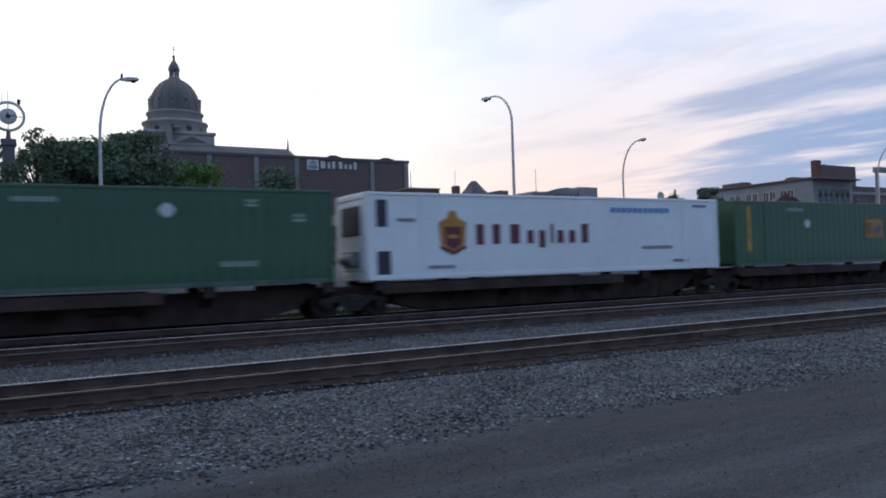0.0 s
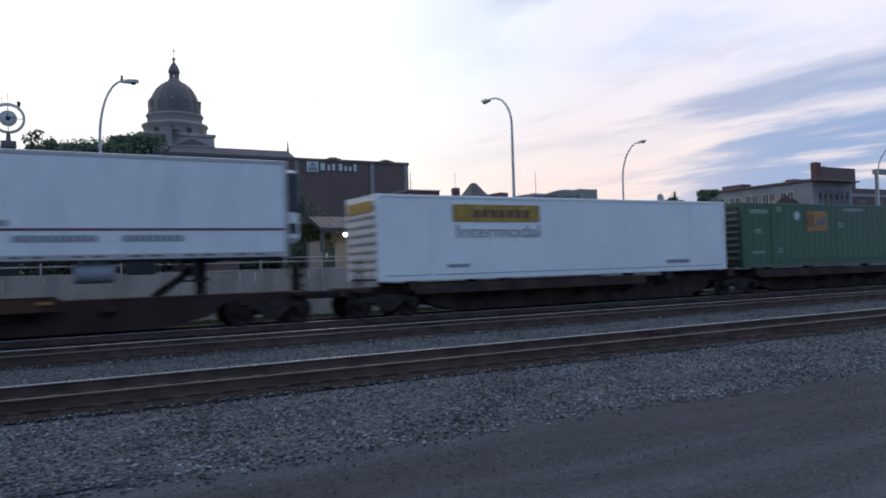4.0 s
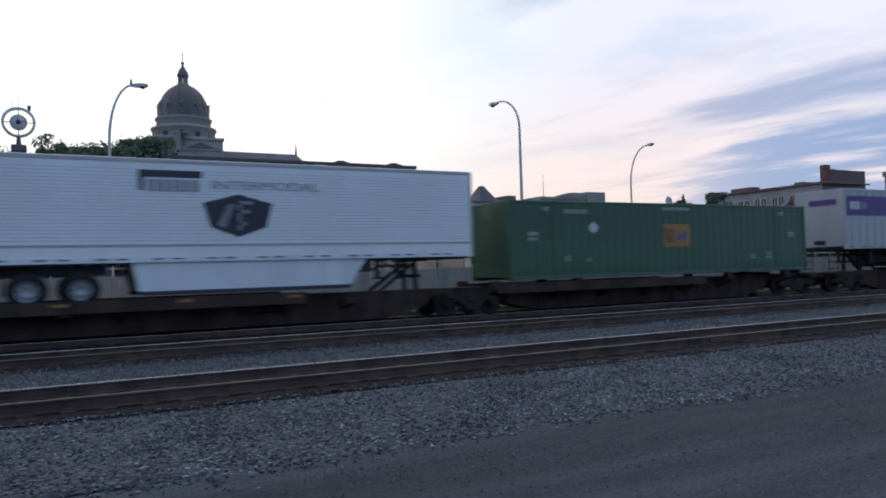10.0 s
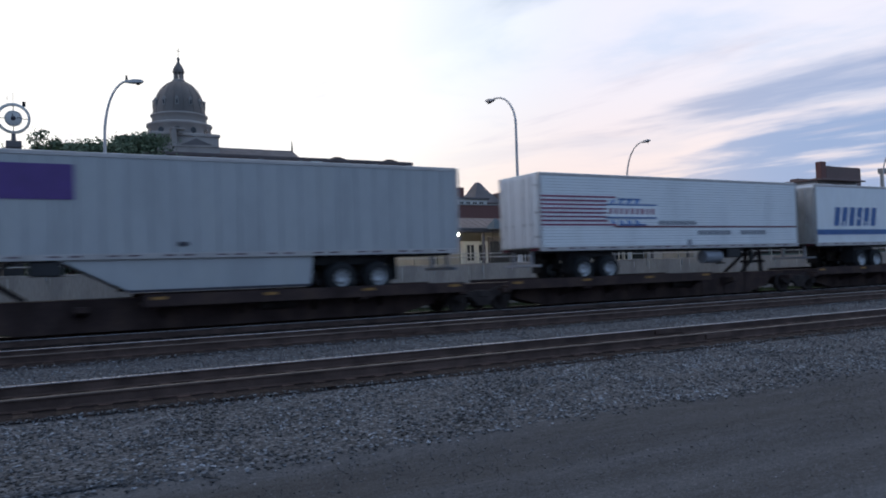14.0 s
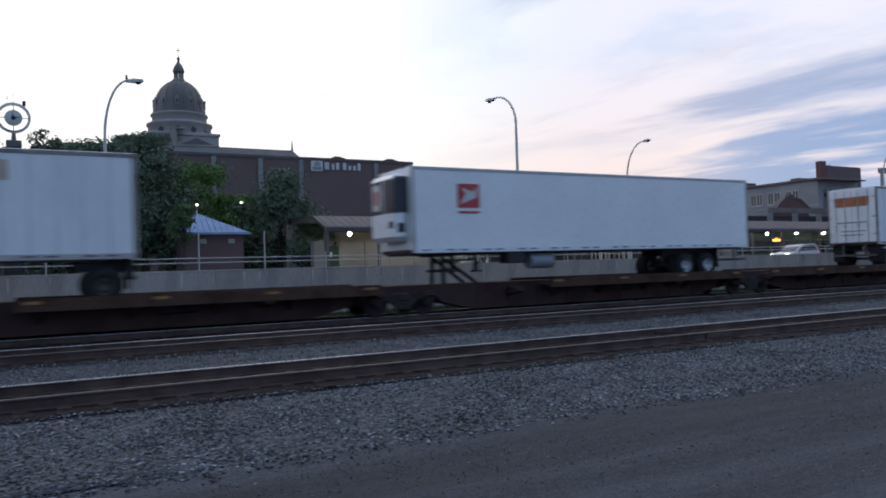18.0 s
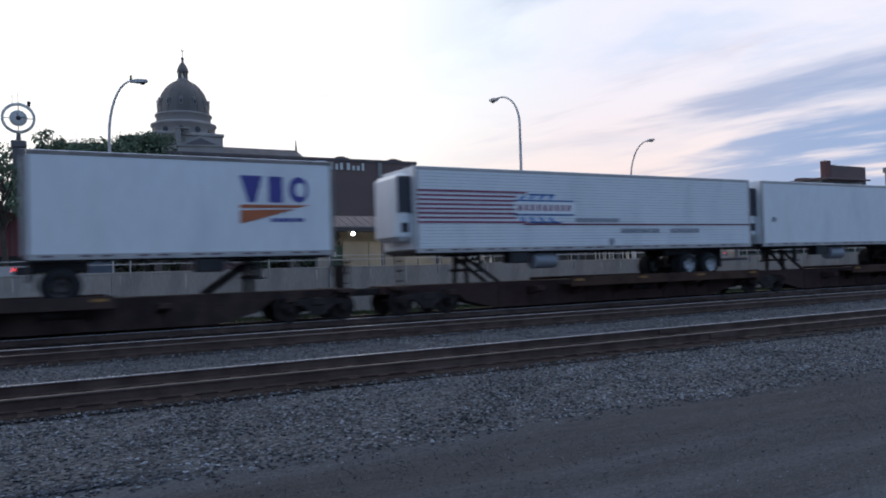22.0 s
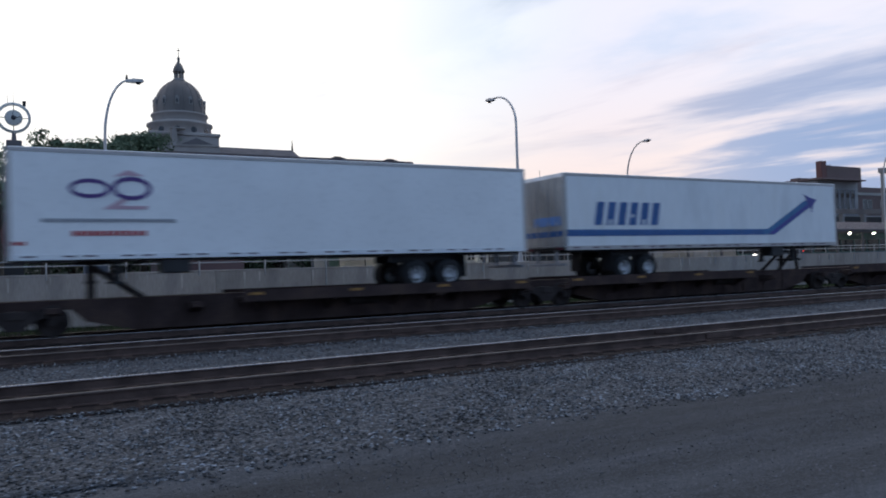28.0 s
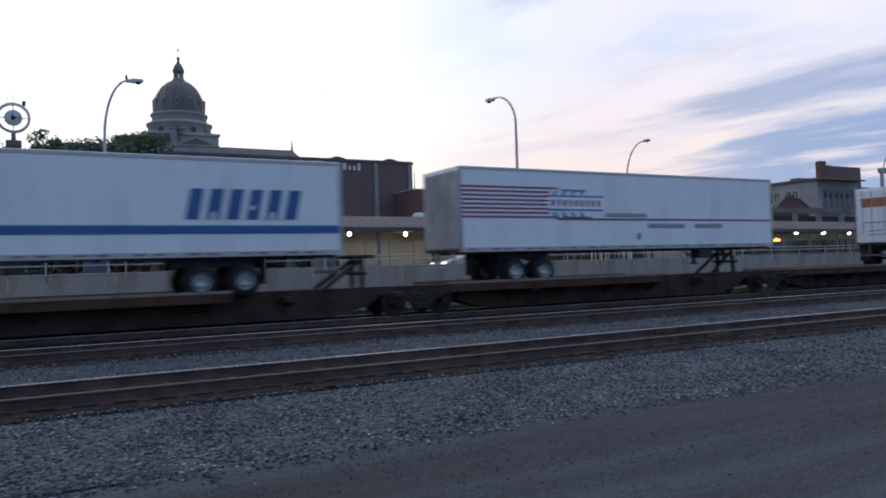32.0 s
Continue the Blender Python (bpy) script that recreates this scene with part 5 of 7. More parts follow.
W9 = named(9, trailer(-135.15, -118.95, True, "white trailer with fine grooves, a black shield mark and side skirts", M_WHITE2, axle=2.6), 16.2)
# flutes as flat grey lines, their shade put into the colour
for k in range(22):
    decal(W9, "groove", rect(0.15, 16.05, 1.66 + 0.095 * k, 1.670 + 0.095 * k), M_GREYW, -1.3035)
decal(W9, "lower_band", rect(0.12, 16.1, 1.50, 1.56), M_SILVER)
decal(W9, "name_bar", rect(5.36, 7.08, 3.46, 3.66), M_INK)
decal(W9, "name_bar", rect(5.36, 5.5, 3.08, 3.46), M_INK)
blocks(W9, "name_mark", 5.6, 7.05, 3.06, 3.40, 6, M_GREYV, 0, 0.3)
letters_text(W9, "writing", "INTERMODAL", 7.32, 3.16, 0.26, 3.3, M_GREYV, y=-1.3165)
decal(W9, "shield", [(7.10, 2.75), (8.12, 3.02), (9.14, 2.75), (8.95, 2.05), (8.12, 1.75), (7.32, 2.05)], M_INK)
decal(W9, "shield_mark", [(7.5, 2.1), (7.85, 2.72), (7.98, 2.72), (7.72, 2.02)], M_GREYV, -1.3235)
for z, e in ((2.72, 8.55), (2.45, 8.45), (2.10, 8.35)):
    decal(W9, "shield_mark", rect(8.1, e, z, z + 0.1), M_GREYV, -1.3235)
decal(W9, "shield_mark", rect(8.1, 8.2, 1.95, 2.78), M_GREYV, -1.3235)
skirt(W9, 5.15, 12.2, 0.2, 0.55, M_WHITE, 0.12)
W10 = named(10, trailer(-152.7, -136.5, True, "white trailer with slanted blue blocks and a climbing blue band", M_WHITE, reefer=True, axle=3.5, rear=M_GRIME), 16.2)
sloped_mark(W10, 1.35, 11.1)
W11 = named(11, trailer(-168.7, -154.05, True, "shorter white trailer with red stripes and a framed name", reefer=True, axle=2.05), 14.65)
stripes_mark(W11, 3.25, -0.26)
groove_shade_lines(W11, 14.65)
W12 = named(12, trailer(-189.0, -172.15, False, "grey ribbed trailer with purple panel and long side skirts", M_GREYW, ribs=1, axle=3.05), 16.85)
purple_mark(W12, 1.25)
skirt(W12, 4.5, 11.6, 1.7, 0.1, edge=0.07)
W13 = named(13, trailer(-200.4, -192.0, True, "short ribbed trailer with an amber name plate", M_WHITE, ribs=1, pup=True, roofline=M_RAILB), 8.4)
plate_mark(W13, 4.45)
W14 = named(14, trailer(-226.5, -210.0, False, "white refrigerated trailer with a small red square mark", M_WHITE2, reefer=True, axle=2.55), 16.5)
decal(W14, "red_mark", rect(1.75, 2.65, 2.60, 3.43), M_RED)
decal(W14, "red_mark_shape", [(1.85, 2.7), (2.1, 3.1), (1.9, 3.3), (2.35, 3.15), (2.55, 3.35), (2.5, 2.95), (2.2, 2.85)], M_TAG, -1.3235)
decal(W14, "red_writing", rect(1.78, 2.62, 2.40, 2.48), M_RED)
U14 = [o for o in W14.children if o.name.startswith("reefer_unit")][0]
for y0, y1 in ((-0.93, -0.16), (-0.08, 0.86)):
    part("front_grille", Geo().box(-0.535, -0.50, y0, y1, Z0 + 1.38, Z1 - 0.40, 0.02), M_INK, U14, "black front grille")
part("poster", Geo().box(-0.545, -0.53, 0.10, 0.68, Z0 + 1.52, Z1 - 0.52), M_TAG, U14, "white square notice with a red mark")
part("poster_mark", Geo().box(-0.550, -0.54, 0.26, 0.54, Z0 + 1.72, Z1 - 0.72), M_RED, U14, "red mark")
part("fuel_flap", Geo().box(-0.535, -0.50, -0.88, -0.52, Z0 + 0.86, Z0 + 1.10, 0.02), M_INK, U14)
W15 = named(15, trailer(-243.6, -235.1, False, "short ribbed trailer with a faded orange band", M_WHITE, ribs=1, pup=True, roofline=M_RAILB), 8.5)
decal(W15, "orange_band", rect(0.06, 1.90, 3.13, 3.69), M_ORANGE)
decal(W15, "orange_band", rect(2.11, 3.30, 3.14, 3.69), M_DPLATE)
for a, b, rgb in ((3.51, 4.2, (0.40, 0.17, 0.08)), (4.2, 4.8, (0.46, 0.27, 0.17)), (4.8, 5.4, (0.54, 0.41, 0.32))):
    decal(W15, "orange_band", rect(a, b, 3.15, 3.68), mat("washed_out_orange_vinyl", rgb, 0.5, var=0.2, scale=2))
part("end_band", Geo().box(-0.022, -0.013, -1.05, 1.05, 3.13, 3.69), M_ORANGE, W15)
W16 = named(16, trailer(-261.6, -245.2, False, "plain off-white trailer with a refrigeration unit at the nose", M_WHITE, reefer=True, axle=3.9, dark=True), 16.4)
decal(W16, "round_hatch", [(0.76 + 0.16 * math.cos(a * 0.5236), 2.25 + 0.13 * math.sin(a * 0.5236)) for a in range(12)], M_GREYV)
W17 = named(17, trailer(-278.8, -262.4, False, "white refrigerated trailer with red stripes, its unit at the nose", M_WHITE, reefer=True, axle=2.5), 16.4)
stripes_mark(W17, 4.05, -0.20)
groove_shade_lines(W17, 16.4)
W18 = named(18, trailer(-290.25, -281.7, True, "short smooth white trailer with blue blocks over an orange wedge", M_WHITE, ribs=0, pup=True, roofline=M_RAILB), 8.55)
decal(W18, "name_block", [(5.62, 3.47), (6.30, 3.47), (6.08, 2.67), (5.86, 2.67)], M_INDIGO)
decal(W18, "name_block", rect(6.48, 6.92, 2.67, 3.46), M_INDIGO)
decal(W18, "name_block", [(7.42 + 0.31 * math.cos(radians(a)), 3.07 + 0.40 * math.sin(radians(a))) for a in range(0, 360, 24)], M_INDIGO)
decal(W18, "block_gap", [(7.47 + 0.17 * math.cos(radians(a)), 3.07 + 0.22 * math.sin(radians(a))) for a in range(0, 360, 30)], M_WHITE, -1.3235)
blocks(W18, "small_writing", 6.55, 7.6, 2.08, 2.20, 7, M_INDIGO)
decal(W18, "orange_wedge", [(5.62, 2.02), (7.3, 2.47), (5.62, 2.43)], M_ORANGE)
decal(W18, "orange_wedge", [(5.62, 2.49), (7.4, 2.52), (7.75, 2.60), (5.62, 2.60)], M_ORANGE)
part("door_plate", Geo().box(-0.052, -0.045, -0.5, 0.6, 2.95, 3.30), M_INDIGO, W18)
part("door_plate", Geo().box(-0.052, -0.045, -0.5, 0.6, 2.6, 2.75), M_ORANGE, W18)
W19 = named(19, trailer(-307.65, -299.2, True, "short ribbed trailer with an amber name plate and rear doors", M_WHITE, ribs=1, pup=True, roofline=M_RAILB), 8.45)
plate_mark(W19, 4.45)
decal(W19, "round_seal", [(1.0 + 0.12 * math.cos(a * 0.5236), 1.62 + 0.12 * math.sin(a * 0.5236)) for a in range(12)], M_GREYV)
W20 = named(20, trailer(-325.05, -316.8, True, "short ribbed trailer with an amber name plate on its side", M_WHITE, ribs=1, pup=True, roofline=M_RAILB), 8.25)
plate_mark(W20, 4.39)
W21 = named(21, trailer(-350.3, -333.95, True, "white trailer with slanted blue blocks and a blue band, weathered rear", M_WHITE, axle=2.9, rear=M_GRIME), 16.35)
sloped_mark(W21, 1.40, 11.1)
part("door_band", Geo().box(-0.052, -0.045, -1.2, 1.2, 1.58, 1.80), M_BLUE, W21)
part("door_plate", Geo().box(-0.052, -0.045, -1.1, 0.6, 2.0, 2.35), M_BLUE2, W21)
W22 = named(22, trailer(-368.45, -352.1, False, "clean white trailer with two dark oval rings over fine writing", M_WHITE2, axle=3.2, tall=0.06), 16.35)


def ring_mark(load, name, cx, cz, rx, rz, th, a0, a1, material):
    """Part of an oval ring as one flat marking."""
    n = 28
    pts = [radians(a0 + (a1 - a0) * k / n) for k in range(n + 1)]
    g = Geo()
    for a, b in zip(pts, pts[1:]):
        g.prism([(cx + rx * math.cos(a), cz + rz * math.sin(a)), (cx + rx * math.cos(b), cz + rz * math.sin(b)),
                 (cx + (rx - th) * math.cos(b), cz + (rz - th) * math.sin(b)), (cx + (rx - th) * math.cos(a), cz + (rz - th) * math.sin(a))], "y", -1.317, -1.311)
    return part(name, g, material, load)


ring_mark(W22, "oval_ring", 1.98, 2.98, 0.52, 0.27, 0.11, 0, 360, M_PURPLE)
ring_mark(W22, "oval_ring", 3.04, 3.0, 0.52, 0.33, 0.12, 0, 360, M_PURPLE)
M_PINK = mat("faded_pink_vinyl", (0.55, 0.36, 0.42), 0.5, var=0.1)
decal(W22, "pink_wedge", [(2.55, 3.30), (2.95, 3.52), (3.35, 3.36), (3.2, 3.34), (2.9, 3.36)], M_PINK, -1.3135)
decal(W22, "pink_wedge", [(2.3, 2.42), (3.42, 2.42), (3.46, 2.52), (2.75, 2.52), (2.95, 2.70), (2.75, 2.70)], M_PINK, -1.3135)
blocks(W22, "small_writing", 0.80, 4.2, 2.06, 2.16, 26, M_GREYV, 0, 0.2)
blocks(W22, "small_writing", 1.53, 3.44, 1.69, 1.83, 12, M_RED, 0, 0.25)
blocks(W22, "small_writing", 0.12, 0.45, 1.45, 1.55, 3, M_RED, 0, 0.2)
W23 = named(23, trailer(-379.85, -371.4, True, "short ribbed trailer with an amber plate, weathered sides", M_WHITE, ribs=1, pup=True, tall=0.12, roofline=M_RAILB), 8.45)
plate_mark(W23, 4.45, 0.04)
W24 = named(24, trailer(-406.45, -390.15, True, "white trailer with red stripes, framed name and weathered rear frame", M_WHITE, axle=2.3, rear=M_GRIME, tall=0.08), 16.3)
stripes_mark(W24, 3.85, 0.0)
W25 = named(25, trailer(-427.1, -410.8, False, "white trailer with slanted blue blocks near its rear doors", M_WHITE, axle=3.1), 16.3)
sloped_mark(W25, 11.5, 16.2, ramp=False, dz=0.15)


# ---- the town behind the street ----
def window_y(parent, x0, x1, z0, z1, y, frame=M_WPAINT, bars=1):
    """A window in a wall that faces the railway: a frame proud of the wall, panes set in it."""
    t = 0.07
    g = Geo().box(x0, x1, y - 0.05, y + 0.05, z0, z0 + t).box(x0, x1, y - 0.05, y + 0.05, z1 - t, z1)
    for k in range(bars + 2):
        x = x0 + (x1 - x0 - t) * k / (bars + 1)
        g.box(x, x + t, y - 0.05, y + 0.05, z0 + t, z1 - t)
    w = part("window", g, frame, parent)
    part("pane", Geo().box(x0 + 0.02, x1 - 0.02, y - 0.015, y + 0.02, z0 + 0.02, z1 - 0.02), M_GLASS, w)
    part("sill", Geo().box(x0 - 0.06, x1 + 0.06, y - 0.12, y + 0.02, z0 - 0.08, z0), frame, w)


def window_x(parent, y0, y1, z0, z1, x, frame=M_WPAINT):
    """The same in a wall that faces along the tracks."""
    t = 0.07
    g = Geo().box(x - 0.05, x + 0.05, y0, y1, z0, z0 + t).box(x - 0.05, x + 0.05, y0, y1, z1 - t, z1)
    for y in (y0, (y0 + y1 - t) / 2, y1 - t):
        g.box(x - 0.05, x + 0.05, y, y + t, z0 + t, z1 - t)
    w = part("window", g, frame, parent)
    part("pane", Geo().box(x - 0.015, x + 0.02, y0 + 0.02, y1 - 0.02, z0 + 0.02, z1 - 0.02), M_GLASS, w)
    part("sill", Geo().box(x - 0.12, x + 0.02, y0 - 0.06, y1 + 0.06, z0 - 0.08, z0), frame, w)


def bank():
    b = thing("bank_building", (0, 80, Z_ROAD), "large brown brick bank building with pale pilasters and a sign", "building")
    top = 14.18 - Z_ROAD
    part("wall", Geo().box(6.0, 40.75, 0, 26, 0, top - 0.35), M_BRICK, b)
    part("parapet", Geo().box(5.9, 40.85, -0.1, 26.1, top - 0.35, top, 0.03), M_MROOF, b)
    for x in (7.6, 12.7, 17.6, 22.5, 27.0, 36.0, 40.35):
        part("pilaster", Geo().box(x - 0.25, x + 0.25, -0.22, 0.05, 0, top - 0.36, 0.03), M_PILAS, b)
    for x in (31.6, 38.2):
        part("roof_unit", Geo().box(x - 0.8, x + 0.8, 0.3, 2.0, top - 0.02, top + 0.18, 0.06).box(x - 0.45, x + 0.45, 0.5, 1.7, top + 0.18, top + 0.32, 0.06), M_DARK, b)
    sg = part("sign", Geo().box(28.15, 29.5, -0.16, 0.0, 11.55, 12.7, 0.03), M_TAG, b, "pale square emblem")
    part("emblem", Geo().box(28.3, 29.35, -0.18, -0.15, 11.68, 12.05).box(28.45, 29.2, -0.18, -0.15, 12.15, 12.3).prism([(28.4, 12.35), (29.25, 12.35), (28.83, 12.62)], "y", -0.18, -0.15), M_GREYV, sg)
    x = 29.75
    for w, h in ((0.72, 0.80), (0.42, 0.66), (0.46, 0.80), (0.0, 0), (0.55, 0.80), (0.44, 0.52), (0.46, 0.52), (0.46, 0.82)):
        if w == 0.0:
            x += 0.22
            continue
        part("sign_block", Geo().box(x, x + w * 0.72, -0.14, 0.0, 11.78, 11.78 + h, 0.02), M_TAG, b, "pale raised block of the sign")
        x += w + 0.12
    # lower brick wings beyond
    lw = thing("brick_annex", (0, 75, Z_ROAD), "low stepped red-brown brick building beside the bank", "building")
    part("wall", Geo().box(38.3, 42.1, 0, 14, 0, 9.2), M_BRICKR, lw)
    part("wall", Geo().box(42.1, 43.6, 0.2, 14, 0, 8.35), M_BRICKR, lw)
    part("wall", Geo().box(43.6, 53.2, 0.4, 14, 0, 7.7), M_BRICKR, lw)
    part("coping", Geo().box(38.2, 42.2, -0.1, 14, 9.2, 9.32).box(43.6, 53.3, 0.3, 14, 7.7, 7.82), M_CONC, lw)
    part("antenna", Geo().cyl((40.0, 3, 9.3), (40.0, 3, 11.6), 0.05, 0.02, 6), M_DARK, lw)


bank()


def cathedral():
    """Domed stone church on the hill behind the bank."""
    c = thing("cathedral", (35.8, 200, Z_ROAD), "grey stone cathedral with a dark ribbed dome and lantern", "church")
    zz = lambda z: z - Z_ROAD - 0.7
    part("base", Geo().box(-8.3, 7.9, -8.3, 7.9, 0, zz(36.4), 0.2), M_STONEW, c)
    part("base_cornice", Geo().box(-8.6, 8.2, -8.6, 8.2, zz(36.4), zz(37.2), 0.15), M_STONEW, c)
    part("lower_drum", Geo().lathe([(7.6, zz(36.5)), (7.6, zz(39.6)), (8.0, zz(39.8)), (8.0, zz(40.3)), (7.0, zz(40.7))], 32), M_STONEW, c)
    part("upper_drum", Geo().lathe([(6.6, zz(40.2)), (6.6, zz(42.2)), (6.95, zz(42.4)), (6.95, zz(42.8)), (6.3, zz(43.0))], 32), M_STONEW, c)
    prof = [(6.35 * math.cos(a), zz(42.9) + 9.0 * math.sin(a)) for a in [radians(q) for q in (0, 8, 16, 25, 35, 45, 55, 64, 72, 78)]]
    dome = part("dome", Geo().lathe(prof + [(1.25, zz(51.9))], 40), M_COPPER, c, "dark lead-covered dome")
    for k in range(16):
        a = 2 * math.pi * k / 16
        pts = [((r + 0.03) * math.cos(a), (r + 0.03) * math.sin(a), z) for r, z in prof]
        part("rib", Geo().tube(pts, 0.08, 5), M_COPPER, dome)
    for k in range(12):
        a = 2 * math.pi * (k + 0.5) / 12
        ca, sa = math.cos(a), math.sin(a)
        lu = part("dormer", Geo().box(5.4, 6.36, -0.42, 0.42, zz(44.6), zz(46.2), 0.04).prism([(-0.55, zz(46.2)), (0.55, zz(46.2)), (0.0, zz(46.8))], "x", 5.2, 6.44), M_PILAS, dome)
        lu.rotation_euler = (0, 0, a)
        pn = part("dormer_window", Geo().box(6.30, 6.40, -0.22, 0.22, zz(44.9), zz(45.9)), M_GLASS, dome)
        pn.rotation_euler = (0, 0, a)
        g2 = Geo().cyl((7.3 * ca, 7.3 * sa, zz(38.2)), (7.66 * ca, 7.66 * sa, zz(38.2)), 0.75, n=12)
        part("round_window", g2, M_GLASS, c)
    lan = part("lantern", Geo().lathe([(1.5, zz(51.6)), (1.5, zz(52.1)), (1.25, zz(52.2))], 20), M_STONEW, c)
    for k in range(8):
        a = 2 * math.pi * (k + 0.5) / 8
        part("column", Geo().cyl((1.05 * math.cos(a), 1.05 * math.sin(a), zz(52.0)), (1.05 * math.cos(a), 1.05 * math.sin(a), zz(54.0)), 0.20, n=8), M_STONEW, lan)
    part("lantern_cap", Geo().lathe([(1.4, zz(53.9)), (1.45, zz(54.2)), (1.2, zz(55.1)), (0.8, zz(55.9)), (0.35, zz(56.5)), (0.25, zz(57.2)), (0.45, zz(57.5)), (0.25, zz(57.8)), (0.05, zz(58.1))], 20), M_COPPER, lan)
    part("cross", Geo().box(-0.06, 0.06, -0.06, 0.06, zz(58.0), zz(60.4)).box(-0.4, 0.4, -0.06, 0.06, zz(59.5), zz(59.65)), M_DARK, lan)
    # pediment of the nearer front and the nave to its side
    part("pediment", Geo().prism([(-4.0, zz(33.2)), (7.2, zz(33.5)), (1.7, zz(36.0))], "y", -11.6, -8.3), M_STONEW, c)
    part("pediment_field", Geo().prism([(-1.9, zz(33.7)), (5.6, zz(33.9)), (1.7, zz(35.4))], "y", -11.66, -11.58), M_SLATE, c)
    part("front_wall", Geo().box(-4.2, 7.4, -11.3, -8.3, 0, zz(33.4)), M_STONEW, c)
    part("attic", Geo().box(-3.8, -2.6, -10.6, -8.3, zz(33.4), zz(37.6), 0.1).box(-4.0, -0.6, -10.8, -8.3, zz(37.6), zz(37.9), 0.05), M_STONEW, c)
    part("nave_wall", Geo().box(7.9, 32.0, -8, 8, 0, zz(30.5)), M_STONEW, c)
    part("nave_roof", Geo().prism([(-8.6, zz(30.5)), (8.6, zz(30.5)), (0, zz(35.4))], "x", 7.9, 29.4).add([(29.4, -8.6, zz(30.5)), (29.4, 8.6, zz(30.5)), (29.4, 0, zz(35.4)), (35.5, 0, zz(30.5))], [(0, 3, 2), (1, 2, 3), (0, 1, 3)]), M_SLATE, c)
    part("spirelet", Geo().cyl((29.4, 0, zz(35.3)), (29.4, 0, zz(38.4)), 0.30, 0.04, 6), M_DARK, c)


cathedral()


def canopy():
    """Open-fronted station building: a long tiled roof on posts, globe lamps under it, walls behind."""
    c = thing("station_canopy", (0, 48, Z_ROAD), "long station shelter with a brown metal roof on posts", "shelter")
    x0, x1 = 17.75, 92.0
    c.location.z, c.rotation_euler = Z_ROAD + 0.11, (0, 0.0045, 0)      # follows the street, which falls away slowly
    e, r = 4.48 - Z_ROAD, 5.40 - Z_ROAD
    roof = part("roof", Geo().prism([(-0.05, e), (2.4, r), (8.5, r), (8.5, r - 0.22), (2.4, r - 0.24), (-0.05, e - 0.22)], "x", x0, x1), M_MROOF, c)
    for k in range(int((x1 - x0) / 0.6)):
        x = x0 + 0.3 + 0.6 * k
        part("roof_seam", shared("roof_seam", lambda: Geo().prism([(-0.05, e + 0.0), (2.4, r), (2.4, r + 0.022), (-0.05, e + 0.022)], "x", -0.02, 0.02), M_MROOF), None, roof, at=(x, 0, 0))
    part("fascia", Geo().box(x0, x1, -0.10, -0.05, e - 0.26, e + 0.03), M_SLATE, c)
    part("soffit", Geo().prism([(0.0, e - 0.225), (2.4, r - 0.245), (8.4, r - 0.225), (8.4, r - 0.26), (2.4, r - 0.28), (0.0, e - 0.26)], "x", x0 + 0.1, x1 - 0.1), M_SOFF, c, "pale boarded underside of the roof")
    part("gutter", Geo().cyl((x0, -0.14, e - 0.05), (x1, -0.14, e - 0.05), 0.06, n=8), M_SLATE, c)
    part("beam", Geo().box(x0 + 0.2, x1, 0.30, 0.40, e - 0.34, e - 0.20), M_SLATE, c)
    for k in range(17):
        x = 21.85 + 4.30 * k
        p = part("post", shared("canopy_post", lambda: Geo().box(-0.10, 0.10, -0.10, 0.10, 0, e - 0.32, 0.02).box(-0.16, 0.16, -0.16, 0.16, 0, 0.3, 0.02), M_SLATE), None, c, at=(x, 0.35, 0))
    part("post", Geo().box(x0 + 0.12, x0 + 0.34, 0.2, 0.42, 0, e - 0.25, 0.02), M_SLATE, c)
    for k in range(17):
        x = 19.66 + 4.30 * k
        lamp = thing("globe_lamp", (x, 48.35, 4.13 - 0.0045 * x), "lit white globe lamp hanging under the shelter roof", "lamp", "globe lamps of the shelter")
        part("stem", Geo().cyl((0, 0, 0.10), (0, 0, 0.50), 0.025, n=8).cyl((0, 0, 0.13), (0, 0, 0.20), 0.11, 0.05, 12), M_DARK, lamp)
        flat = 1.0 if k < 11 else 0.5       # the last ones are shallow bowls
        part("globe", Geo().lathe([(0.002, -0.115 * flat), (0.06, -0.098 * flat), (0.10, -0.055 * flat), (0.115, 0.0), (0.10, 0.055 * flat), (0.06, 0.098 * flat), (0.002, 0.11 * flat)], 16, (0, 0, 0.11 * (1 - flat))), M_GLOBE, lamp)
    # walls behind the posts
    w = thing("station_wall", (0, 52, Z_ROAD), "cream panelled station wall with doors and glazed fronts", "wall", kind="structure")
    for k in range(5):
        x = 20.3 + 2.05 * k
        part("wall_panel", Geo().box(x, x + 2.0, 0, 0.15, 0, e - 0.85), M_CREAM, w)
    part("wall_panel", Geo().box(18.2, 19.3, -0.5, 0.15, 0, 2.6), M_PILAS, w)
    part("door", Geo().box(19.35, 20.25, -0.05, 0.10, 0, 2.25, 0.02), M_DKGRN, w)
    part("door_notice", Geo().box(19.55, 19.75, -0.065, -0.045, 1.45, 1.8), M_TAG, w)
    part("wall_panel", Geo().box(30.6, 33.2, 0, 0.15, 0, e - 0.85), M_WPAINT, w)
    for x in (31.1, 32.2):
        window_y(w, x, x + 0.8, 0.9, 2.3, -0.03)
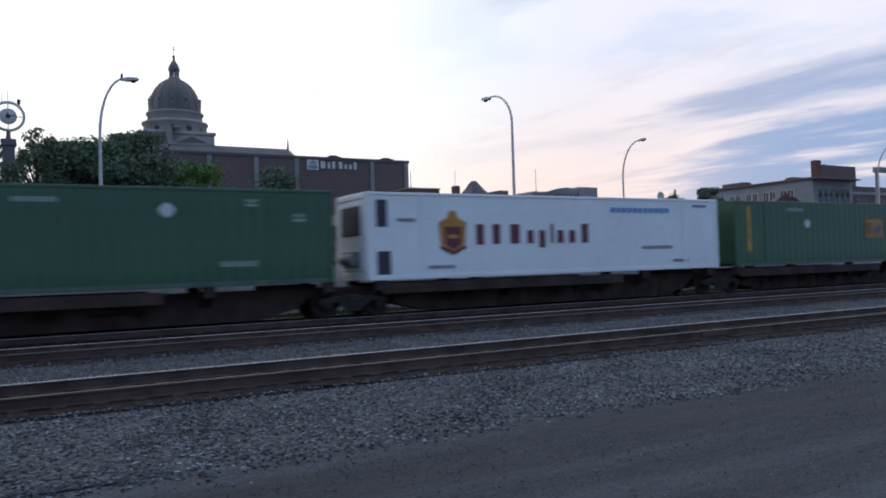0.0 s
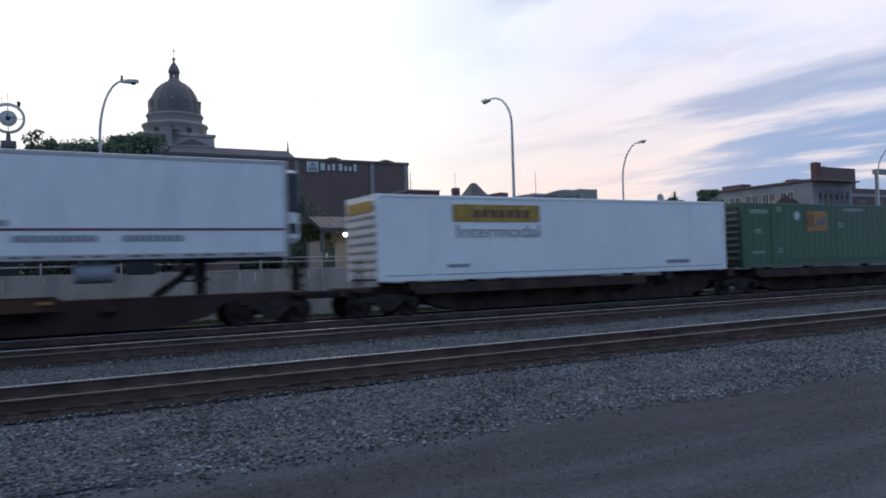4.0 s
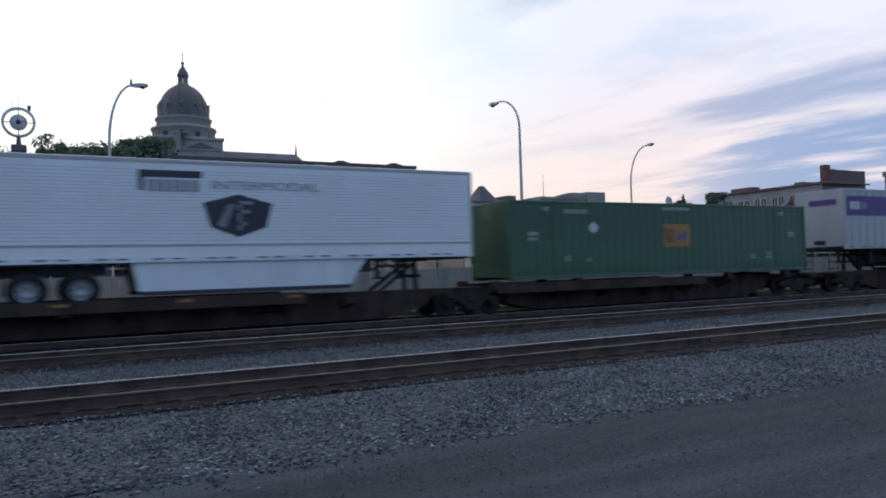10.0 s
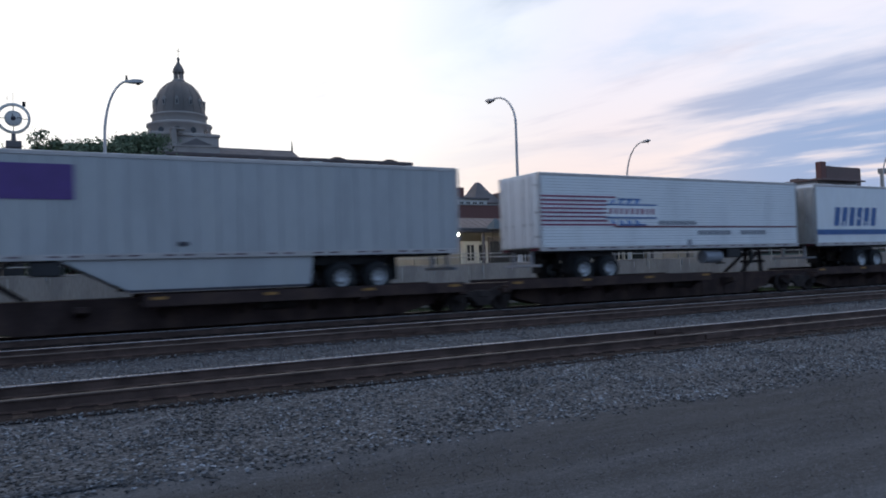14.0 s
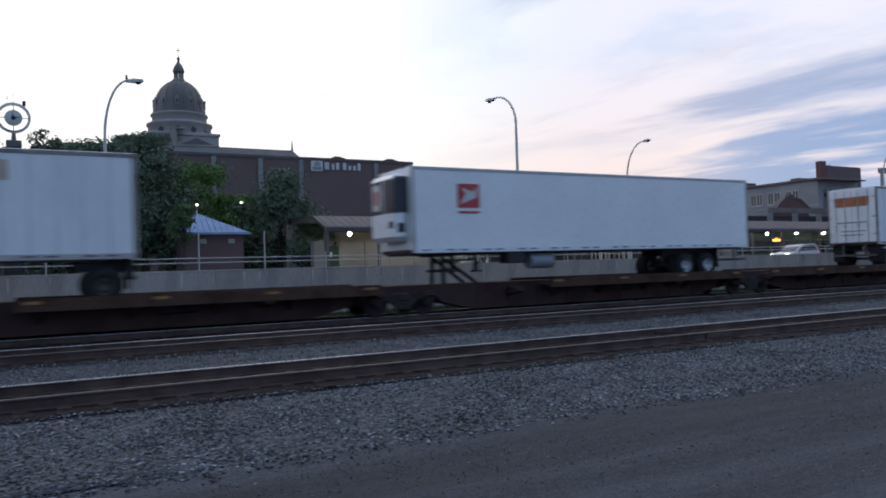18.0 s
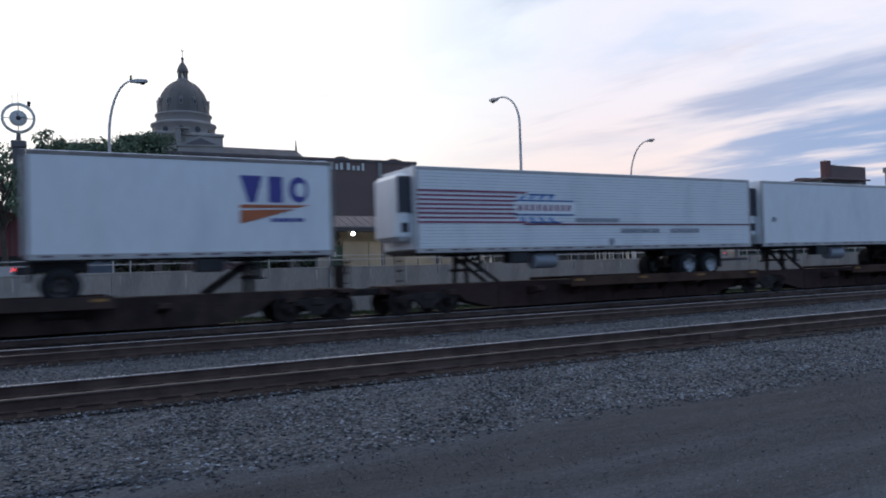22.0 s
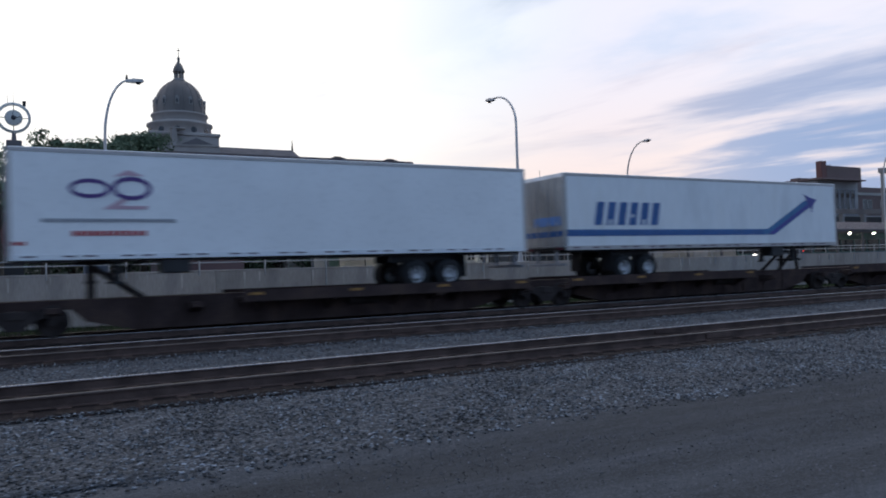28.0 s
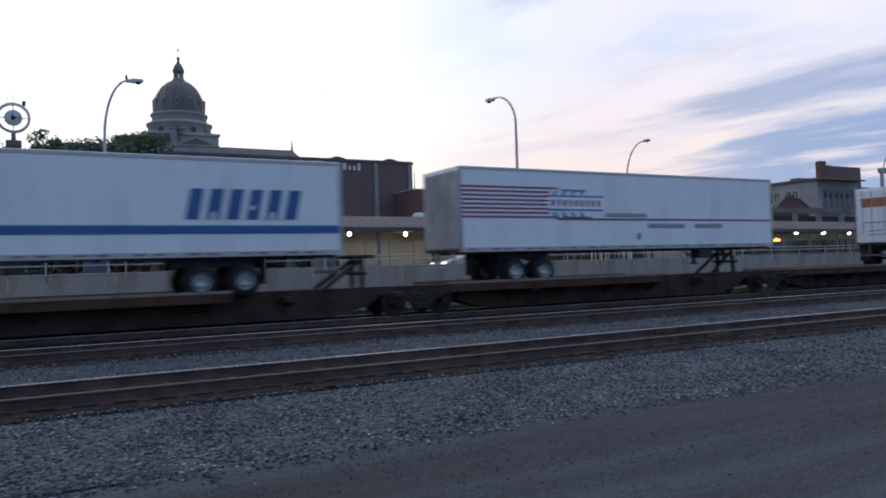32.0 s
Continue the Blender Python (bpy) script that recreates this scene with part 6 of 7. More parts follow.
    for k in range(9):
        x = 33.3 + 1.9 * k
        fr = part("glazed_bay", Geo().box(x, x + 0.12, 0, 0.15, 0, e - 0.5).box(x + 0.12, x + 1.9, 0, 0.15, 2.5, e - 0.5).box(x + 0.12, x + 1.9, 0, 0.12, 0, 0.35), M_SLATE, w)
        part("pane", Geo().box(x + 0.12, x + 1.9, 0.05, 0.08, 0.35, 2.5), M_GLASS, fr)
    for k in range(6):
        x = 50.6 + 2.0 * k
        part("wall_panel", Geo().box(x, x + 1.96, 0, 0.15, 0, e - 0.85), M_PILAS if k % 3 else M_GREYV, w)
    m_teal = mat("teal_frame_paint", (0.022, 0.075, 0.080), 0.45, var=0.15)
    for k in range(12):
        x = 62.8 + 2.4 * k
        fr = part("glazed_bay", Geo().box(x, x + 0.14, 0, 0.18, 0, e - 0.5).box(x + 0.14, x + 2.4, 0, 0.18, 2.2, e - 0.5).box(x + 0.14, x + 2.4, 0, 0.15, 0, 0.9), m_teal, w)
        part("pane", Geo().box(x + 0.14, x + 2.4, 0.06, 0.10, 0.9, 2.2), M_GLASS, fr)
    for x in (43.9, 45.0, 46.6, 47.7):
        window_y(w, x, x + 0.95, 0.15, 2.35, -0.06, M_WPAINT, 1)
    part("back_wall", Geo().box(17.5, 60, 3.5, 3.7, 0, r - 0.26), M_CREAM, w)
    part("back_wall", Geo().box(60, 92, 3.5, 3.7, 0, r - 0.26), M_SLATE, w)
    sg = thing("lit_sign", (41.4, 51.85, Z_ROAD + 1.6), "small red and amber lit sign in the station front", "sign")
    part("box", Geo().box(-0.3, 0.3, 0.0, 0.12, -0.35, 0.45, 0.02), M_DARK, sg)
    part("lit_face", Geo().box(-0.20, 0.14, -0.02, 0.01, -0.2, -0.04), M_TAIL, sg)
    part("lit_face", Geo().box(-0.12, 0.16, -0.02, 0.01, 0.12, 0.24), M_AMBL, sg)
    s2 = thing("lit_sign", (67.2, 50.8, 3.32), "amber lit sign hanging under the shelter roof", "sign")
    part("box", Geo().box(-0.75, 0.75, 0, 0.15, -0.18, 0.18, 0.02).cyl((-0.5, 0.07, 0.2), (-0.5, 0.07, 0.75), 0.02, n=6), M_DARK, s2)
    part("lit_face", Geo().prism([(-0.62, -0.10), (0.60, -0.10), (0.56, 0.05), (0.12, 0.07), (0.08, 0.15), (-0.10, 0.15), (-0.14, 0.07), (-0.5, 0.04)], "y", -0.02, 0.01), M_AMBL, s2)
    part("lit_face", Geo().box(0.63, 0.72, -0.02, 0.01, -0.04, 0.08), M_TAIL, s2, "small red lit end")
    for x in (28.1, 29.35):
        d = thing("roof_vent", (x, 54.2, 5.36), "white rounded roof vent on the station roof", "roof vent", "roof vents")
        part("dome", Geo().lathe([(0.56, 0.0), (0.56, 0.35), (0.48, 0.56), (0.25, 0.66), (0.01, 0.68)], 18), M_WPAINT, d)
        part("flange", Geo().lathe([(0.66, 0.0), (0.66, 0.06), (0.5, 0.07)], 18), M_GALV, d)
    hood = thing("blue_hood", (31.25, 47.6, 4.35), "small dark teal pyramid hood over the shelter edge", "awning")
    part("cover", Geo().add([(-0.65, -0.5, 0), (0.75, -0.5, 0), (0.75, 0.6, 0), (-0.75, 0.6, 0), (-0.1, 0.1, 0.85), (-0.05, 0.1, 1.05)], [(0, 1, 4), (1, 2, 4), (2, 3, 4), (3, 0, 4), (0, 3, 2, 1)]), mat("dark_teal_canvas", (0.085, 0.115, 0.13), 0.7, var=0.2), hood)
    part("pole", Geo().cyl((-0.7, -0.4, -3.25), (-0.7, -0.4, 0.0), 0.03, n=6).cyl((0.7, -0.4, -3.25), (0.7, -0.4, 0.0), 0.03, n=6), M_DARK, hood)
    # the taller shed roof behind
    sh = thing("station_hall", (0, 57, Z_ROAD), "station hall with a long rising grey roof", "building")
    part("wall", Geo().box(36, 58, 0, 12, 0, 4.5), M_BRICK, sh)
    part("roof", Geo().prism([(40.0, 4.4), (58.5, 6.03), (58.5, 4.4)], "y", -0.5, 12.5), M_SLATE, sh)
    part("roof_edge", Geo().prism([(40.0, 4.40), (58.5, 6.03), (58.5, 6.21), (40.0, 4.58)], "y", -0.6, -0.5), M_CONC, sh)


canopy()


def street_lamp(x, y, base, top, arm, bend=0.72, r=0.10):
    """A tapered aluminium pole whose bent arm carries a cobra head; arm: horizontal reach (dx, dy)."""
    s = thing("street_lamp", (x, y, base), "tall grey aluminium street lamp with a curved arm", "street lamp", "street lamps")
    h = top - base
    ax, ay = arm
    arc = [radians(90 * k / 9) for k in range(10)]
    pts = [(0, 0, 0), (0, 0, h * 0.40)] + [(ax * 0.88 * (1 - math.cos(q)), ay * 0.88 * (1 - math.cos(q)), h * (bend + (1 - bend) * math.sin(q))) for q in arc]
    part("pole", Geo().tube(pts, [r, r * 0.8] + [r * (0.62 - 0.022 * k) for k in range(10)], 12), M_LAMP, s)
    part("base", Geo().box(-0.2, 0.2, -0.2, 0.2, 0, 0.06, 0.01).cyl((0, 0, 0.06), (0, 0, 0.4), r * 1.5, r * 1.2, 12), M_LAMP, s)
    a = math.atan2(ay, ax)
    hd = Geo().add([(p[0], p[1] * 1.0, p[2]) for p in ((-0.28, -0.07, 0.03), (-0.28, 0.07, 0.03), (0.05, 0.16, 0.06), (0.05, -0.16, 0.06), (0.42, -0.14, 0.03), (0.42, 0.14, 0.03), (0.50, 0.0, -0.02),
                                                       (-0.28, -0.07, -0.06), (-0.28, 0.07, -0.06), (0.05, 0.16, -0.09), (0.05, -0.16, -0.09), (0.42, -0.13, -0.08), (0.42, 0.13, -0.08))],
                   [(0, 1, 2, 3), (3, 2, 5, 4), (4, 5, 6), (8, 7, 10, 9), (9, 10, 11, 12), (12, 11, 6), (0, 3, 10, 7), (3, 4, 11, 10), (4, 6, 11), (1, 8, 9, 2), (2, 9, 12, 5), (5, 12, 6), (0, 7, 8, 1)])
    head = part("lamp_head", hd, M_LAMP, s, at=(ax, ay, h))
    head.rotation_euler = (0, -0.08, a)
    part("lens", Geo().lathe([(0.13, -0.07), (0.12, -0.13), (0.06, -0.17), (0.002, -0.18)], 12, (0.24, 0, 0)), M_GLASS, head)
    return s


L1 = street_lamp(3.28, 36.0, Z_ROAD, 10.28, (1.15, -0.15))
part("photocell", Geo().cyl((0.92, -0.12, 9.18), (0.92, -0.12, 9.42), 0.06, 0.04, 8), M_DARK, L1)
street_lamp(22.08, 31.6, 1.70, 10.50, (0.10, 2.35), 0.80)
street_lamp(40.08, 43.0, Z_ROAD, 10.40, (0.02, -2.0), 0.72)
street_lamp(73.0, 43.0, Z_ROAD, 11.90, (-0.1, -2.0), 0.76)


def ring_clock():
    c = thing("ring_clock", (-0.27, 50, Z_ROAD), "round clock in an open steel ring on a tall pillar", "clock")
    part("pillar", Geo().box(-0.32, 0.32, -0.32, 0.32, 0, 8.5, 0.04).box(-0.40, 0.40, -0.40, 0.40, 8.1, 8.5, 0.04), M_SLATE, c)
    part("neck", Geo().cyl((0, 0, 8.5), (0, 0, 9.0), 0.14, 0.10, 10), M_SLATE, c)
    zc = 10.94 - Z_ROAD
    ring = part("ring", Geo().wheel(0, -0.1, 0.1, zc, [(0.74, 0), (0.88, 0), (0.88, 1), (0.74, 1), (0.74, 0)], 40), M_WPAINT, c)
    face = part("clock_face", Geo().wheel(0, -0.09, 0.09, zc, [(0.002, 0), (0.43, 0), (0.46, 0.2), (0.46, 0.8), (0.43, 1), (0.002, 1)], 32), M_WPAINT, c)
    part("hub", Geo().wheel(0, -0.13, 0.13, zc, [(0.002, 0), (0.13, 0.05), (0.13, 0.95), (0.002, 1)], 16), M_INK, face)
    for k in range(12):
        a = math.pi / 6 * k
        part("hour_mark", Geo().cyl((0.36 * math.cos(a), -0.095, zc + 0.36 * math.sin(a)), (0.41 * math.cos(a), -0.095, zc + 0.41 * math.sin(a)), 0.018, n=5), M_INK, face)
    for k in range(4):
        a = math.pi / 2 * k
        part("spoke", Geo().cyl((0.44 * math.cos(a), 0, zc + 0.44 * math.sin(a)), (0.76 * math.cos(a), 0, zc + 0.76 * math.sin(a)), 0.022, n=6), M_DARK, c)
    for a, n in ((100, 0.30), (10, 0.36)):
        part("clock_pointer", Geo().cyl((0, -0.11, zc), (n * math.cos(radians(a)), -0.11, zc + n * math.sin(radians(a))), 0.02, n=6), M_INK, face)
    part("finial", Geo().cyl((0.55, 0, zc + 0.72), (0.55, 0, zc + 1.0), 0.10, 0.14, 4).cyl((0, 0, zc + 0.86), (0, 0, zc + 1.5), 0.012, n=5).cyl((-0.3, 0, zc + 0.84), (-0.3, 0, zc + 1.3), 0.012, n=5), M_DARK, c)


ring_clock()


def pavilion():
    g = thing("brick_pavilion", (11.1, 51.6, Z_ROAD), "small red brick kiosk with a blue metal hip roof", "kiosk")
    part("wall", Geo().box(-2.0, 1.72, -1.6, 1.6, 0, 3.15), brick_mat("kiosk_brick", (0.125, 0.070, 0.070), (0.14, 0.08, 0.078), (0.14, 0.12, 0.12)), g)
    roof = part("roof", Geo().add([(-2.15, -2.0, 3.15), (2.05, -2.0, 3.15), (2.05, 2.0, 3.15), (-2.15, 2.0, 3.15), (-1.0, 0, 4.5), (-0.85, 0, 4.5)], [(0, 1, 5, 4), (1, 2, 5), (2, 3, 4, 5), (3, 0, 4), (0, 3, 2, 1)]), M_BROOF, g)
    for k in range(11):
        x = -1.9 + 0.37 * k
        t = min(1.0, (2.15 - abs(x + 0.92 * 0)) / 1.25)
        xt = max(-1.0, min(-0.85, x))
        q = (x + 2.15) / 1.15 if x < -1.0 else (2.05 - x) / 2.9
        q = max(0.0, min(1.0, q))
        part("seam", Geo().tube([(x, -2.0, 3.17), (x, -2.0 + 2.0 * q, 3.17 + 1.35 * q)], 0.025, 4), M_BROOF, roof)
    part("fascia", Geo().box(-2.18, 2.08, -2.04, -1.98, 3.02, 3.16).box(-2.18, 2.08, 1.98, 2.04, 3.02, 3.16), M_BROOF, g)
    part("finial", Geo().cyl((-0.92, 0, 4.45), (-0.92, 0, 4.85), 0.06, 0.03, 8), M_WPAINT, g)
    for x in (-0.85, 0.95):
        part("vent", Geo().box(x - 0.2, x + 0.2, -1.64, -1.58, 2.45, 2.75, 0.01), M_CONC, g)


pavilion()


def red_shed():
    s = thing("red_shed", (-3.19, 48.3, Z_ROAD), "dark red boarded shed with a brown roof beside the trees", "shed")
    part("wall", Geo().box(-3.5, 3.45, -1.4, 1.4, 1.75, 4.1), mat("dark_red_boards", (0.16, 0.045, 0.045), 0.7, var=0.25, scale=1.5, stretch=(6, 6, 0.5)), s)
    part("roof", Geo().prism([(-1.5, 4.1), (1.5, 4.1), (0, 4.4)], "x", -3.7, 3.65), M_SLATE, s)
    part("plinth", Geo().box(-3.3, 3.3, -1.2, 1.2, 0, 1.75), M_DARK, s)
    for k in range(18):
        part("batten", shared("batten", lambda: Geo().box(-0.02, 0.02, -1.425, -1.395, 1.75, 4.1), M_BROWN), None, s, at=(-3.3 + 0.39 * k, 0, 0))
    li = thing("string_lights", (0.4, 50.4, 3.1), "short string of small lit white bulbs on the shed", "lights")
    for k in range(7):
        part("bulb", Geo().lathe([(0.002, -0.024), (0.02, -0.014), (0.024, 0.0), (0.014, 0.02), (0.002, 0.026)], 8, (0.05 * (k % 2) + 0.45 * max(0, k - 4), 0, 0.16 * min(k, 4))), M_LIT, li)
    part("cord", Geo().tube([(0.02, 0.05, 0), (0.02, 0.05, 0.68), (1.0, 0.05, 0.68)], 0.01, 5).cyl((0.02, 0.05, -2.0), (0.02, 0.05, 0), 0.015, n=5), M_DARK, li)


red_shed()


def planter():
    p = thing("planter", (2.75, 35.2, Z_ROAD), "blue-grey planter box with white flowers by the lamp", "planter")
    part("box", Geo().box(-0.45, 0.45, -0.35, 0.35, 0, 1.55, 0.03), mat("blue_grey_paint", (0.085, 0.11, 0.15), 0.6, var=0.2), p)
    rng = np.random.default_rng(8)
    n = 130
    c = rng.normal(0, 1, (n, 3)) * np.array([0.26, 0.2, 0.09]) + np.array([0.1, 0, 1.64])
    leaf_cards("flowers", c, 0.07, rng, p, leaf_mat("white_petals", (0.5, 0.5, 0.48)))


def leaf_cards(name, centres, size, rng, parent, material, label="", faces=None):
    """Many small bent leaves as one mesh, each its own island."""
    n = len(centres)
    a = rng.normal(0, 1, (n, 3))
    a /= np.linalg.norm(a, axis=1, keepdims=True) + 1e-9
    if faces is not None:
        face = faces + np.array([0, 0, 0.3]) + rng.normal(0, 0.35, (n, 3))
        a = np.cross(a, face)
        a /= np.linalg.norm(a, axis=1, keepdims=True) + 1e-9
        b = np.cross(face, a)
    else:
        b = np.cross(a, rng.normal(0, 1, (n, 3)))
    b /= np.linalg.norm(b, axis=1, keepdims=True) + 1e-9
    s = rng.uniform(0.55, 1.3, (n, 1)) * size
    p = np.stack([centres - a * s, centres + b * s * 0.55 + np.cross(a, b) * s * 0.2, centres + a * s, centres - b * s * 0.55 + np.cross(a, b) * s * 0.2], 1).reshape(-1, 3)
    me = bpy.data.meshes.new(name)
    me.from_pydata(p.tolist(), [], np.arange(4 * n).reshape(-1, 4).tolist())
    me.materials.append(material)
    me.update()
    return part(name, me, None, parent, label)


planter()


def tree(x, y, base, height, radius, low, material, seed, label, leaves=6000, gaps=0.0, leaf=0.135):
    """Tapered trunk, branching limbs, and leaves in uneven clumps round the limb ends."""
    rng = np.random.default_rng(seed)
    t = thing("tree", (x, y, base), label, "tree", "street trees")
    r0 = 0.02 * height + 0.05
    trunk = Geo().tube([(0, 0, 0), (0.05, 0, height * 0.25), (rng.uniform(-0.2, 0.2), 0.1, height * 0.55), (rng.uniform(-0.3, 0.3), 0, height * 0.88)], [r0, r0 * 0.8, r0 * 0.5, r0 * 0.12], 9)
    part("trunk", trunk, M_BARK, t)
    ends = []
    m = 26
    for k in range(m):
        f = rng.uniform(0, 1)
        z0 = low * 0.8 + (height * 0.85 - low * 0.8) * f * 0.8
        a = rng.uniform(0, 2 * math.pi)
        z1 = low + (height - low) * min(1.0, f * 0.85 + rng.uniform(0.02, 0.22))
        u = (z1 - low) / (height - low)
        rad = radius * math.sqrt(max(0.05, 1 - (2 * u - 0.85) ** 2 / 1.6)) * rng.uniform(0.55, 1.0)
        e = np.array([rad * math.cos(a), rad * math.sin(a), z1])
        mid = np.array([e[0] * 0.45, e[1] * 0.45, z0 + (z1 - z0) * 0.55])
        part("limb", Geo().tube([(0.05, 0, z0), tuple(mid), tuple(e)], [r0 * 0.35, r0 * 0.2, r0 * 0.06], 5), M_BARK, t)
        ends += [e, mid * 0.3 + e * 0.7, e + rng.normal(0, radius * 0.16, 3)]
    ends = np.array(ends)
    leaves = int(leaves * (2.8 if gaps < 0.1 else 1.6))
    pick = rng.integers(0, len(ends), leaves)
    way = rng.normal(0, 1, (leaves, 3))
    way /= np.linalg.norm(way, axis=1, keepdims=True)
    clump = radius * rng.uniform(0.20, 0.36, (len(ends), 1)) * (1 - gaps)
    c = ends[pick] + way * clump[pick] * rng.uniform(0.7, 1.1, (leaves, 1)) * np.array([1.0, 1.0, 0.75])
    c = np.where((rng.uniform(0, 1, (leaves, 1)) < 0.2), ends[pick] + way * clump[pick] * rng.uniform(1.1, 1.9, (leaves, 1)), c)
    keep = (c[:, 2] > low * 0.75) & (c[:, 2] < height)
    leaf_cards("crown", c[keep], leaf, rng, t, material, faces=way[keep])
    return t


TREE_A = "tall dark leafy street tree behind the road"
tree(1.3, 55, Z_ROAD, 10.2, 2.6, 2.6, M_LEAF3, 11, TREE_A, 2600, 0.42)
tree(-1.0, 46.0, Z_ROAD, 6.9, 1.7, 3.7, M_LEAF3, 32, "thin-leaved dark tree beside the clock pillar", 1200, 0.35, 0.12)
tree(4.6, 54, Z_ROAD, 9.3, 3.0, 2.0, M_LEAF3, 12, "broad dark green tree by the street lamp", 9000)
tree(7.4, 55.5, Z_ROAD, 10.2, 2.6, 2.2, M_LEAF3, 13, "dark green tree with a ragged top", 8000)
tree(-2.2, 56, Z_ROAD, 9.6, 2.6, 2.6, M_LEAF3, 14, "thin dark tree that lets the sky through", 1700, 0.45)
tree(3.0, 58, Z_ROAD, 9.6, 2.8, 2.0, M_LEAF, 15, TREE_A, 7000)
tree(9.2, 57, Z_ROAD, 8.0, 2.2, 1.2, M_LEAF3, 16, "rounded dark tree behind the brick kiosk", 5500)
tree(12.3, 62, Z_ROAD, 9.3, 3.0, 1.5, M_LEAF2, 17, "bright green young tree before the brick wall", 7500)
tree(17.6, 57.2, Z_ROAD, 8.2, 3.4, 0.4, M_LEAF3, 18, "dense dark tree beside the station shelter", 10500)
tree(8.75, 48.6, Z_ROAD, 4.8, 0.8, 2.6, M_LEAF, 31, "small leafy tree at the corner of the kiosk", 1500, leaf=0.10)
tree(13.6, 58, Z_ROAD, 6.4, 2.0, 1.0, M_LEAF2, 19, "low leafy tree in the square", 5000)
tree(65.0, 91, Z_ROAD, 11.2, 2.7, 3.0, M_LEAF2, 20, "green tree beside the grey stone hall", 7500, leaf=0.22)
tree(63.0, 60.5, Z_ROAD, 6.8, 1.6, 3.2, M_LEAF2, 21, "small spiky tree behind the station roof", 2500)
tree(63.3, 60.3, Z_ROAD, 8.2, 0.7, 5.4, M_LEAF, 22, "thin leading shoots of the tree behind the station", 400, 0.4)
tree(75.6, 66, Z_ROAD, 9.2, 1.6, 2.5, M_LEAF3, 23, "dark tree before the white hotel", 3600, 0.0, 0.17)
tree(79.6, 70, Z_ROAD, 6.2, 1.7, 1.0, M_LEAF2, 24, "green trees beside the white building", 4200, leaf=0.2)
tree(69.6, 64.5, Z_ROAD, 6.4, 1.7, 1.0, M_LEAF2, 26, "green bushy tree behind the station roof", 3200, leaf=0.17)
tree(73.6, 68, Z_ROAD, 6.0, 1.7, 1.0, M_LEAF, 25, "low green tree behind the station", 4200, leaf=0.2)


def hedge(x0, x1, y, height, seed, label):
    rng = np.random.default_rng(seed)
    h = thing("hedge", (x0, y, Z_ROAD), label, "hedge", "hedges")
    n = int((x1 - x0) * 420)
    x = rng.uniform(0, x1 - x0, n)
    top = height * (0.8 + 0.2 * np.sin(x * 1.7) * np.sin(x * 0.61 + 1))
    c = np.stack([x, rng.normal(0, 0.5, n), top * rng.uniform(0, 1, n) ** 0.8], 1)
    leaf_cards("crown", c, 0.15, rng, h, M_LEAF3)
    for k in range(int((x1 - x0) / 1.5)):
        part("stem", Geo().tube([(0.6 + 1.5 * k, 0, 0), (0.7 + 1.5 * k, 0.1, height * 0.7)], [0.06, 0.02], 6), M_BARK, h)


hedge(-9, 8.5, 60.5, 3.4, 41, "dark unclipped hedge behind the street trees")
hedge(-5, 4.5, 58.4, 4.9, 43, "tall dark shrubs under the street trees")
hedge(9.5, 19, 63.5, 3.2, 42, "dense dark shrubs at the foot of the brick wall")


def lantern(x, y, z):
    s = thing("lantern_post", (x, y, Z_ROAD), "dark lamp post with a small lit lantern", "lamp post", "lantern posts")
    h = z - Z_ROAD
    part("pole", Geo().cyl((0, 0, 0), (0, 0, h - 0.1), 0.06, 0.04, 8), M_DARK, s)
    part("lantern", Geo().lathe([(0.03, h - 0.04), (0.085, h), (0.08, h + 0.07), (0.002, h + 0.12)], 10), M_LANT, s)


lantern(9.75 * 56 / 49.2, 56, 6.55)
lantern(14.3, 56, 6.8)


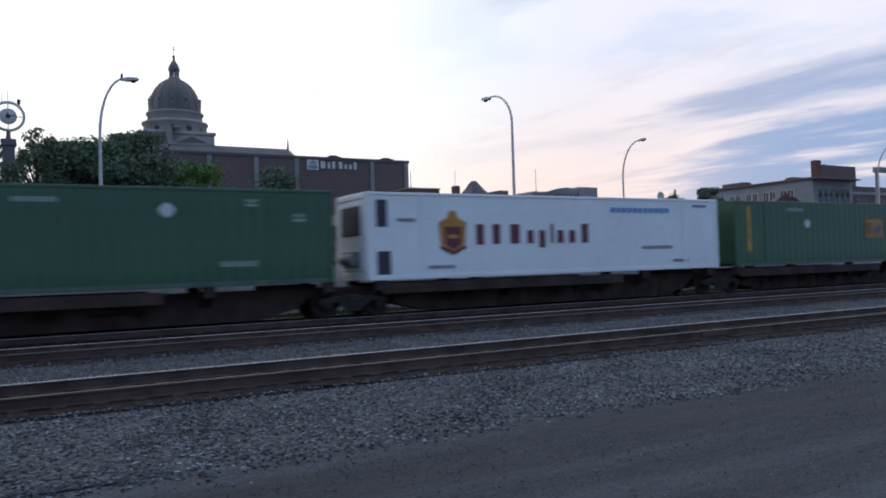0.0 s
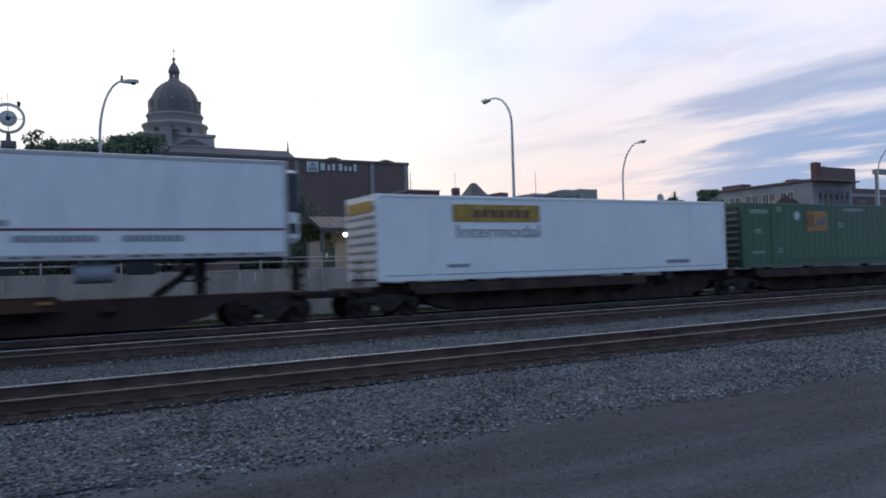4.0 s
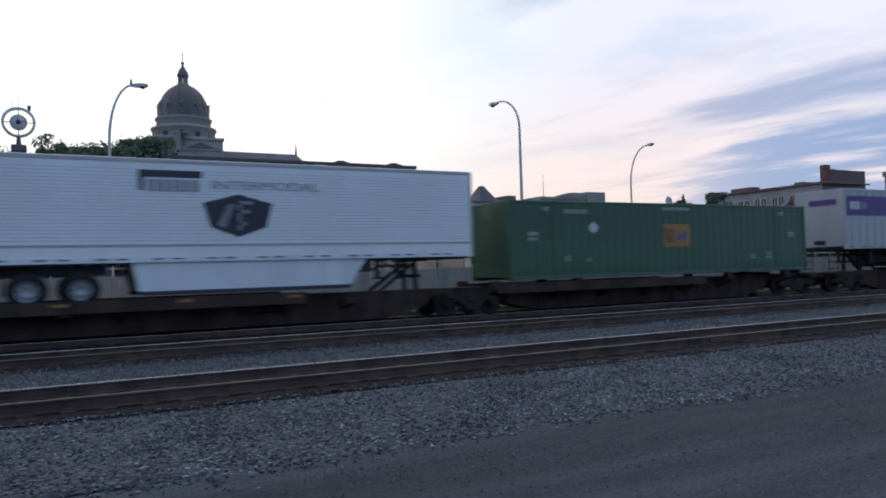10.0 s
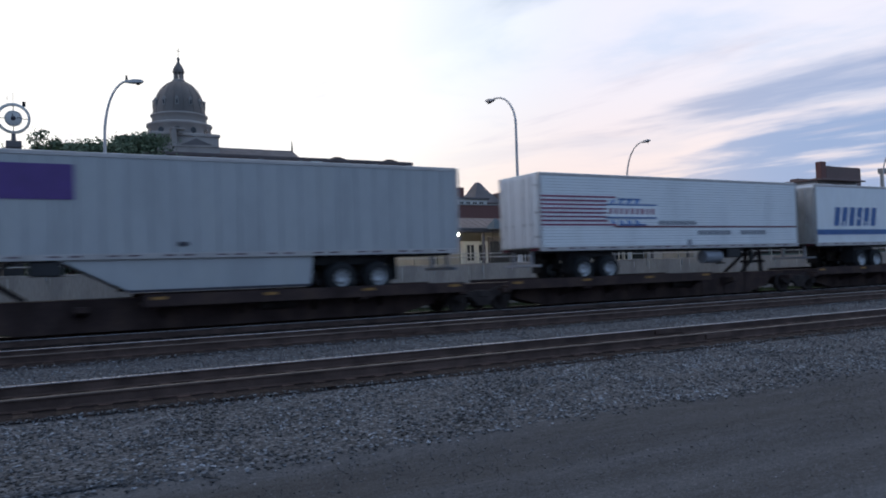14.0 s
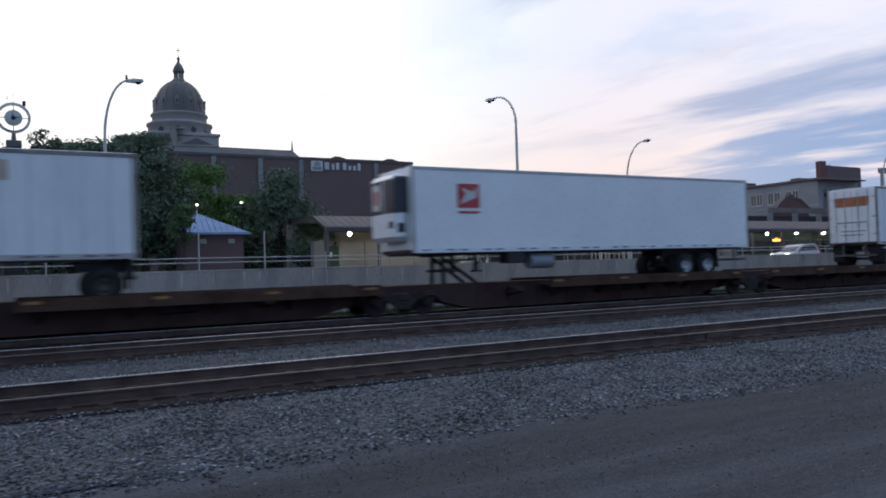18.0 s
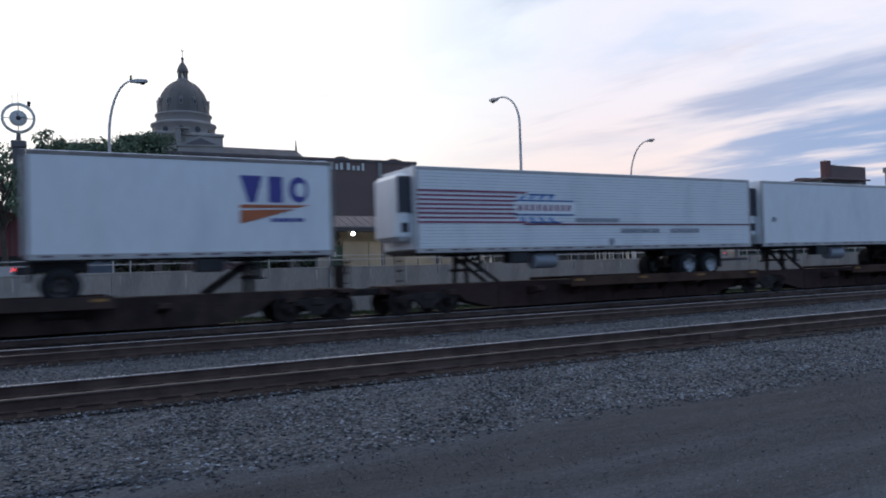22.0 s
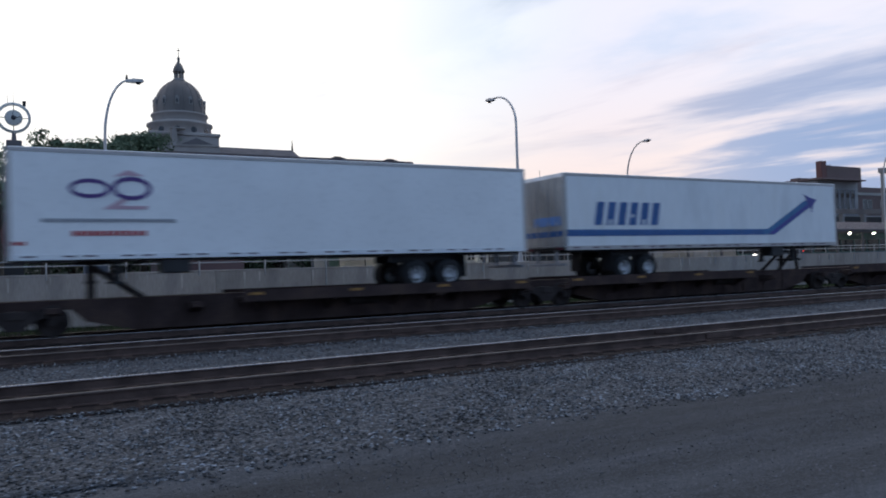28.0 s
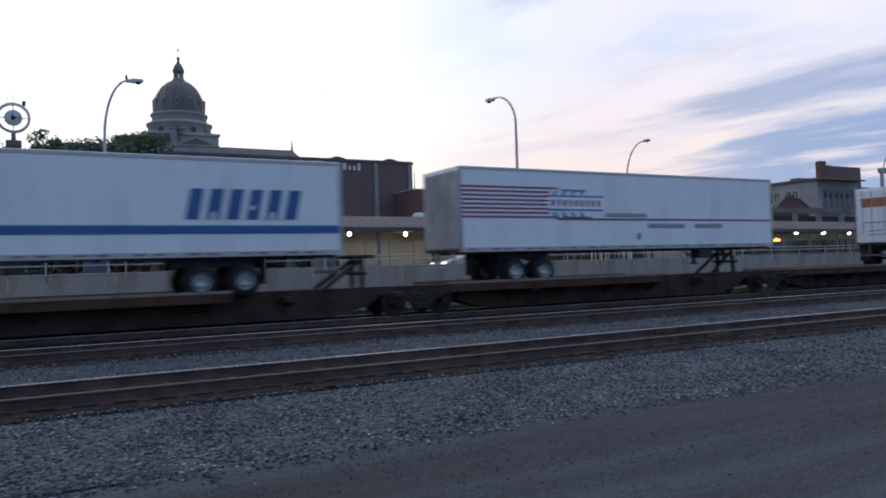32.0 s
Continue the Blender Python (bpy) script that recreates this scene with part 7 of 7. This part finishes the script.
def stone_hall():
    b = thing("stone_hall", (0, 100, Z_ROAD), "grey stone hall with an arched parapet and tall windows", "building")
    z = 12.2
    part("wall", Geo().box(73.6, 86.8, 0, 18, 0, z), M_STONEW, b)
    arch = [(76.5 + 8.0 * k / 12, z + 0.75 * math.sin(math.pi * k / 12)) for k in range(13)]
    part("parapet", Geo().prism([(76.5, z - 0.1)] + arch + [(84.5, z - 0.1)], "y", -0.3, 0.5), M_STONEW, b)
    part("stair_tower", Geo().box(82.9, 86.9, -0.4, 6, 0, z + 0.9), M_STONEW, b)
    part("cornice", Geo().box(73.5, 82.8, -0.2, 0, z - 0.35, z - 0.1), M_CONC, b)
    for x in (75.2, 78.9, 81.6):
        part("buttress", Geo().box(x - 0.35, x + 0.35, -0.35, 0, 0, z - 0.4, 0.05), M_STONEW, b)
    for x in (73.9, 76.0, 77.2, 79.6, 80.6, 83.5, 84.8):
        window_y(b, x, x + 0.95, 8.0, 9.8, -0.03 if x < 82 else -0.43, M_CONC, 1)
    part("mast", Geo().cyl((77.2, 4, z), (77.2, 4, z + 4.2), 0.06, 0.03, 6), M_DARK, b)
    g = thing("gabled_church", (0, 110, Z_ROAD), "distant building with a grey gable roof", "building")
    part("wall", Geo().box(63.5, 75.0, 0, 6, 0, 11.4), M_BRICK, g)
    part("roof", Geo().add([(67.2, -0.4, 11.4), (73.6, -0.4, 11.4), (73.6, 6.0, 11.4), (67.2, 6.0, 11.4), (68.9, 1.2, 13.4), (71.6, 1.2, 13.4), (71.6, 4.4, 13.4), (68.9, 4.4, 13.4), (69.9, 2.4, 15.2), (70.5, 2.4, 15.2), (70.5, 3.2, 15.2), (69.9, 3.2, 15.2)],
                           [(k, (k + 1) % 4, 4 + (k + 1) % 4, 4 + k) for k in range(4)] + [(4 + k, 4 + (k + 1) % 4, 8 + (k + 1) % 4, 8 + k) for k in range(4)] + [(8, 9, 10, 11), (3, 2, 1, 0)]), M_SLATE, g)
    part("side_roof", Geo().box(73.4, 75.2, -0.6, 3, 11.4, 13.3), M_BRICK, g)
    h = thing("white_house", (0, 92, Z_ROAD), "small white house with a row of windows behind the brick wall", "house")
    part("wall", Geo().box(52.5, 58.8, 0, 6, 0, 10.1), M_WPAINT, h)
    part("roof", Geo().box(52.2, 59.1, -0.3, 6.3, 10.1, 10.35), M_SLATE, h)
    for x in (53.0, 54.1, 55.2, 56.3, 57.4):
        window_y(h, x, x + 0.8, 8.8, 9.8, -0.03)
    part("chimney", Geo().box(55.3, 56.2, 2, 3, 10.1, 12.0, 0.04), M_BRICKR, h)
    part("aerial", Geo().cyl((55.7, 2.5, 12.0), (55.7, 2.5, 14.2), 0.03, n=5), M_DARK, h)


stone_hall()


def white_hotel():
    """White building seen along its side wall, with a tall glazed corner and brick penthouses."""
    b = thing("white_hotel", (96.5, 66, Z_ROAD), "white rendered building with paired windows and brick roof houses", "building")
    top = 12.1 - Z_ROAD
    part("wall", Geo().box(0, 9, 0, 18, 0, top), M_HOTEL, b)
    part("cornice", Geo().box(-0.35, 9.2, -0.35, 18.3, top, top + 0.3, 0.03), M_BRICK, b)
    part("wall", Geo().box(9, 60, 1.2, 40, 0, top - 0.6), M_BRICK, b)
    part("string_course", Geo().box(-0.08, 0, -0.05, 18, top - 3.5, top - 3.3), M_CONC, b)
    for f in range(3):
        z = 0.9 + 3.4 * f
        for k in range(5):
            y = 3.0 + 3.0 * k
            window_x(b, y, y + 0.95, z + 0.5, z + 2.2, -0.03, M_WPAINT)
            window_x(b, y + 1.1, y + 2.05, z + 0.5, z + 2.2, -0.03, M_WPAINT)
    for k in range(6):
        x = 1.0 + 1.25 * k
        window_y(b, x, x + 0.95, 6.3, 9.8, -0.03, M_GREYV, 0)
        window_y(b, x, x + 0.95, 2.2, 5.4, -0.03, M_GREYV, 0)
    part("canopy_roof", Geo().box(-1.2, 8.5, -1.6, 0, top - 0.12, top + 0.05, 0.03), M_BRICK, b)
    for k in range(10):
        window_y(b, 12 + 4.4 * k, 14.2 + 4.4 * k, 6.8, 8.6, 1.17, M_CONC, 1)
    part("band", Geo().box(9, 60, 1.1, 1.2, 9.2, 9.6), M_CONC, b)
    part("band", Geo().box(9, 60, 1.1, 1.2, 5.8, 6.2), M_CONC, b)
    for x0, x1, y0, y1, z1 in ((8.5, 13.5, 9, 10.5, 1.3), (3.0, 5.0, 14, 18, 0.9)):
        part("roof_house", Geo().box(x0, x1, y0, y1, top + 0.2, top + 0.3 + z1, 0.04), M_BRICK, b)
    part("roof_house", Geo().box(15.5, 24.5, 9, 10.8, top - 0.7, 15.9 - Z_ROAD, 0.04), M_BRICK, b)
    part("chimney", Geo().box(14.2, 15.5, 9.0, 10.0, top - 0.7, 16.6 - Z_ROAD, 0.05), M_BRICKR, b)
    part("roof_fan", Geo().cyl((19, 11, 15.8 - Z_ROAD), (19, 11, 16.3 - Z_ROAD), 0.15, 0.35, 10), M_DARK, b)
    g = thing("parking_deck", (0, 62, Z_ROAD), "concrete parking deck with open dark storeys", "car park")
    m_deck = mat("weathered_brown_concrete", (0.20, 0.165, 0.15), 0.85, var=0.25, scale=0.4, fine=6, bump=0.1)
    for z, h in ((1.5, 0.95), (3.85, 0.95), (6.0, 0.65)):
        part("parapet", Geo().box(81.0, 130, 0, 0.3, z, z + h, 0.02), m_deck, g)
    for z in (1.3, 3.65):
        part("deck", Geo().box(81.0, 130, 0.3, 3.8, z, z + 0.25), m_deck, g)
    for k in range(11):
        part("column", shared("deck_column", lambda: Geo().box(-0.22, 0.22, -0.06, 0.5, 0, 6.0, 0.02), M_PILAS), None, g, at=(81.3 + 4.8 * k, 0, 0))
    # near-black sheet, added to stand in for the shade inside the open storeys
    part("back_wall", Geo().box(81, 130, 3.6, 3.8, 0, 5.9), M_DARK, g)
    r = thing("brick_gable", (0, 66.2, Z_ROAD), "small red brick gable behind the parking deck", "building")
    part("wall", Geo().prism([(87.2, 0), (94.6, 0), (94.6, 7.0), (92.6, 8.2), (90.0, 8.4), (88.6, 7.5), (87.2, 6.1)], "y", 0, 0.7), M_BRICKR, r)
    part("coping", Geo().prism([(87.1, 6.1), (88.6, 7.5), (90.0, 8.4), (92.6, 8.2), (94.7, 7.0), (94.7, 7.2), (92.7, 8.4), (89.9, 8.6), (88.5, 7.7), (87.1, 6.3)], "y", -0.1, 0.8), M_MROOF, r)
    part("chimney", Geo().box(90.6, 91.7, 0.1, 0.7, 8.2, 8.9, 0.03), M_BRICKR, r)
    part("column", Geo().cyl((90.5, -8.5, 0), (90.5, -8.5, 10.8), 0.22, 0.20, 12), M_PILAS, g)
    part("lintel", Geo().box(90.2, 128, -8.8, -8.2, 10.2, 10.8), M_PILAS, g)
    part("column", Geo().cyl((127.5, -8.5, 0), (127.5, -8.5, 10.8), 0.22, 0.20, 12), M_PILAS, g)


white_hotel()


def office_block():
    """Low pale block behind the station trees, with plant and a dish on its flat roof."""
    b = thing("office_block", (119.5, 120, Z_ROAD), "low pale building with a flat roof behind the trees", "building")
    part("wall", Geo().box(0, 15.0, 0, 10, 0, 12.6), M_HOTEL, b)
    part("roof_edge", Geo().box(-0.3, 15.3, -0.3, 10.3, 12.6, 13.0, 0.04), M_PILAS, b)
    part("roof_house", Geo().box(7.0, 12.5, 2, 7, 13.0, 14.2, 0.05), M_BRICK, b)
    part("roof_house", Geo().prism([(0.5, 13.0), (6.0, 13.0), (5.4, 13.9), (1.2, 13.7)], "y", 1.5, 7), M_SLATE, b)
    dish = part("dish", Geo().wheel(3.4, 0.3, 0.6, 14.3, [(0.02, 0.9), (0.6, 0.6), (1.0, 0.0), (1.0, 0.1), (0.6, 0.75), (0.02, 1.0)], 20), M_WPAINT, b, "white satellite dish")
    part("mast", Geo().cyl((3.4, 0.7, 12.9), (3.4, 0.7, 14.2), 0.08, n=8), M_DARK, dish)
    for k in range(5):
        window_y(b, 1.0 + 2.8 * k, 2.6 + 2.8 * k, 9.6, 11.3, -0.03, M_GREYV)


office_block()


def far_hills():
    """Wooded ridge that closes the view, and scattered far roofs below it."""
    g = Geo()
    xs = [-2600 + 40 * i for i in range(131)]
    ys = [520, 640, 800, 1000, 1250, 1600]
    hs = [0, 14, 34, 58, 74, 40]
    n = len(xs)
    g.add([(x, y + 30 * noise.noise(Vector((x * 0.004, y * 0.01, 2))), max(1.0, h * (0.85 + 0.35 * noise.noise(Vector((x * 0.0021, y * 0.002, 5)))) + 3 * noise.noise(Vector((x * 0.02, y * 0.02, 7))))) for y, h in zip(ys, hs) for x in xs],
          [(j * n + i, j * n + i + 1, (j + 1) * n + i + 1, (j + 1) * n + i) for j in range(len(ys) - 1) for i in range(n - 1)], 0, True)
    solid("backdrop", g, mat("far_woods", (0.10, 0.11, 0.11), 1.0, var=0.4, scale=0.01, fine=0.08), "low wooded ridge behind the town", "hills", fix=False)
    rng = random.Random(6)
    for k in range(16):
        x, y = 190 + 16 * k + rng.uniform(-5, 5), 250 + rng.uniform(-20, 20)
        h = rng.uniform(14, 24)
        t = thing("far_house", (x, y, Z_ROAD), "far pale house with a dark roof on the slope", "house", "far houses")
        w, d = rng.uniform(7, 13), rng.uniform(7, 10)
        part("wall", Geo().box(-w / 2, w / 2, -d / 2, d / 2, 0, h), rng.choice((M_WPAINT, M_STONEW, M_BRICK)), t)
        part("roof", Geo().prism([(-w / 2 - 0.4, h), (w / 2 + 0.4, h), (0, h + rng.uniform(2, 3.6))], "y", -d / 2 - 0.4, d / 2 + 0.4), M_SLATE, t)
        for j in range(3):
            window_y(t, -w / 2 + 1 + j * w / 3.2, -w / 2 + 2 + j * w / 3.2, h - 2.4, h - 0.9, -d / 2 - 0.03)


far_hills()


def twig():
    t = thing("dry_stick", (7.85, 9.47, Z_BED), "pale dry stick standing in the gravel", "stick")
    part("stem", Geo().tube([(0, 0, -0.02), (-0.03, 0, 0.10), (-0.02, 0.02, 0.20)], [0.012, 0.010, 0.006], 6).tube([(-0.03, 0, 0.10), (0.05, 0.0, 0.16)], [0.008, 0.004], 5), M_CONC, t)


twig()


# ---- street traffic ----


def car(paint, label, name="car", pickup=False, hatch=False, length=4.6):
    """A road car that heads towards -x; origin on the road under its middle."""
    c = thing(name, (0, 0, Z_ROAD), label, "car", "cars on the street")
    h, n = length / 2, length
    low = [(-h, 0.32), (-h - 0.03, 0.55), (-h + 0.12, 0.72), (-h + 1.15, 0.90), (h - 0.85, 0.95), (h - 0.06, 0.88), (h, 0.55), (h - 0.04, 0.32)]
    if pickup:
        low = [(-h, 0.42), (-h - 0.02, 0.75), (-h + 0.10, 0.98), (-h + 1.3, 1.08), (h, 1.08), (h, 0.5), (h - 0.05, 0.42)]
    part("body", Geo().prism(low, "y", -0.88, 0.88), paint, c)
    if pickup:
        cab = [(-h + 1.25, 1.06), (-h + 1.95, 1.72), (-h + 3.2, 1.76), (-h + 3.35, 1.06)]
    elif hatch:
        cab = [(-h + 1.05, 0.88), (-h + 1.9, 1.42), (-h + 3.4, 1.50), (h - 0.25, 1.30), (h - 0.02, 0.9)]
    else:
        cab = [(-h + 1.1, 0.88), (-h + 1.95, 1.38), (-h + 2.9, 1.44), (-h + 3.45, 1.36), (h - 0.55, 0.94)]
    part("cabin", Geo().prism(cab, "y", -0.74, 0.74), paint, c)
    cx = sum(p[0] for p in cab) / len(cab)
    zc = min(p[1] for p in cab)
    gl = [(cx + (x - cx) * 0.86, zc + 0.04 + (z - zc) * 0.80) for x, z in cab]
    for s in (-1, 1):
        part("side_window", Geo().prism(gl, "y", s * 0.735, s * 0.752), M_GLASS, c)
    (xa, za), (xb, zb) = cab[0], cab[1]
    part("windscreen", Geo().add([(xa - 0.02, -0.66, za + 0.05), (xa - 0.02, 0.66, za + 0.05), (xb - 0.02, 0.62, zb - 0.04), (xb - 0.02, -0.62, zb - 0.04)], [(0, 1, 2, 3)]), M_GLASS, c)
    for x in (-h + 0.85, h - 0.9):
        for s in (-1, 1):
            wh = part("wheel", shared("car_tyre", lambda: Geo().wheel(0, -0.11, 0.11, 0, [(0.20, 0), (0.30, 0), (0.32, 0.2), (0.32, 0.8), (0.30, 1), (0.20, 1), (0.2, 0)], 20), M_TYRE), None, c, at=(x, s * 0.80, 0.32))
            part("hub", shared("car_hub", lambda: Geo().wheel(0, -0.10, 0.10, 0, [(0.0, 0.0), (0.20, 0.05), (0.20, 0.95), (0, 1)], 14), M_RIM), None, wh)
    z = 0.70 if not pickup else 0.84
    for s in (-1, 1):
        part("headlight", Geo().box(-h - 0.035, -h + 0.06, s * 0.60, s * 0.80, z - 0.05, z + 0.06, 0.02), M_LIT, c)
        part("tail_light", Geo().box(h - 0.05, h + 0.02, s * 0.60, s * 0.84, z + 0.02, z + 0.22, 0.02), M_TAIL, c)
    part("bumper", Geo().box(-h - 0.06, -h + 0.1, -0.84, 0.84, 0.30, 0.46, 0.03).box(h - 0.1, h + 0.05, -0.84, 0.84, 0.30, 0.48, 0.03), M_DARK if pickup else paint, c)
    return c


CAR_Y = 39.8
P_SILVER = mat("silver_car_paint", (0.42, 0.43, 0.45), 0.3, metal=0.4, var=0.05, coat=0.5)
P_WHITE = mat("white_car_paint", (0.70, 0.71, 0.72), 0.3, var=0.05, coat=0.5)
P_DARK = mat("charcoal_car_paint", (0.05, 0.052, 0.058), 0.3, metal=0.3, var=0.05, coat=0.5)
P_MID = mat("dark_grey_car_paint", (0.22, 0.225, 0.235), 0.28, metal=0.3, var=0.05, coat=0.6)
TRAFFIC = [  # car, where its front would be at 0 s, metres a second, length
    (car(P_WHITE, "white estate car with lit headlights on the street", hatch=True, length=3.9), 351.4, -16.58, 3.9),
    (car(P_SILVER, "grey pickup truck with lit headlights on the street", "pickup_truck", pickup=True, length=5.1), 399.2, -18.4, 5.1),
    (car(P_MID, "grey saloon car with red tail lights on the street", length=3.9), 411.25, -16.81, 3.9),
    (car(P_DARK, "dark hatchback with lit headlights on the street", hatch=True, length=4.0), 529.65, -17.10, 4.0),
    (car(P_SILVER, "silver saloon car with lit headlights on the street", length=4.1), 528.4, -15.83, 4.1),
]


# ---- what moves ----
def motions():
    steps = [32.0 * k / 16 for k in range(17)]
    for ob, x in MOVERS:
        y, z = ob.location.y, ob.location.z
        walk(ob, [(t, pose(x + train_way(t), y, z)) for t in steps])
    # wheels roll without slipping, a key at every frame; all wheelsets at one end of a truck share one set of keys
    first = {}
    for w, dx in SPINNERS:
        if dx not in first:
            walk(w, [(k / 30.0, pose(dx, 0, WHEEL_R, 0, math.degrees(train_way(k / 30.0) / WHEEL_R) % 360.0, 0)) for k in range(961)])
            first[dx] = w.animation_data
        else:
            w.rotation_mode = "QUATERNION"
            w.animation_data_create()
            w.animation_data.action = first[dx].action
            w.animation_data.action_slot = first[dx].action_slot
    for c, start, speed, n in TRAFFIC:
        walk(c, [(t, pose(start + n / 2 + speed * t, CAR_Y, Z_ROAD)) for t in (0.0, 16.0, 32.0)])


motions()
